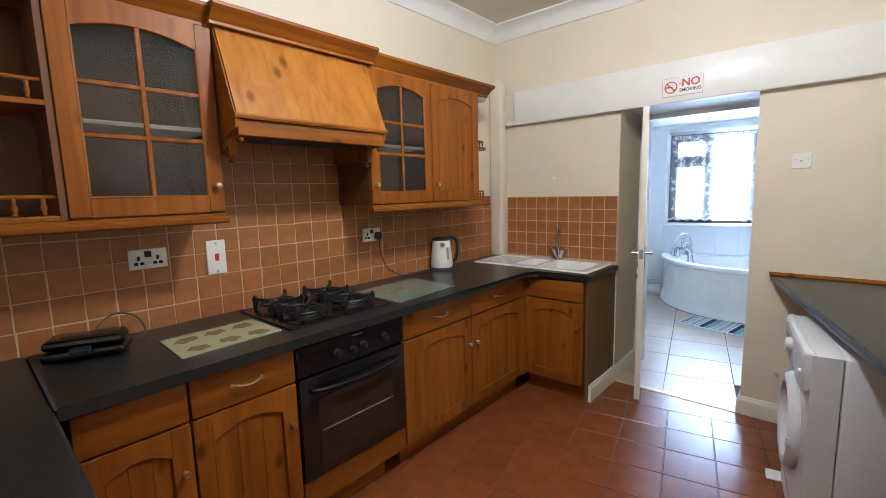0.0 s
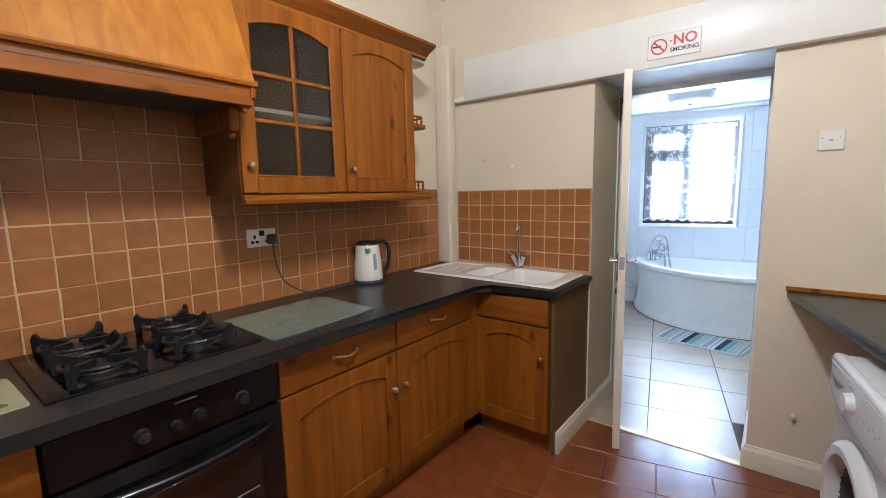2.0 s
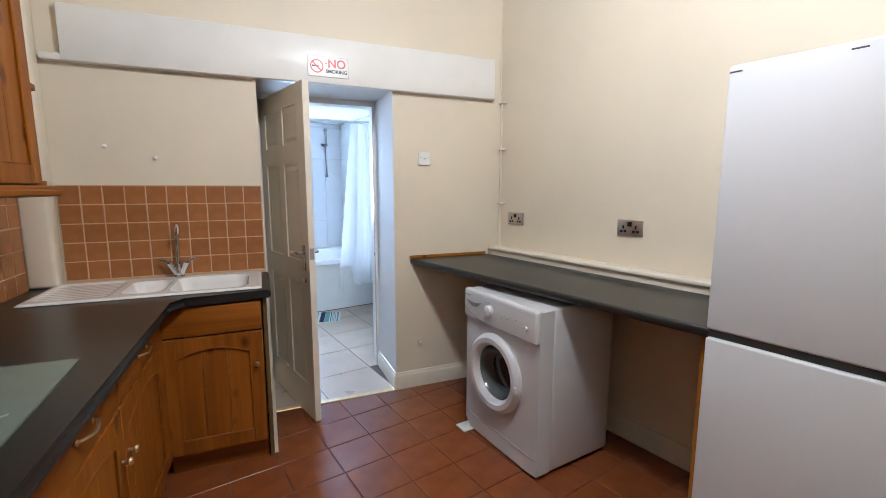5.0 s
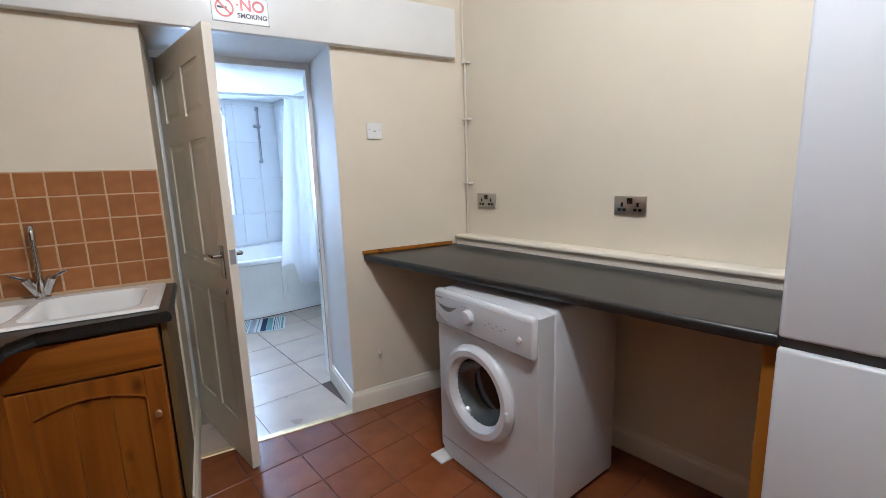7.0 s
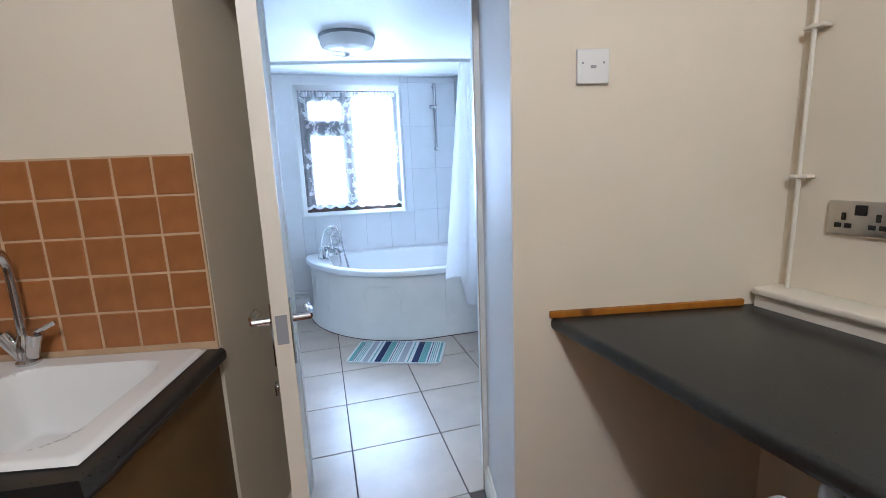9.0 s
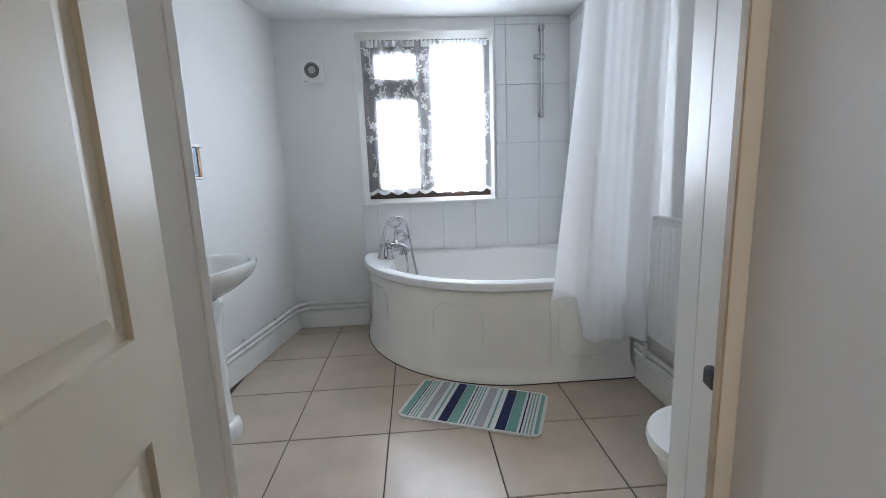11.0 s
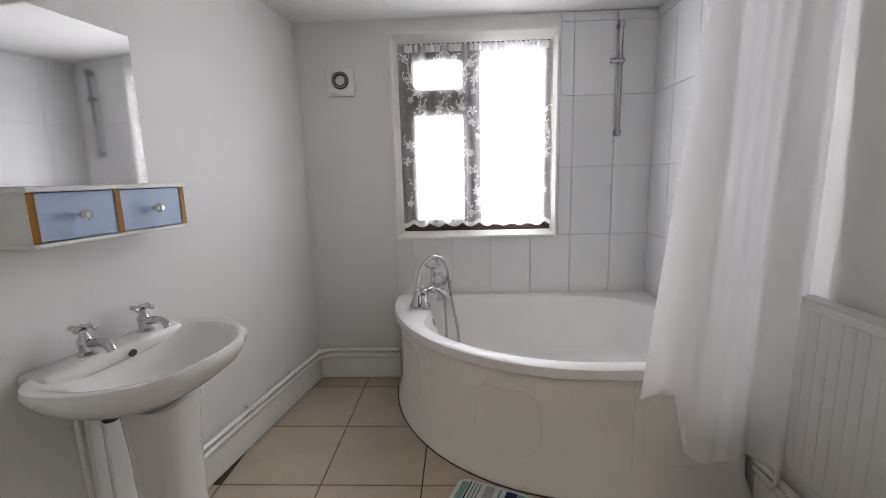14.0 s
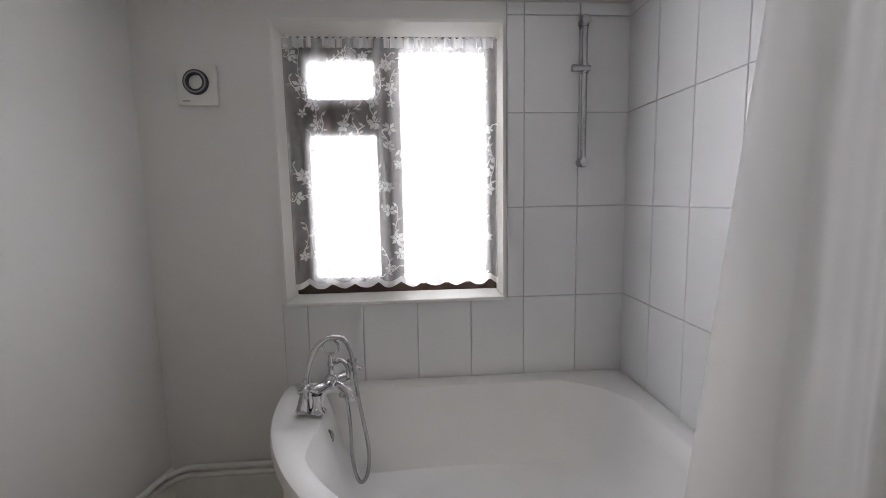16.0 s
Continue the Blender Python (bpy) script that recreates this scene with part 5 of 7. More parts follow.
levels = [(offset(OUT, 0.012), 0.530), (OUT, 0.540), (OUT, 0.565), (offset(OUT, 0.006), 0.578), (offset(OUT, 0.018), 0.584), (offset(OUT, 0.07), 0.584), (INN, 0.574), (shrink(INN, 0.96), 0.50), (shrink(INN, 0.88), 0.33), (shrink(INN, 0.78), 0.24), (shrink(INN, 0.60), 0.205), (shrink(INN, 0.2), 0.20)]
rings = [[bm.verts.new((x, y, z)) for x, y in ring] for ring, z in levels]
n = len(OUT)
for a, b in zip(rings, rings[1:]):
    for k in range(n):
        bm.faces.new((a[k], a[(k + 1) % n], b[(k + 1) % n], b[k]))
bm.faces.new(rings[-1])
add("tub", bm, M_ACRYL, bt, "", B_M)
bm = bmesh.new()
curve = [p for p in OUT if p[1] < -0.02 and p[0] < -0.005][1:]
curve = curve[:-1] + [(-0.006, -1.16)]


def along(curve, d):
    """Points of the front at an inward distance d."""
    full = offset(OUT, d)
    return [full[OUT.index(p)] if p in OUT else (p[0], p[1] + d) for p in curve]


M_PANEL = mat("cream_acrylic_panel", (0.80, 0.785, 0.73), 0.3, vary=0.04, scale=4, bump=0.05, bscale=12)
plev = [(0.030, 0.535), (0.034, 0.50), (0.036, 0.30), (0.030, 0.10), (0.012, 0.05), (0.002, 0.02), (0.0, 0.002)]
rings = [[bm.verts.new((x, y, z)) for x, y in along(curve, d)] for d, z in plev]
for a, b in zip(rings, rings[1:]):
    for k in range(len(curve) - 1):
        bm.faces.new((a[k], a[k + 1], b[k + 1], b[k]))
pn = add("panel", bm, M_PANEL, bt, "cream moulded front panel", B_M)
bm = bmesh.new()
tube(bm, [(x, y, 0.004) for x, y in along(curve, -0.001)], 0.0035, 6)
add("sealant", bm, M_BJOINT, bt, "dirty sealant line at the floor", B_M)
# raised octagons on the panel
face = [Vector(p) for p in along(curve, 0.034)]
lens = [0.0]
for a, b in zip(face, face[1:]):
    lens.append(lens[-1] + (b - a).length)


def on_panel(s, z, out=0.0):
    i = max(k for k in range(len(lens) - 1) if lens[k] <= s or k == 0)
    t = (s - lens[i]) / (lens[i + 1] - lens[i])
    p = face[i].lerp(face[i + 1], t)
    d = (face[i + 1] - face[i]).normalized()
    nrm = Vector((d.y, -d.x))
    p = p + nrm * out
    return Vector((p.x, p.y, z))


LT = lens[-1]
for s0 in (0.10, 0.34, 0.58, 0.80):
    a, b, c = s0 * LT - 0.0, s0 * LT + 0.30, 0.05
    if b > LT - 0.02:
        b = LT - 0.03
    z0, z1 = 0.15, 0.45
    oct_ = [(a + c, z0), (b - c, z0), (b, z0 + c), (b, z1 - c), (b - c, z1), (a + c, z1), (a, z1 - c), (a, z0 + c), (a + c, z0)]
    pts = []
    for (p, q) in zip(oct_, oct_[1:]):
        for k in range(5):
            pts.append(on_panel(p[0] + (q[0] - p[0]) * k / 5, p[1] + (q[1] - p[1]) * k / 5, 0.0))
    pts.append(pts[0])
    bm = bmesh.new()
    tube(bm, pts, 0.0042, 6)
    add("moulding", bm, M_PANEL, pn, "", B_M)
for s0 in (0.565, 0.79):
    bm = bmesh.new()
    tube(bm, [on_panel(s0 * LT, z) for z in (0.06, 0.2, 0.35, 0.525)], 0.005, 6)
    add("joint_bead", bm, M_PANEL, pn, "", B_M)
bm = bmesh.new()
ov_c = bp(-1.362, -0.33, 0.485)
lathe(bm, [(0.032, 0), (0.03, 0.006), (0.02, 0.009), (0.018, 0.006), (0, 0.006)], n=20, m=Matrix.Translation(ov_c) @ pose(0, 0, 0, 0, 75, -20))
add("overflow", bm, M_CHROME, bt, "chrome overflow")

# bath mixer with hand shower
MX = B_M @ Matrix.Translation((-1.355, -0.235, 0.584)) @ pose(0, 0, 0, 0, 0, -33)
bx = thing_at("bath_mixer", "chrome bath shower mixer with cradle and hose", "tap", MX.translation)
for q in (-0.085, 0.085):
    bm = bmesh.new()
    lathe(bm, [(0.034, 0), (0.034, 0.006), (0.026, 0.014), (0.020, 0.03), (0.018, 0.055), (0.022, 0.075)], (0, q, 0), 20)
    add("pillar", bm, M_CHROME, bx, "", MX)
    bm = bmesh.new()
    s_ = 1 if q > 0 else -1
    c0 = Vector((0.0, q + s_ * 0.058, 0.118))
    lathe(bm, [(0.019, 0), (0.019, 0.012), (0.013, 0.022), (0.011, 0.05), (0.014, 0.06)], n=16, m=Matrix.Translation((0, q, 0.092)) @ pose(0, 0, 0, -65 * s_, 0, 0))
    for k in range(4):
        d = Matrix.Rotation(radians(90 * k + 30), 3, Vector((0, s_, 0.45)).normalized()) @ Vector((0.032, 0, 0))
        cyl(bm, c0, c0 + d, 0.006, 0.0075, 10)
        ball(bm, c0 + d, 0.0095, n=10)
    ball(bm, c0, 0.014, n=12)
    add("cross_handle", bm, M_CHROME, bx, "cross-head handle", MX)
bm = bmesh.new()
cyl(bm, (0, -0.095, 0.092), (0, 0.095, 0.092), 0.022, n=18)
ball(bm, (0, 0, 0.095), 0.032, sz=1.1, n=16)
lathe(bm, [(0.018, 0.11), (0.013, 0.125), (0.012, 0.16), (0.017, 0.168), (0.012, 0.178), (0.010, 0.205)], (0, 0, 0), 16)
add("body", bm, M_CHROME, bx, "", MX)
bm = bmesh.new()
tube(bm, smooth_path([(0.01, 0, 0.09), (0.055, 0, 0.083), (0.09, 0, 0.07), (0.108, 0, 0.048)], 6), 0.0165, 14)
lathe(bm, [(0.020, 0), (0.021, 0.008), (0.017, 0.016)], n=16, m=Matrix.Translation((0.111, 0, 0.038)) @ pose(0, 0, 0, 0, -20, 0))
add("spout", bm, M_CHROME, bx, "short curved spout", MX)
bm = bmesh.new()
tube(bm, smooth_path([(0.0, 0.01, 0.165), (0.04, 0.02, 0.185), (0.065, 0.025, 0.16), (0.07, 0.025, 0.115)], 6), 0.009, 10)
ball(bm, (0.02, 0.012, 0.185), 0.011, n=10)
add("diverter", bm, M_CHROME, bx, "curved diverter lever", MX)
bm = bmesh.new()
tube(bm, [(0.045 * math.cos(a), 0.012 * math.sin(a), 0.243 + 0.026 * math.sin(a)) for a in [2 * math.pi * k / 20 for k in range(21)]], 0.0055, 8)
cyl(bm, (0, 0, 0.20), (0, 0, 0.22), 0.008, n=10)
add("cradle", bm, M_CHROME, bx, "oval cradle ring", MX)
bm = bmesh.new()
lathe(bm, [(0.030, 0.0), (0.031, 0.004), (0.026, 0.02), (0.020, 0.055), (0.015, 0.10), (0.011, 0.13), (0.010, 0.135)], n=20, m=Matrix.Translation((-0.05, -0.115, 0.003)) @ pose(0, 0, 0, -4, 7, 0))
tube(bm, smooth_path([(-0.034, -0.105, 0.135), (-0.030, -0.085, 0.20), (-0.018, -0.05, 0.26), (0.008, -0.01, 0.287), (0.045, 0.02, 0.28), (0.062, 0.03, 0.262)], 8), 0.0105, 12)
add("hand_shower", bm, M_CHROME, bx, "curved telephone hand shower", MX)
bm = bmesh.new()
tube(bm, smooth_path([(0.062, 0.03, 0.262), (0.085, 0.035, 0.20), (0.115, 0.03, 0.03), (0.165, 0.02, -0.17), (0.16, 0.01, -0.28), (0.125, 0.0, -0.31), (0.095, 0.0, -0.22), (0.09, 0.0, -0.06), (0.075, 0.0, 0.06)], 10), 0.0078, 8)
add("hose", bm, M_STEEL, bx, "ribbed metal hose", MX)

# riser rail
rr = thing_at("shower_rail", "chrome shower riser rail on white tiles", "shower rail", bp(-0.228, -0.03, 1.57))
RM = B_M @ Matrix.Translation((-0.228, -0.045, 0))
bm = bmesh.new()
cyl(bm, (0, 0, 1.56), (0, 0, 2.20), 0.013, n=14)
add("rail", bm, M_STEEL, rr, "", RM)
for z in (1.575, 2.18):
    bm = bmesh.new()
    cyl(bm, (0, 0.04, z), (0, -0.016, z), 0.02, 0.017, 16)
    cyl(bm, (0, 0, z - 0.022), (0, 0, z + 0.022), 0.016, n=14)
    add("bracket", bm, M_STEEL, rr, "", RM)
bm = bmesh.new()
cyl(bm, (0, 0, 1.96), (0, 0, 2.0), 0.018, n=14)
cyl(bm, (0.02, -0.01, 1.98), (-0.06, -0.01, 1.98), 0.013, 0.016, 12)
add("slider", bm, M_STEEL, rr, "sliding handset holder", RM)

# wall fan
ff = thing_at("extractor_fan", "white square extractor fan with dark round grille", "extractor fan", bp(-1.895, -0.01, 1.925))
FMX = B_M @ Matrix.Translation((-1.895, 0, 1.92))
add("cover", qbox(-0.082, 0.082, -0.026, -0.0005, -0.082, 0.082, bevel=0.006, seg=2), M_PLASTIC, ff, "", FMX)
bm = bmesh.new()
lathe(bm, [(0.052, 0), (0.050, 0.012), (0.030, 0.012), (0.030, 0), (0.052, 0)], n=32, m=Matrix.Translation((0, -0.0265, 0.01)) @ pose(0, 0, 0, 90, 0, 0))
add("grille", bm, M_RUBBER, ff, "dark ring grille", FMX)
bm = bmesh.new()
lathe(bm, [(0.045, 0.0125), (0.043, 0.0145), (0.040, 0.0145), (0.038, 0.0125), (0.045, 0.0125)], n=32, m=Matrix.Translation((0, -0.0265, 0.01)) @ pose(0, 0, 0, 90, 0, 0))
add("grille_rib", bm, M_GREY, ff, "", FMX)
add("marking", qbox(-0.06, -0.03, -0.0272, -0.0258, -0.068, -0.064), M_GREY, ff, "", FMX)

# window
M_PANE = glass("window_glass", (1, 1, 1), 0.0)
WV = B_M
wd = tagged(thing_at("window_1", "", "", bp(-1.09, 0.1, WZ0)), "brown framed casement window with bright panes", "window", kind="structure")
bm = bmesh.new()
f0, f1 = 0.048, 0.098
F0, F1, FZ0, FZ1 = -1.548, -0.603, 0.988, 2.145  # brown frame inside the white reveal
fw = 0.057
box(bm, F0, F0 + fw, f0, f1, FZ0, FZ1, bevel=0.004)
box(bm, F1 - fw, F1, f0, f1, FZ0, FZ1, bevel=0.004)
box(bm, F0 + fw, F1 - fw, f0, f1, FZ0, FZ0 + 0.038, bevel=0.004)
box(bm, F0 + fw, F1 - fw, f0, f1, FZ1 - 0.07, FZ1, bevel=0.004)
um = -1.078
box(bm, um - 0.035, um + 0.035, f0, f1, FZ0 + 0.038, FZ1 - 0.07, bevel=0.004)
box(bm, F0 + fw, um - 0.035, f0, f1, 1.754, 1.829, bevel=0.004)
add("window_frame", bm, M_BROWNF, wd, "dark brown frame", WV)
for nm, a, b, c, d in (("casement", F0 + fw, um - 0.035, FZ0 + 0.038, 1.754), ("top_light", F0 + fw, um - 0.035, 1.829, FZ1 - 0.07)):
    bm = bmesh.new()
    t = 0.042
    box(bm, a, a + t, f0 - 0.018, f1 - 0.01, c, d, bevel=0.003)
    box(bm, b - t, b, f0 - 0.018, f1 - 0.01, c, d, bevel=0.003)
    box(bm, a + t, b - t, f0 - 0.018, f1 - 0.01, c, c + t, bevel=0.003)
    box(bm, a + t, b - t, f0 - 0.018, f1 - 0.01, d - t, d, bevel=0.003)
    cs_ = add(nm, bm, M_BROWNF, wd, "", WV)
    pa = add("pane", qbox(a + t, b - t, f0 + 0.01, f0 + 0.014, c + t, d - t), M_PANE, cs_, "", WV)
    pa.visible_shadow = False
pa = add("pane", qbox(um + 0.035, F1 - fw, f0 + 0.01, f0 + 0.014, FZ0 + 0.038, FZ1 - 0.07), M_PANE, wd, "", WV)
pa.visible_shadow = False
# white painted reveal and edging
bm = bmesh.new()
e = 0.018
ring_o = [(W0 - 0.006, WZ0 - 0.008), (W1 + 0.006, WZ0 - 0.008), (W1 + 0.006, WZ1 + 0.006), (W0 - 0.006, WZ1 + 0.006)]
ring_i = [(F0 + 0.003, FZ0 + 0.002), (F1 - 0.003, FZ0 + 0.002), (F1 - 0.003, FZ1 - 0.003), (F0 + 0.003, FZ1 - 0.003)]
ring_f = [(o[0] + (i[0] - o[0]) * 0.25, o[1] + (i[1] - o[1]) * 0.25) for o, i in zip(ring_o, ring_i)]
loops = [[bm.verts.new((u, v, z)) for u, z in ring] for ring, v in ((ring_o, 0.15), (ring_o, -0.012), (ring_f, -0.012), (ring_i, 0.047), (ring_i, 0.15))]
for A, B in zip(loops, loops[1:] + loops[:1]):
    for k in range(4):
        bm.faces.new((A[k], A[(k + 1) % 4], B[(k + 1) % 4], B[k]))
add("reveal", bm, M_WHITE, wd, "white painted reveal", WV, smooth=False)
add("window_sill", qbox(W0 - 0.002, W1 + 0.002, -0.024, -0.0122, WZ0 - 0.012, WZ0 + 0.004, bevel=0.003), M_WHITE, wd, "white sill edge", WV)


def lace():
    m = bpy.data.materials.new("white_lace")
    m.use_nodes = True
    nt = m.node_tree
    nt.nodes.remove(nt.nodes["Principled BSDF"])
    outn = nt.nodes["Material Output"]
    tr, df, tl = nt.nodes.new("ShaderNodeBsdfTransparent"), nt.nodes.new("ShaderNodeBsdfDiffuse"), nt.nodes.new("ShaderNodeBsdfTranslucent")
    df.inputs[0].default_value = tl.inputs[0].default_value = (0.85, 0.85, 0.85, 1)
    a1, a2 = nt.nodes.new("ShaderNodeMixShader"), nt.nodes.new("ShaderNodeMixShader")
    a1.inputs[0].default_value = 0.45
    nt.links.new(df.outputs[0], a1.inputs[1])
    nt.links.new(tl.outputs[0], a1.inputs[2])
    tc = nt.nodes.new("ShaderNodeTexCoord")
    nz = nt.nodes.new("ShaderNodeTexNoise")
    nz.inputs["Scale"].default_value = 30.0
    nt.links.new(tc.outputs["Object"], nz.inputs["Vector"])
    fl = nt.nodes.new("ShaderNodeMapRange")
    fl.inputs["To Min"].default_value, fl.inputs["To Max"].default_value = 0.24, 0.42
    nt.links.new(nz.outputs[0], fl.inputs["Value"])
    nt.links.new(fl.outputs[0], a2.inputs[0])
    nt.links.new(tr.outputs[0], a2.inputs[1])
    nt.links.new(a1.outputs[0], a2.inputs[2])
    nt.links.new(a2.outputs[0], outn.inputs[0])
    return m


def cloth(name, colour, thin):
    m = bpy.data.materials.new(name)
    m.use_nodes = True
    nt = m.node_tree
    nt.nodes.remove(nt.nodes["Principled BSDF"])
    df, tl, mx = nt.nodes.new("ShaderNodeBsdfDiffuse"), nt.nodes.new("ShaderNodeBsdfTranslucent"), nt.nodes.new("ShaderNodeMixShader")
    tc, nz, mr = nt.nodes.new("ShaderNodeTexCoord"), nt.nodes.new("ShaderNodeTexNoise"), nt.nodes.new("ShaderNodeBump")
    nz.inputs["Scale"].default_value = 25
    nt.links.new(tc.outputs["Object"], nz.inputs["Vector"])
    nt.links.new(nz.outputs[0], mr.inputs["Height"])
    mr.inputs["Strength"].default_value, mr.inputs["Distance"].default_value = 0.15, 0.01
    nt.links.new(mr.outputs[0], df.inputs["Normal"])
    df.inputs[0].default_value = tl.inputs[0].default_value = (*colour, 1)
    mx.inputs[0].default_value = thin
    nt.links.new(df.outputs[0], mx.inputs[1])
    nt.links.new(tl.outputs[0], mx.inputs[2])
    nt.links.new(mx.outputs[0], nt.nodes["Material Output"].inputs[0])
    return m


M_LACE = lace()
M_LACEB = cloth("gathered_lace_band", (0.88, 0.88, 0.88), 0.4)
nc = thing_at("net_curtain", "white floral net curtain gathered on a wire", "net curtain", bp(-1.09, 0.05, 2.17))


def fold_v(u):
    return 0.012 + 0.008 * math.sin(u * 46) + 0.005 * math.sin(u * 97 + 1.3)


bm = bmesh.new()
nu, nz_ = 140, 24
us = [F0 + 0.004 + (F1 - F0 - 0.008) * i / nu for i in range(nu + 1)]
grid = []
for u in us:
    hem = 1.045 - 0.024 * abs(math.sin((u - W0) * math.pi / 0.105))
    grid.append([bm.verts.new((u, fold_v(u), hem + (2.12 - hem) * j / nz_)) for j in range(nz_ + 1)])
for i in range(nu):
    for j in range(nz_):
        bm.faces.new((grid[i][j], grid[i + 1][j], grid[i + 1][j + 1], grid[i][j + 1]))
add("net", bm, M_LACE, nc, "", B_M)
bm = bmesh.new()
rng = random.Random(21)


def patch(pts):
    bm.faces.new([bm.verts.new((u, fold_v(u) - 0.0015, z)) for u, z in pts])


def flower(u, z, s):
    k, a0 = rng.choice((5, 6)), rng.uniform(0, 6)
    for i in range(k):
        a = a0 + 2 * math.pi * i / k
        c, d = math.cos(a), math.sin(a)
        patch([(u + c * s * 0.12 - d * s * 0.08, z + d * s * 0.12 + c * s * 0.08), (u + c * s * 0.6 - d * s * 0.28, z + d * s * 0.6 + c * s * 0.28), (u + c * s, z + d * s), (u + c * s * 0.6 + d * s * 0.28, z + d * s * 0.6 - c * s * 0.28), (u + c * s * 0.12 + d * s * 0.08, z + d * s * 0.12 - c * s * 0.08)])


def sprig(u, z, a, n):
    """A stem that wanders upward with leaves."""
    for i in range(n):
        u2, z2 = u + 0.03 * math.cos(a), z + 0.03 * math.sin(a)
        if not (us[0] + 0.01 < u2 < us[-1] - 0.01 and 1.06 < z2 < 2.08):
            return
        nx, nz2 = -math.sin(a) * 0.0022, math.cos(a) * 0.0022
        patch([(u - nx, z - nz2), (u2 - nx, z2 - nz2), (u2 + nx, z2 + nz2), (u + nx, z + nz2)])
        q = a + rng.choice((-0.9, 0.9))
        L = rng.uniform(0.018, 0.032)
        patch([(u2, z2), (u2 + L * 0.5 * math.cos(q + 0.45), z2 + L * 0.5 * math.sin(q + 0.45)), (u2 + L * math.cos(q), z2 + L * math.sin(q)), (u2 + L * 0.5 * math.cos(q - 0.45), z2 + L * 0.5 * math.sin(q - 0.45))])
        u, z = u2, z2
        a += rng.uniform(-0.45, 0.45)


for i in range(9):
    for j in range(11):
        u, z = us[0] + 0.04 + 0.105 * i + rng.uniform(-0.03, 0.03), 1.08 + 0.095 * j + rng.uniform(-0.03, 0.03)
        if us[0] + 0.03 < u < us[-1] - 0.03 and z < 2.07:
            flower(u, z, rng.uniform(0.022, 0.036))
            sprig(u, z, rng.uniform(0.3, 2.8), 5)
mo = add("lace_motif", bm, M_LACEB, nc, "sewn white flowers and sprigs", B_M, smooth=False)
tagged(mo, kind="stuff")
for nm, za, zb in (("gathered_heading", 2.082, 2.128), ("scalloped_hem", 0.0, 0.0)):
    bm = bmesh.new()
    rows = []
    for u in us:
        if nm == "gathered_heading":
            lo, hi = za, zb + 0.006 * math.sin(u * 210)
            v = 0.010 + 0.007 * math.sin(u * 190)
        else:
            lo = 1.045 - 0.024 * abs(math.sin((u - W0) * math.pi / 0.105)) - 0.002
            hi, v = lo + 0.028, fold_v(u) - 0.002
        rows.append((bm.verts.new((u, v, lo)), bm.verts.new((u, v, hi))))
    for a, b in zip(rows, rows[1:]):
        bm.faces.new((a[0], b[0], b[1], a[1]))
    add(nm, bm, M_LACEB, nc, "", B_M)

# outside, bright and plain
bm = bmesh.new()
box(bm, -4.5, 3.0, 2.4, 2.45, -2, 5, m=B_M)
structure("backdrop", bm, M_OUT)

# shower rod and curtain
M_CURT = cloth("white_shower_curtain", (0.86, 0.855, 0.85), 0.3)
rd = thing_at("curtain_rod", "white shower curtain rod across the bathroom", "curtain rod", (-0.4, 5.47, 2.11))
bm = bmesh.new()
cyl(bm, (BX + 0.001, 5.52, 2.11), (0.745, 5.578, 2.135), 0.0125, n=14)
add("rod", bm, M_WHITE, rd)
bm = bmesh.new()
cyl(bm, (BX + 0.0005, 5.52, 2.11), (BX + 0.022, 5.52, 2.11), 0.026, 0.02, 18)
add("end_socket", bm, M_GREY, rd, "grey end socket")
sc_ = thing_at("shower_curtain", "white shower curtain gathered to the wall side", "shower curtain", (0.5, 5.575, 2.115))
bm = bmesh.new()
nu, nz_ = 200, 48
grid = []
for i in range(nu + 1):
    t = i / nu
    col = []
    for j in range(nz_ + 1):
        w = 1 - j / nz_                      # 0 at the rod, 1 at the hem
        hem = 0.305 + 0.010 * math.sin(t * 17)
        if t < 0.17:
            hem += 0.20 * min(1.0, (0.17 - t) * 25)      # the leading edge lies over the bath rim
        z = 2.115 + (hem - 2.115) * w
        left = 0.380 - 0.055 * w
        if t < 0.17:
            left -= 0.115 * w * (0.17 - t) / 0.17
        right = 0.738 - 0.035 * w
        x = left + (right - left) * t
        amp = 0.024 + 0.030 * w
        ph = t * 14 + 1.2 * math.sin(1.2 * w + t * 5) - 0.8 * w
        y = 5.572 + amp * math.sin(ph) * (0.75 + 0.25 * math.sin(t * 9 + 1)) + 0.0045 * math.sin(t * 47 + 2.2 * w) * (1 - 0.5 * w) - 0.02 * w
        x += 0.010 * math.cos(ph) * w
        col.append(bm.verts.new((x, y, z)))
    grid.append(col)
for i in range(nu):
    for j in range(nz_):
        bm.faces.new((grid[i][j], grid[i + 1][j], grid[i + 1][j + 1], grid[i][j + 1]))
add("cloth", bm, M_CURT, sc_)
for i in range(7):
    bm = bmesh.new()
    x = 0.415 + 0.047 * i
    tube(bm, [(x + 0.0, 5.572 + 0.022 * math.sin(a), 2.128 + 0.024 * math.cos(a)) for a in [2 * math.pi * k / 14 for k in range(15)]], 0.002, 6)
    add("ring", bm, M_PLASTIC, sc_, "thin white curtain ring")

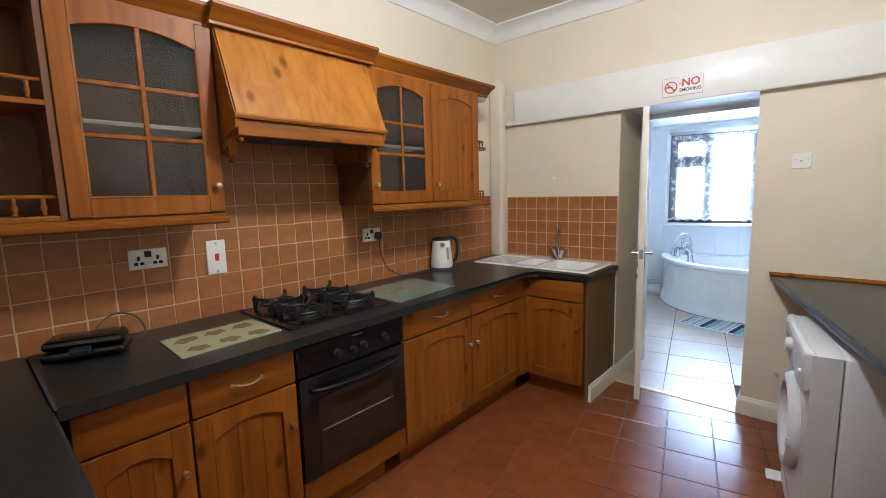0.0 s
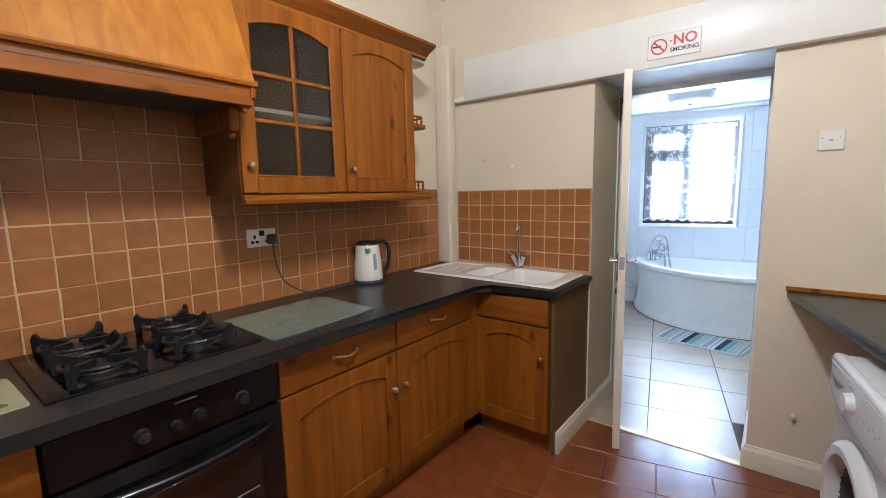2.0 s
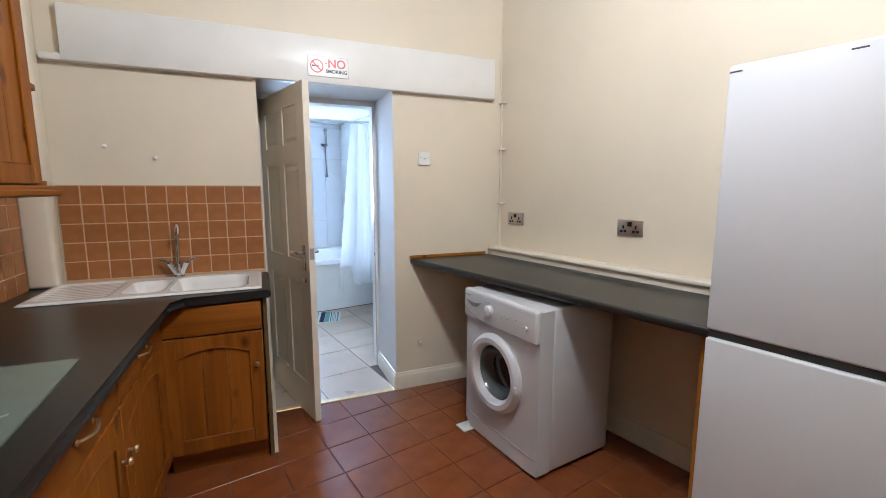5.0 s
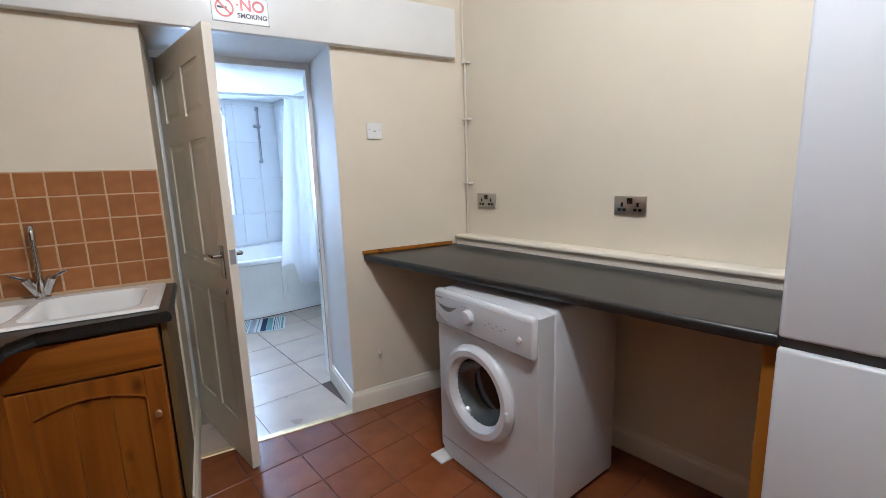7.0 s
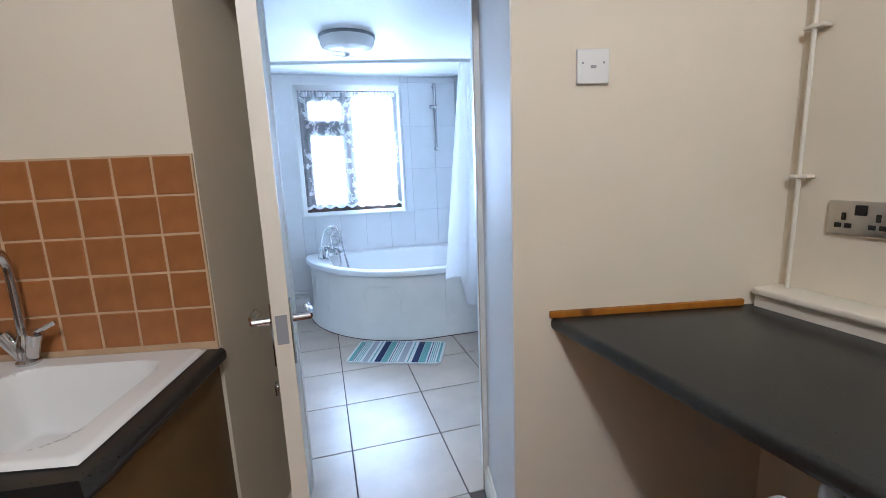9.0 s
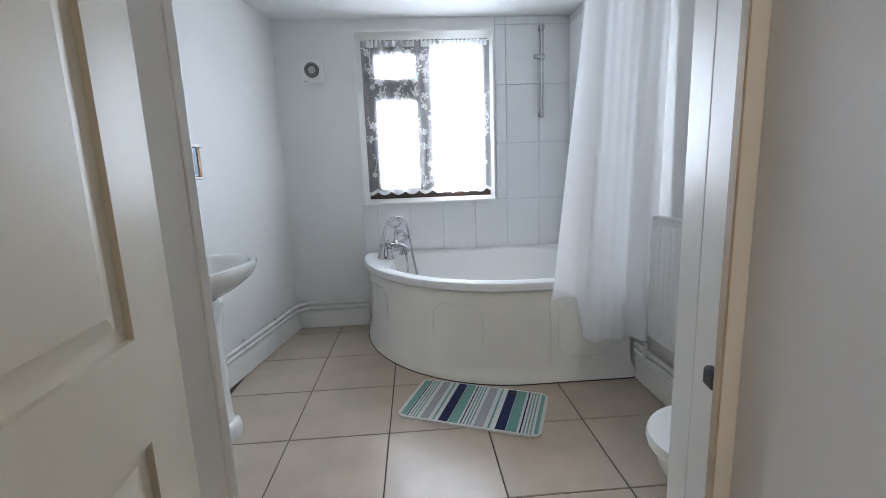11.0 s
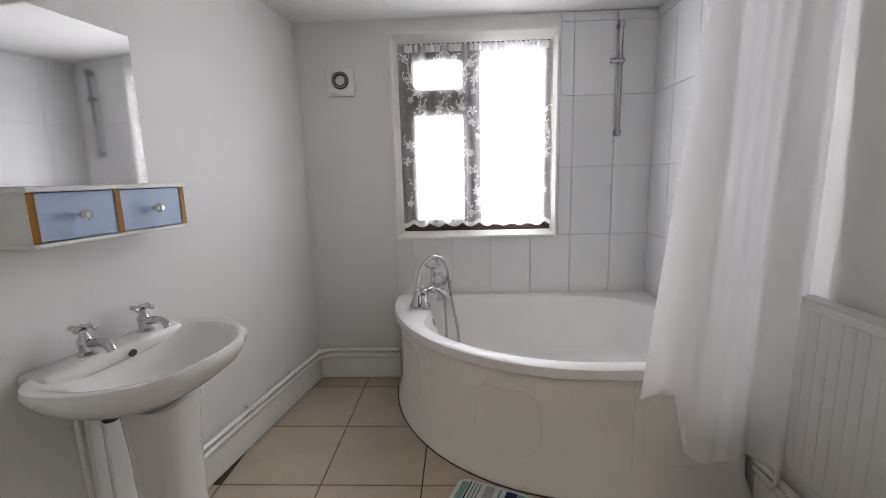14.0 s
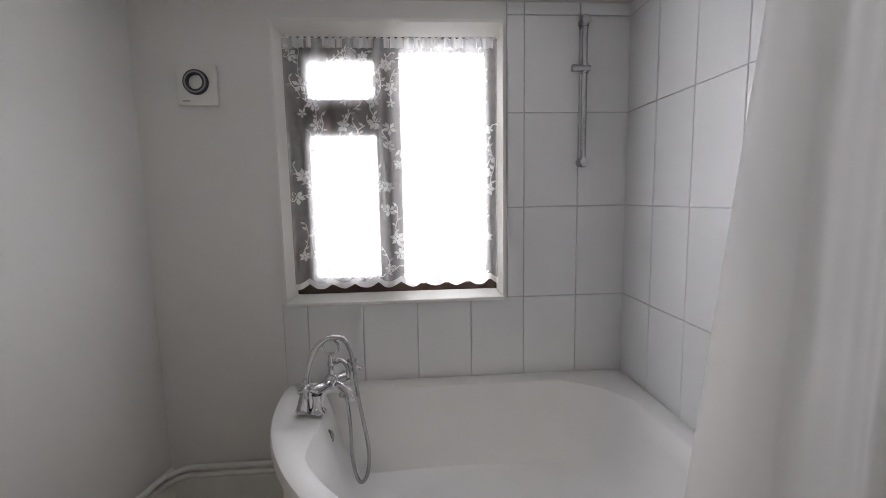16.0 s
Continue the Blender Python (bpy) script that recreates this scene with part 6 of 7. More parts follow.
# radiator
ra = thing_at("radiator", "white panel radiator below the bare wall", "radiator", bp(-0.05, -1.62, 0.33))
bm = bmesh.new()
v0, v1, z0, z1, uf = -1.885, -1.345, 0.335, 0.925, -0.088
box(bm, uf + 0.007, uf + 0.045, v0, v1, z0, z1, bevel=0.006, seg=2)
rp = add("panel", bm, M_RADI, ra, "fluted front panel", B_M)
nfl = 12
for k in range(nfl):
    a, b = v0 + 0.02 + (v1 - v0 - 0.04) * k / nfl, v0 + 0.02 + (v1 - v0 - 0.04) * (k + 1) / nfl
    add("flute", qbox(uf + 0.0045, uf + 0.016, a + 0.0001, b - 0.0001, z0 + 0.03, z1 - 0.03, bevel=0.0017, seg=2), M_RADI, rp, "", B_M)
bm = bmesh.new()
box(bm, uf + 0.008, -0.03, v0 + 0.004, v1 - 0.004, z1 + 0.0005, z1 + 0.006, bevel=0.001)
add("top_grille", bm, M_RADI, ra, "", B_M)
for v in (v0 + 0.08, v1 - 0.08):
    add("bracket", qbox(uf + 0.045, -0.0005, v - 0.015, v + 0.015, 0.45, 0.85), M_RADI, ra, "", B_M)
for v, nm in ((v0 - 0.03, "valve"), (v1 + 0.03, "valve")):
    bm = bmesh.new()
    cyl(bm, (uf + 0.03, v, 0.28), (uf + 0.03, v, 0.36), 0.012, n=12)
    cyl(bm, (uf + 0.03, v - 0.03, 0.365), (uf + 0.03, v + 0.03, 0.365), 0.010, n=12)
    cyl(bm, (uf + 0.03, v, 0.36), (uf + 0.03, v, 0.41), 0.017, 0.015, 14)
    add(nm, bm, M_PLASTIC if v < v0 else M_GREY, ra, "radiator valve", B_M)
    bm = bmesh.new()
    tube(bm, smooth_path([(uf + 0.03, v, 0.28), (uf + 0.032, v, 0.22), (uf + 0.03, v + 0.03, 0.17)], 5), 0.0075, 8)
    add("tail_pipe", bm, M_WHITE, ra, "", B_M)

# skirting and pipes round the bathroom
bprof = [(0.0, 0.006), (0.024, 0.006), (0.024, 0.13), (0.020, 0.138), (0.016, 0.141), (0.013, 0.15), (0.0, 0.153)]
kx, ky = BX, 6.883 + (BX - 0.535) * math.tan(BA)
wl = bp(-1.604, 0)
bm = bmesh.new()
sweep(bm, bprof, [(BX, BY + 0.015, 0), (kx, ky, 0), (wl.x, wl.y, 0)])
structure("baseboard_basin_side", bm, M_WHITE, True)
bm = bmesh.new()
p, q = bp(0, -1.165), bp(0, -2.85)
sweep(bm, bprof, [(p.x, p.y, 0), (q.x, q.y, 0)])
structure("baseboard_radiator_side", bm, M_WHITE, True)
for k, (z, off) in enumerate(((0.170, 0.034), (0.207, 0.034))):
    hp_ = thing_at("heating_pipe", "white painted heating pipe above the skirting", "pipe", (BX + 0.02, 5.5, z), "bathroom heating pipes")
    c = Vector((kx, ky, 0))
    d2 = BU
    pts = [(BX + off, BY + 0.25, z), (BX + off, 5.2, z), (BX + off, ky - 0.14, z), (BX + off + 0.008, ky - 0.085, z), (BX + off + 0.055, ky - 0.028, z), tuple(c + d2 * 0.15 - BV * off + Vector((0, 0, z))), tuple(c + d2 * 0.35 - BV * off + Vector((0, 0, z))), tuple(wl - BV * off + Vector((0, 0, z)))]
    bm = bmesh.new()
    tube(bm, smooth_path(pts, 6), 0.0135, 10)
    add("pipe", bm, M_WHITE, hp_)
    for y in (5.75, 6.15):
        add("clip", qbox(BX + 0.0005, BX + off + 0.012, y - 0.006, y + 0.006, z - 0.012, z + 0.012, bevel=0.003), M_PLASTIC, hp_)
    hp_ = thing_at("heating_pipe", "white painted heating pipe below the radiator", "pipe", bp(-0.03, -1.6, z), "bathroom heating pipes")
    bm = bmesh.new()
    a, b = bp(-0.032, -1.17, z), bp(-0.032, -2.6, z)
    cyl(bm, a, b, 0.0135, n=10)
    add("pipe", bm, M_WHITE, hp_)

# basin on its pedestal
bs = thing_at("pedestal_basin", "white ceramic basin with scalloped rim on pedestal", "wash basin", (-1.39, 5.13, 0))
BCX, BCY = BX, 5.088


def basin_ring(k, dx, z, scal=0.0, n=56):
    """A D-shaped ring: flat at the wall, round in front."""
    out = []
    for i in range(n):
        t = 2 * math.pi * i / n
        c, s = math.cos(t), math.sin(t)
        rx = 0.30 if c > 0 else 0.165
        x = 0.17 + rx * (abs(c) ** 0.9) * (1 if c > 0 else -1)
        y = -0.022 + 0.318 * (abs(s) ** 0.8) * (1 if s > 0 else -1)
        w = 1 + scal * math.cos(t * 18) * max(0.0, c) ** 0.5
        px, py = 0.19 + (x - 0.19) * k * w + dx, y * k * w
        out.append((BCX + max(px, 0.003), BCY + py, z))
    return out


lv = [(0.30, 0.0, 0.635, 0), (0.45, -0.01, 0.66, 0), (0.72, -0.01, 0.70, 0), (0.90, 0, 0.745, 0.004), (0.985, 0, 0.785, 0.018), (1.0, 0, 0.805, 0.022), (0.985, 0, 0.817, 0.016), (0.95, 0, 0.820, 0.004), (0.88, 0.006, 0.814, 0), (0.76, 0.035, 0.790, 0), (0.62, 0.045, 0.745, 0), (0.42, 0.05, 0.71, 0), (0.1, 0.05, 0.70, 0)]
bm = bmesh.new()
rings = [[bm.verts.new(p) for p in basin_ring(*l)] for l in lv]
for a, b in zip(rings, rings[1:]):
    for k in range(56):
        bm.faces.new((a[k], a[(k + 1) % 56], b[(k + 1) % 56], b[k]))
bm.faces.new(rings[-1])
bm.faces.new(rings[0][::-1])
bsn = add("bowl", bm, M_CERAMIC, bs)
bm = bmesh.new()
box(bm, BX + 0.004, BX + 0.115, BCY - 0.262, BCY + 0.228, 0.77, 0.825, bevel=0.018, seg=3)
add("tap_deck", bm, M_CERAMIC, bs)
bm = bmesh.new()
cyl(bm, (BX + 0.118, BCY, 0.792), (BX + 0.126, BCY, 0.789), 0.013, n=16)
add("overflow_hole", bm, M_RUBBER, bs, "dark overflow hole")
bm = bmesh.new()


def ped_ring(hw, hd, z, n=36):
    out = []
    for i in range(n):
        t = 2 * math.pi * i / n
        c, s = math.cos(t), math.sin(t)
        out.append((BX + 0.205 + hd * abs(c) ** 0.6 * (1 if c > 0 else -1), BCY + hw * abs(s) ** 0.6 * (1 if s > 0 else -1), z))
    return out


pl = [(0.105, 0.105, 0.64), (0.098, 0.10, 0.60), (0.088, 0.092, 0.45), (0.085, 0.09, 0.25), (0.092, 0.095, 0.10), (0.10, 0.10, 0.075), (0.112, 0.112, 0.066), (0.118, 0.118, 0.05), (0.122, 0.122, 0.035), (0.122, 0.122, 0.0)]
rings = [[bm.verts.new(p) for p in ped_ring(*l)] for l in pl]
for a, b in zip(rings, rings[1:]):
    for k in range(36):
        bm.faces.new((a[k], a[(k + 1) % 36], b[(k + 1) % 36], b[k]))
bm.faces.new(rings[0][::-1])
bm.faces.new(rings[-1])
add("pedestal", bm, M_CERAMIC, bs)
for y in (BCY - 0.10, BCY + 0.11):
    tp_ = thing_at("pillar_tap", "chrome pillar tap with a cross head", "tap", (BX + 0.065, y, 0.825), "basin taps")
    c = (BX + 0.065, y, 0.824)
    bm = bmesh.new()
    lathe(bm, [(0.028, 0), (0.028, 0.006), (0.019, 0.013), (0.021, 0.035), (0.022, 0.048), (0.016, 0.06), (0.011, 0.075), (0.014, 0.085)], c, 18)
    tube(bm, smooth_path([(c[0], y, c[2] + 0.035), (c[0] + 0.05, y, c[2] + 0.045), (c[0] + 0.085, y, c[2] + 0.038), (c[0] + 0.098, y, c[2] + 0.018)], 6), 0.0135, 12)
    add("body", bm, M_CHROME, tp_)
    bm = bmesh.new()
    for k in range(4):
        d = Vector((math.cos(radians(90 * k + 20)), math.sin(radians(90 * k + 20)), 0)) * 0.033
        cyl(bm, Vector((c[0], y, c[2] + 0.088)), Vector((c[0], y, c[2] + 0.088)) + d, 0.006, 0.0075, 8)
        ball(bm, Vector((c[0], y, c[2] + 0.088)) + d, 0.0095, n=10)
    ball(bm, (c[0], y, c[2] + 0.092), 0.012, sz=0.7, n=12)
    add("cross_head", bm, M_CHROME, tp_)
wp = thing_at("waste_pipe", "white waste and feed pipes behind the pedestal", "pipe", (BX + 0.08, 5.05, 0.3))
bm = bmesh.new()
cyl(bm, (BX + 0.10, BCY - 0.09, 0.665), (BX + 0.10, BCY - 0.09, 0.60), 0.022, n=14)
add("trap", bm, M_RUBBER, wp, "dark trap end")
for y, z in ((BCY - 0.14, 0.15), (BCY - 0.115, 0.15), (BCY - 0.06, 0.183)):
    bm = bmesh.new()
    cyl(bm, (BX + 0.03, y, z), (BX + 0.03, y, 0.69), 0.0075, n=8)
    add("feed_pipe", bm, M_WHITE, wp)

# mirror and drawer shelf
mr_ = thing_at("wall_mirror", "frameless rectangular mirror above the basin", "mirror", (BX, 5.09, 1.343))
add("backing", qbox(BX + 0.001, BX + 0.014, 4.845, 5.345, 1.343, 1.862), M_WHITE, mr_)
add("glass", qbox(BX + 0.0145, BX + 0.0185, 4.849, 5.341, 1.345, 1.859, bevel=0.0015), M_MIRROR, mr_, "silvered mirror glass")
ds = thing_at("drawer_shelf", "white wall shelf with two pale blue drawers", "drawer shelf", (BX + 0.08, 5.100, 1.1890))
xf_ = -1.455
add("top", qbox(BX + 0.001, xf_ + 0.012, 4.838, 5.368, 1.3310, 1.3450, bevel=0.002), M_WHITE, ds)
add("bottom", qbox(BX + 0.001, xf_ + 0.004, 4.842, 5.364, 1.1820, 1.1940, bevel=0.002), M_WHITE, ds)
for a, b in ((4.844, 4.862), (5.088, 5.106), (5.344, 5.362)):
    pp = add("upright", qbox(BX + 0.001, xf_ - 0.001, a, b, 1.1945, 1.3305), M_WHITE, ds)
    add("edge", qbox(xf_ - 0.001, xf_ + 0.0008, a, b, 1.1945, 1.3305), M_PINEL, pp, "bare wood edge")
for a, b in ((4.864, 5.086), (5.108, 5.342)):
    d = add("drawer", qbox(BX + 0.01, xf_ - 0.003, a, b, 1.1970, 1.3285, bevel=0.002), M_BLUE, ds, "pale blue drawer")
    bm = bmesh.new()
    lathe(bm, [(0.006, 0), (0.006, 0.012), (0.014, 0.020), (0.016, 0.028), (0.010, 0.036), (0, 0.037)], n=16, m=Matrix.Translation((xf_ - 0.003, (a + b) / 2, 1.2620)) @ pose(0, 0, 0, 0, 90, 0))
    add("knob", bm, M_CHROME, d, "round chrome knob")

# ceiling lamp of the bathroom
bl = thing_at("bathroom_ceiling_light", "flush white glass ceiling light with dark rim", "ceiling light", (-0.40, 5.50, BH))
bm = bmesh.new()
lathe(bm, [(0.19, 0), (0.195, -0.012), (0.185, -0.02)], (-0.40, 5.50, BH), 36)
add("rim", bm, M_GREY, bl, "dark rim")
bm = bmesh.new()
lathe(bm, [(0.186, -0.016), (0.183, -0.05), (0.165, -0.085), (0.11, -0.105), (0, -0.112)], (-0.40, 5.50, BH), 36)
add("bowl", bm, M_CERAMIC, bl, "white glass bowl")
bm = bmesh.new()
lathe(bm, [(0.02, -0.105), (0.012, -0.125), (0, -0.13)], (-0.40, 5.50, BH), 12)
add("finial", bm, M_PLASTIC, bl)

# toilet
tl_ = thing_at("toilet", "white toilet with the lid shut", "toilet", (0.62, 4.63, 0))
TLM = Matrix.Translation((0.91, 4.60, 0)) @ pose(0, 0, 0, 0, 0, 9.4)


def oval(hw, x0, x1, z, n=32):
    out = []
    for i in range(n):
        t = 2 * math.pi * i / n
        out.append(((x0 + x1) / 2 + (x1 - x0) / 2 * math.cos(t), hw * math.sin(t), z))
    return out


def loft(bm, rs):
    rings = [[bm.verts.new(p) for p in r] for r in rs]
    n = len(rings[0])
    for a, b in zip(rings, rings[1:]):
        for k in range(n):
            bm.faces.new((a[k], a[(k + 1) % n], b[(k + 1) % n], b[k]))
    bm.faces.new(rings[0][::-1])
    bm.faces.new(rings[-1])


bm = bmesh.new()
loft(bm, [oval(0.11, -0.47, -0.12, 0), oval(0.11, -0.47, -0.12, 0.1), oval(0.12, -0.48, -0.10, 0.2), oval(0.17, -0.56, -0.08, 0.35), oval(0.175, -0.57, -0.08, 0.39)])
add("pan", bm, M_CERAMIC, tl_, "", TLM)
bm = bmesh.new()
loft(bm, [oval(0.182, -0.58, -0.16, 0.393), oval(0.185, -0.583, -0.16, 0.405), oval(0.18, -0.58, -0.16, 0.425), oval(0.15, -0.54, -0.18, 0.434)])
add("lid", bm, M_PLASTIC, tl_, "closed white lid", TLM)
add("cistern", qbox(-0.155, 0.0, -0.2, 0.2, 0.40, 0.80, bevel=0.02, seg=3), M_CERAMIC, tl_, "", TLM)

# bath mat
M_MATW = mat("white_cotton_pile", (0.74, 0.74, 0.72), 0.95, vary=0.1, scale=90, bump=0.8, bscale=260)
M_MATT = mat("teal_cotton_pile", (0.20, 0.40, 0.38), 0.95, vary=0.12, scale=90, bump=0.8, bscale=260)
M_MATN = mat("navy_cotton_pile", (0.018, 0.028, 0.10), 0.95, vary=0.15, scale=90, bump=0.8, bscale=260)
M_MATG = mat("grey_cotton_pile", (0.42, 0.42, 0.45), 0.95, vary=0.1, scale=90, bump=0.8, bscale=260)
mt_ = thing_at("bath_mat", "striped bath mat in teal navy grey and white", "bath mat", (-0.185, 5.415, 0))
MM = Matrix.Translation((-0.185, 5.412, 0)) @ pose(0, 0, 0, 0, 0, -13.0)
ML, MW = 0.70, 0.395
bm = bmesh.new()
box(bm, -ML / 2, ML / 2, -MW / 2, MW / 2, 0.001, 0.010)
ve = [e for e in bm.edges if abs(e.verts[0].co.z - e.verts[1].co.z) > 0.005]
bmesh.ops.bevel(bm, geom=ve, offset=0.045, segments=6, affect="EDGES", profile=0.5)
add("base", bm, M_MATW, mt_, "", MM)
stripes = [(0.018, 0.048, "T"), (0.052, 0.058, "N"), (0.068, 0.075, "T"), (0.083, 0.090, "T"), (0.098, 0.105, "T"), (0.125, 0.165, "G"), (0.185, 0.195, "T"), (0.215, 0.262, "N"), (0.265, 0.312, "T"), (0.322, 0.328, "N"), (0.338, 0.345, "T"), (0.353, 0.360, "T"), (0.368, 0.375, "T"), (0.39, 0.435, "G"), (0.455, 0.465, "T"), (0.49, 0.537, "N"), (0.54, 0.588, "T"), (0.60, 0.607, "N"), (0.617, 0.624, "T"), (0.632, 0.639, "T"), (0.647, 0.654, "T"), (0.666, 0.684, "T")]
for a, b, k in stripes:
    ins = 0.012
    dist = min(a, ML - b)
    if dist < 0.045:
        ins = 0.012 + 0.045 - math.sqrt(max(0.0, 0.045 ** 2 - (0.045 - dist) ** 2))
    bm = bmesh.new()
    box(bm, -ML / 2 + a, -ML / 2 + b, -MW / 2 + ins, MW / 2 - ins, 0.0095, 0.0118, bevel=0.0008)
    add("stripe", bm, {"T": M_MATT, "N": M_MATN, "G": M_MATG}[k], mt_, {"T": "teal stripe", "N": "navy stripe", "G": "pale grey stripe"}[k], MM)
bm = bmesh.new()
lathe(bm, [(0.017, 0), (0.016, 0.004), (0.011, 0.005), (0.010, 0.003), (0, 0.003)], n=20, m=MM @ Matrix.Translation((0.17, 0.15, 0.0118)))
add("badge", bm, M_RUBBER, mt_, "small dark round badge")


# ---- pieces of walls and floors ----
def tile_mesh(name, w, h, t, material, bevel=0.003):
    """A slab centred at the origin: w by h, standing t proud along z."""
    bm = bmesh.new()
    b = bevel
    lo = [bm.verts.new(p) for p in ((-w / 2, -h / 2, 0), (w / 2, -h / 2, 0), (w / 2, h / 2, 0), (-w / 2, h / 2, 0))]
    mi = [bm.verts.new((v.co.x, v.co.y, t - b)) for v in lo]
    hi = [bm.verts.new((v.co.x - math.copysign(b, v.co.x), v.co.y - math.copysign(b, v.co.y), t)) for v in lo]
    for A, B in ((lo, mi), (mi, hi)):
        for k in range(4):
            bm.faces.new((A[k], A[(k + 1) % 4], B[(k + 1) % 4], B[k]))
    bm.faces.new(hi)
    bmesh.ops.recalc_face_normals(bm, faces=bm.faces)
    me = bpy.data.meshes.new(name)
    bm.to_mesh(me)
    bm.free()
    me.materials.append(material)
    return me


def lay(me, parent, m, name="tile"):
    ob = new(name, me)
    ob.parent = parent
    ob.matrix_basis = m
    return ob


rng = random.Random(11)
# terracotta tiles on the oven wall and the end wall
P, PR = 0.1055, 0.110
TW = [tile_mesh("terracotta_tile", P - 0.0032 - 0.0009 * k, PR - 0.003 - 0.0007 * (2 - k), 0.0075, M_TERRA, 0.0025) for k in range(3)]
bm = bmesh.new()
box(bm, XW + 0.0004, XW + 0.0085, -0.32, 3.334, WT - 0.01, 1.425)
box(bm, XW + 0.0006, XW + 0.0083, A0, A1, 1.425, 1.70)
BEFORE.add(structure("trim_grout_oven_wall", bm, M_GROUT))
face_o = Matrix(((0, 0, 1, 0), (1, 0, 0, 0), (0, 1, 0, 0), (0, 0, 0, 1)))
for i in range(36):
    for j in range(8):
        a, z = 3.284 - P * i, 0.887 + PR * (j + 0.5)
        if j > 4 and not (A0 + 0.03 < a < A1 - 0.03):
            continue
        if a < -0.3:
            continue
        m = Matrix.Translation((XW + 0.003, a + rng.uniform(-0.0013, 0.0013), z + rng.uniform(-0.0013, 0.0013))) @ face_o @ pose(0, 0, 0, rng.uniform(-0.9, 0.9), rng.uniform(-0.9, 0.9), rng.uniform(-0.7, 0.7))
        lay(rng.choice(TW), wall_oven, m)
PE, PZ = 0.0955, 0.0988
TE = [tile_mesh("terracotta_tile", PE - 0.0045 - 0.001 * k, PZ - 0.0045, 0.0075, M_TERRA, 0.0025) for k in range(2)]
bm = bmesh.new()
box(bm, -1.609, RX0 - 0.002, YE - 0.0085, YE - 0.0004, WT + 0.0, 1.421)
BEFORE.add(structure("trim_grout_end_wall", bm, M_GROUT))
face_e = Matrix(((1, 0, 0, 0), (0, 0, -1, 0), (0, 1, 0, 0), (0, 0, 0, 1)))
for i in range(10):
    for j in range(5):
        m = Matrix.Translation((RX0 - 0.004 - PE * (i + 0.5) + rng.uniform(-0.001, 0.001), YE - 0.003, 1.419 - PZ * (j + 0.5))) @ face_e @ pose(0, 0, 0, rng.uniform(-0.6, 0.6), rng.uniform(-0.6, 0.6), rng.uniform(-0.5, 0.5))
        lay(rng.choice(TE), wall_end, m)

# vinyl tiles of the kitchen floor, laid with the skew wall
KT = 0.2455
TK = tile_mesh("vinyl_tile", KT - 0.004, KT - 0.004, 0.005, M_VINYL, 0.0016)
ang = radians(11.9)
kn = Vector((-0.200, 3.177, 0))
ku, kv = Vector((math.cos(ang), math.sin(ang), 0)), Vector((-math.sin(ang), math.cos(ang), 0))
for i in range(-12, 14):
    for j in range(-18, 6):
        c = kn + ku * KT * (i + 0.5) + kv * KT * (j + 0.5)
        if not (XW - 0.1 < c.x < 2.2 and YB - 0.1 < c.y < 3.405):
            continue
        if c.y > 3.265:
            continue
        lay(TK, floor_k, Matrix.Translation((c.x, c.y, -0.005)) @ Matrix.Rotation(ang, 4, "Z"))
# cut pieces along the threshold
bm = bmesh.new()
for i in range(-12, 14):
    for j in range(-18, 6):
        c = kn + ku * KT * (i + 0.5) + kv * KT * (j + 0.5)
        if c.y <= 3.265 or c.y > 3.69 or not XW < c.x < 1.2:
            continue
        h = (KT - 0.003) / 2
        pts = [c + ku * s * h + kv * t * h for s, t in ((-1, -1), (1, -1), (1, 1), (-1, 1))]
        cut = []
        for p, q in zip(pts, pts[1:] + pts[:1]):
            if p.y <= 3.42:
                cut.append((p.x, p.y))
            if (p.y - 3.42) * (q.y - 3.42) < 0:
                t = (3.42 - p.y) / (q.y - p.y)
                cut.append((p.x + (q.x - p.x) * t, 3.42))
        if len(cut) > 2:
            prism(bm, cut, -0.005, 0.0)
ob = new("cut_tile", done("cut_tile", bm, M_VINYL))
ob.parent = floor_k
tagged(ob, kind="stuff")

# beige tiles of the bathroom floor
BT = 0.455
TB = tile_mesh("floor_tile", BT - 0.006, BT - 0.006, 0.006, M_BTILE, 0.0015)
bn = Vector((-0.646, 5.612, 0))
for i in range(-4, 5):
    for j in range(-6, 4):
        c = bn + BU * BT * (i + 0.5) + BV * BT * (j + 0.5)
        inside = (BX - 0.2 < c.x < 1.1 and BY - 0.22 < c.y < 7.0) or (RX0 - 0.15 < c.x < RX1 + 0.15 and 3.7 < c.y < BY)
        if inside:
            lay(TB, floor_b, Matrix.Translation((c.x, c.y, -0.006)) @ Matrix.Rotation(BA, 4, "Z"))
bm = bmesh.new()
for i in range(-4, 5):
    for j in range(-6, 4):
        c = bn + BU * BT * (i + 0.5) + BV * BT * (j + 0.5)
        if c.y > 3.7 or c.y < 3.1 or not RX0 - 0.3 < c.x < RX1 + 0.3:
            continue
        h = (BT - 0.005) / 2
        pts = [c + BU * s * h + BV * t * h for s, t in ((-1, -1), (1, -1), (1, 1), (-1, 1))]
        cut = []
        for p, q in zip(pts, pts[1:] + pts[:1]):
            if p.y >= 3.44:
                cut.append((p.x, p.y))
            if (p.y - 3.44) * (q.y - 3.44) < 0:
                t = (3.44 - p.y) / (q.y - p.y)
                cut.append((p.x + (q.x - p.x) * t, 3.44))
        if len(cut) > 2:
            prism(bm, cut, -0.006, 0.0)
ob = new("cut_tile", done("cut_tile", bm, M_BTILE))
ob.parent = floor_b
tagged(ob, kind="stuff")

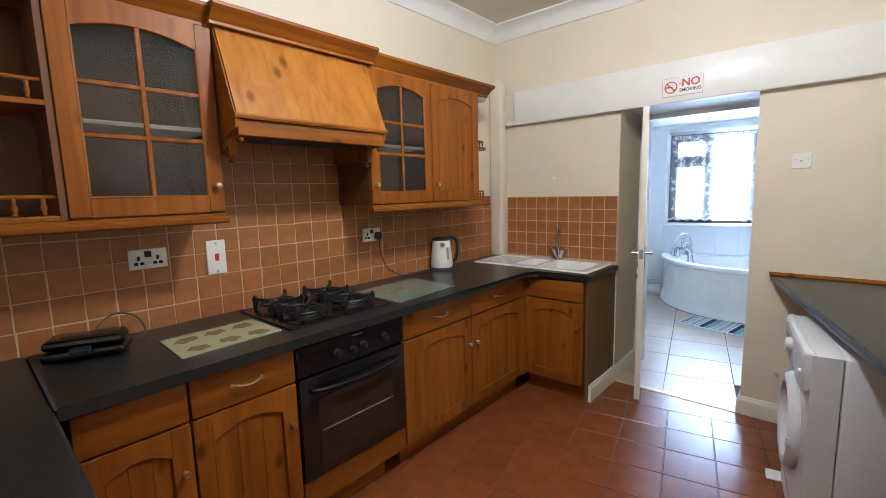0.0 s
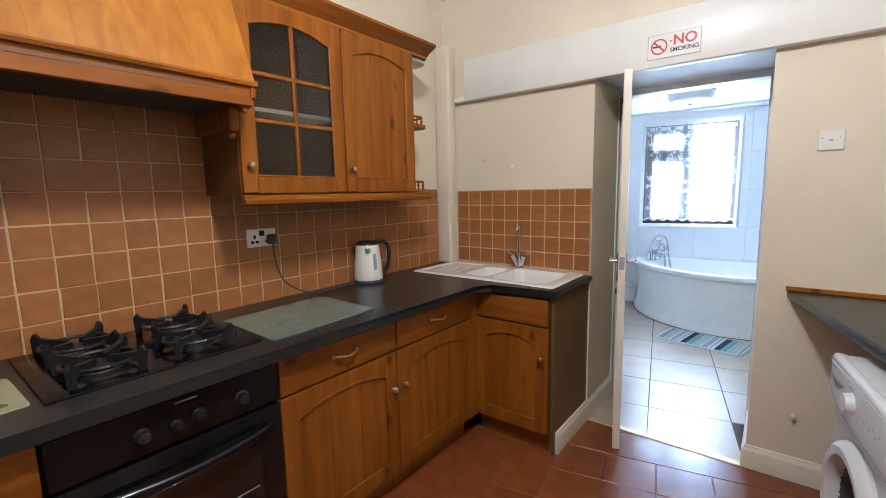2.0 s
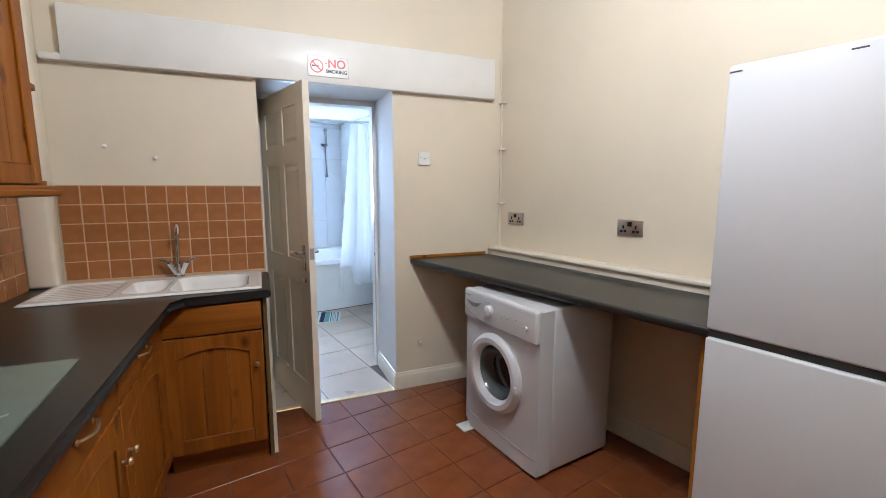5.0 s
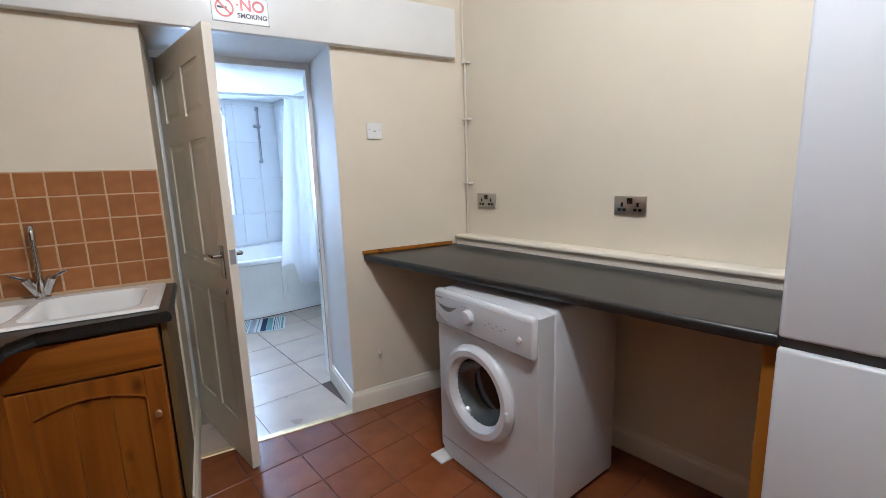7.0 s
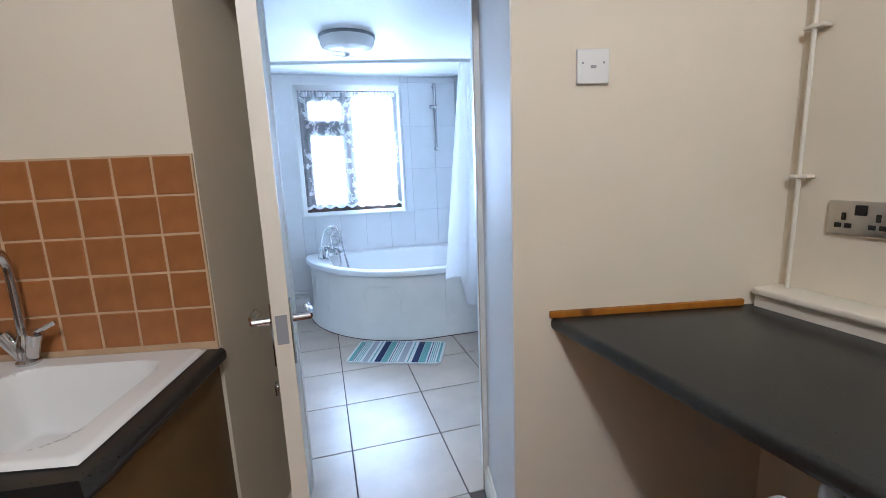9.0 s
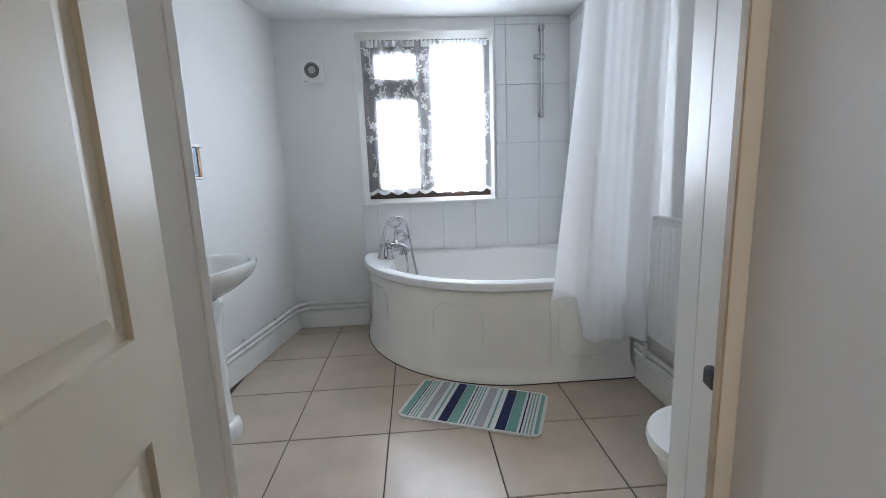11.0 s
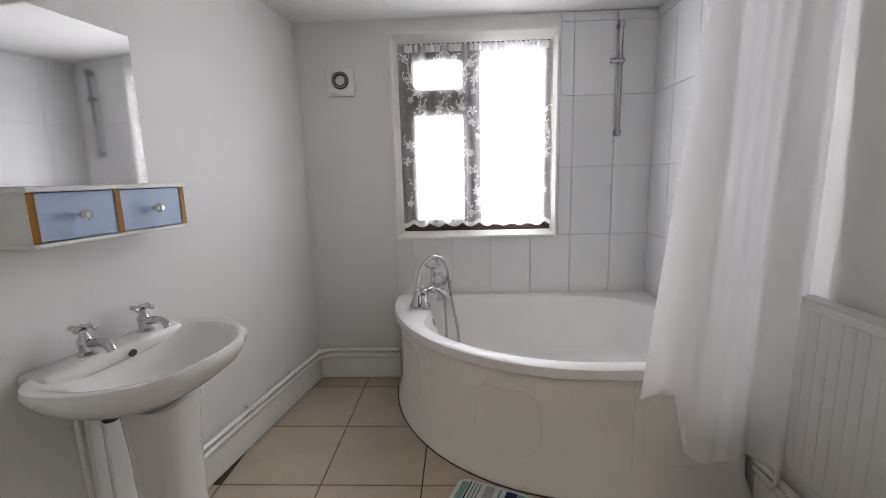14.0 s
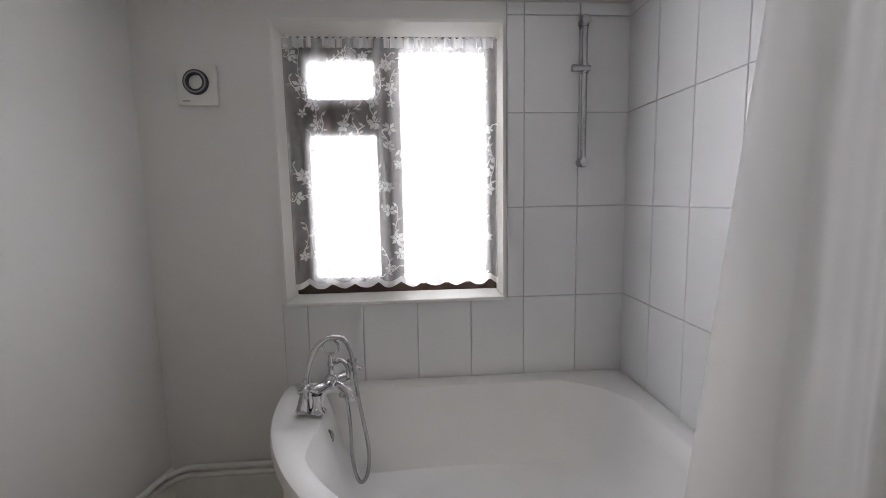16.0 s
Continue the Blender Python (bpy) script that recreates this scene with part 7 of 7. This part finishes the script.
# white tiles round the bath
wall_w = bpy.data.objects["wall_window_side"]
wall_r = bpy.data.objects["wall_radiator_side"]
bm = bmesh.new()
u_box(bm, W1 + e, -0.0005, -0.003, -0.0004, 0.55, BH - 0.002)
u_box(bm, W0 - e, W1 + e, -0.003, -0.0004, 0.55, WZ0 - e)
u_box(bm, -0.003, -0.0004, -1.16, -0.003, 0.55, BH - 0.002)
structure("trim_grout_bath", bm, M_WGROUT)
face_w = B_M.to_3x3().to_4x4() @ Matrix(((1, 0, 0, 0), (0, 0, -1, 0), (0, 1, 0, 0), (0, 0, 0, 1)))
face_r = B_M.to_3x3().to_4x4() @ Matrix(((0, 0, -1, 0), (-1, 0, 0, 0), (0, 1, 0, 0), (0, 0, 0, 1)))
cache = {}


def cut_tile(w, h):
    key = (round(w, 4), round(h, 4))
    if key not in cache:
        cache[key] = tile_mesh("white_tile", w, h, 0.007, M_WTILE, 0.002)
    return cache[key]


rows_z = [(0.553, 0.957), (0.957, 1.378), (1.378, 1.800), (1.800, 2.218), (2.218, BH - 0.001)]
edges = [-0.003] + [-0.237 - 0.2515 * k for k in range(0, 6)] + [W0 - e]
for z0, z1 in rows_z:
    for a, b in zip(edges[1:], edges):
        if z0 > 0.9:
            a = max(a, W1 + e)
        if b - a < 0.02:
            continue
        lay(cut_tile(b - a - 0.003, z1 - z0 - 0.003), wall_w, Matrix.Translation(bp((a + b) / 2, -0.002, (z0 + z1) / 2)) @ face_w)
    for k in range(5):
        a, b = -0.009 - 0.24 * k, -0.009 - 0.24 * (k + 1)
        b = max(b, -1.16)
        lay(cut_tile(a - b - 0.003, z1 - z0 - 0.003), wall_r, Matrix.Translation(bp(-0.002, (a + b) / 2, (z0 + z1) / 2)) @ face_r)

# the bathroom stands slightly askew to the kitchen
ASKEW = pose(0.0891, -0.0129, 0, 0, 0, 1.696)
for ob in BATHROOM + [o for o in scene.objects if o.parent is None and o not in BEFORE]:
    ob.matrix_world = ASKEW @ ob.matrix_world
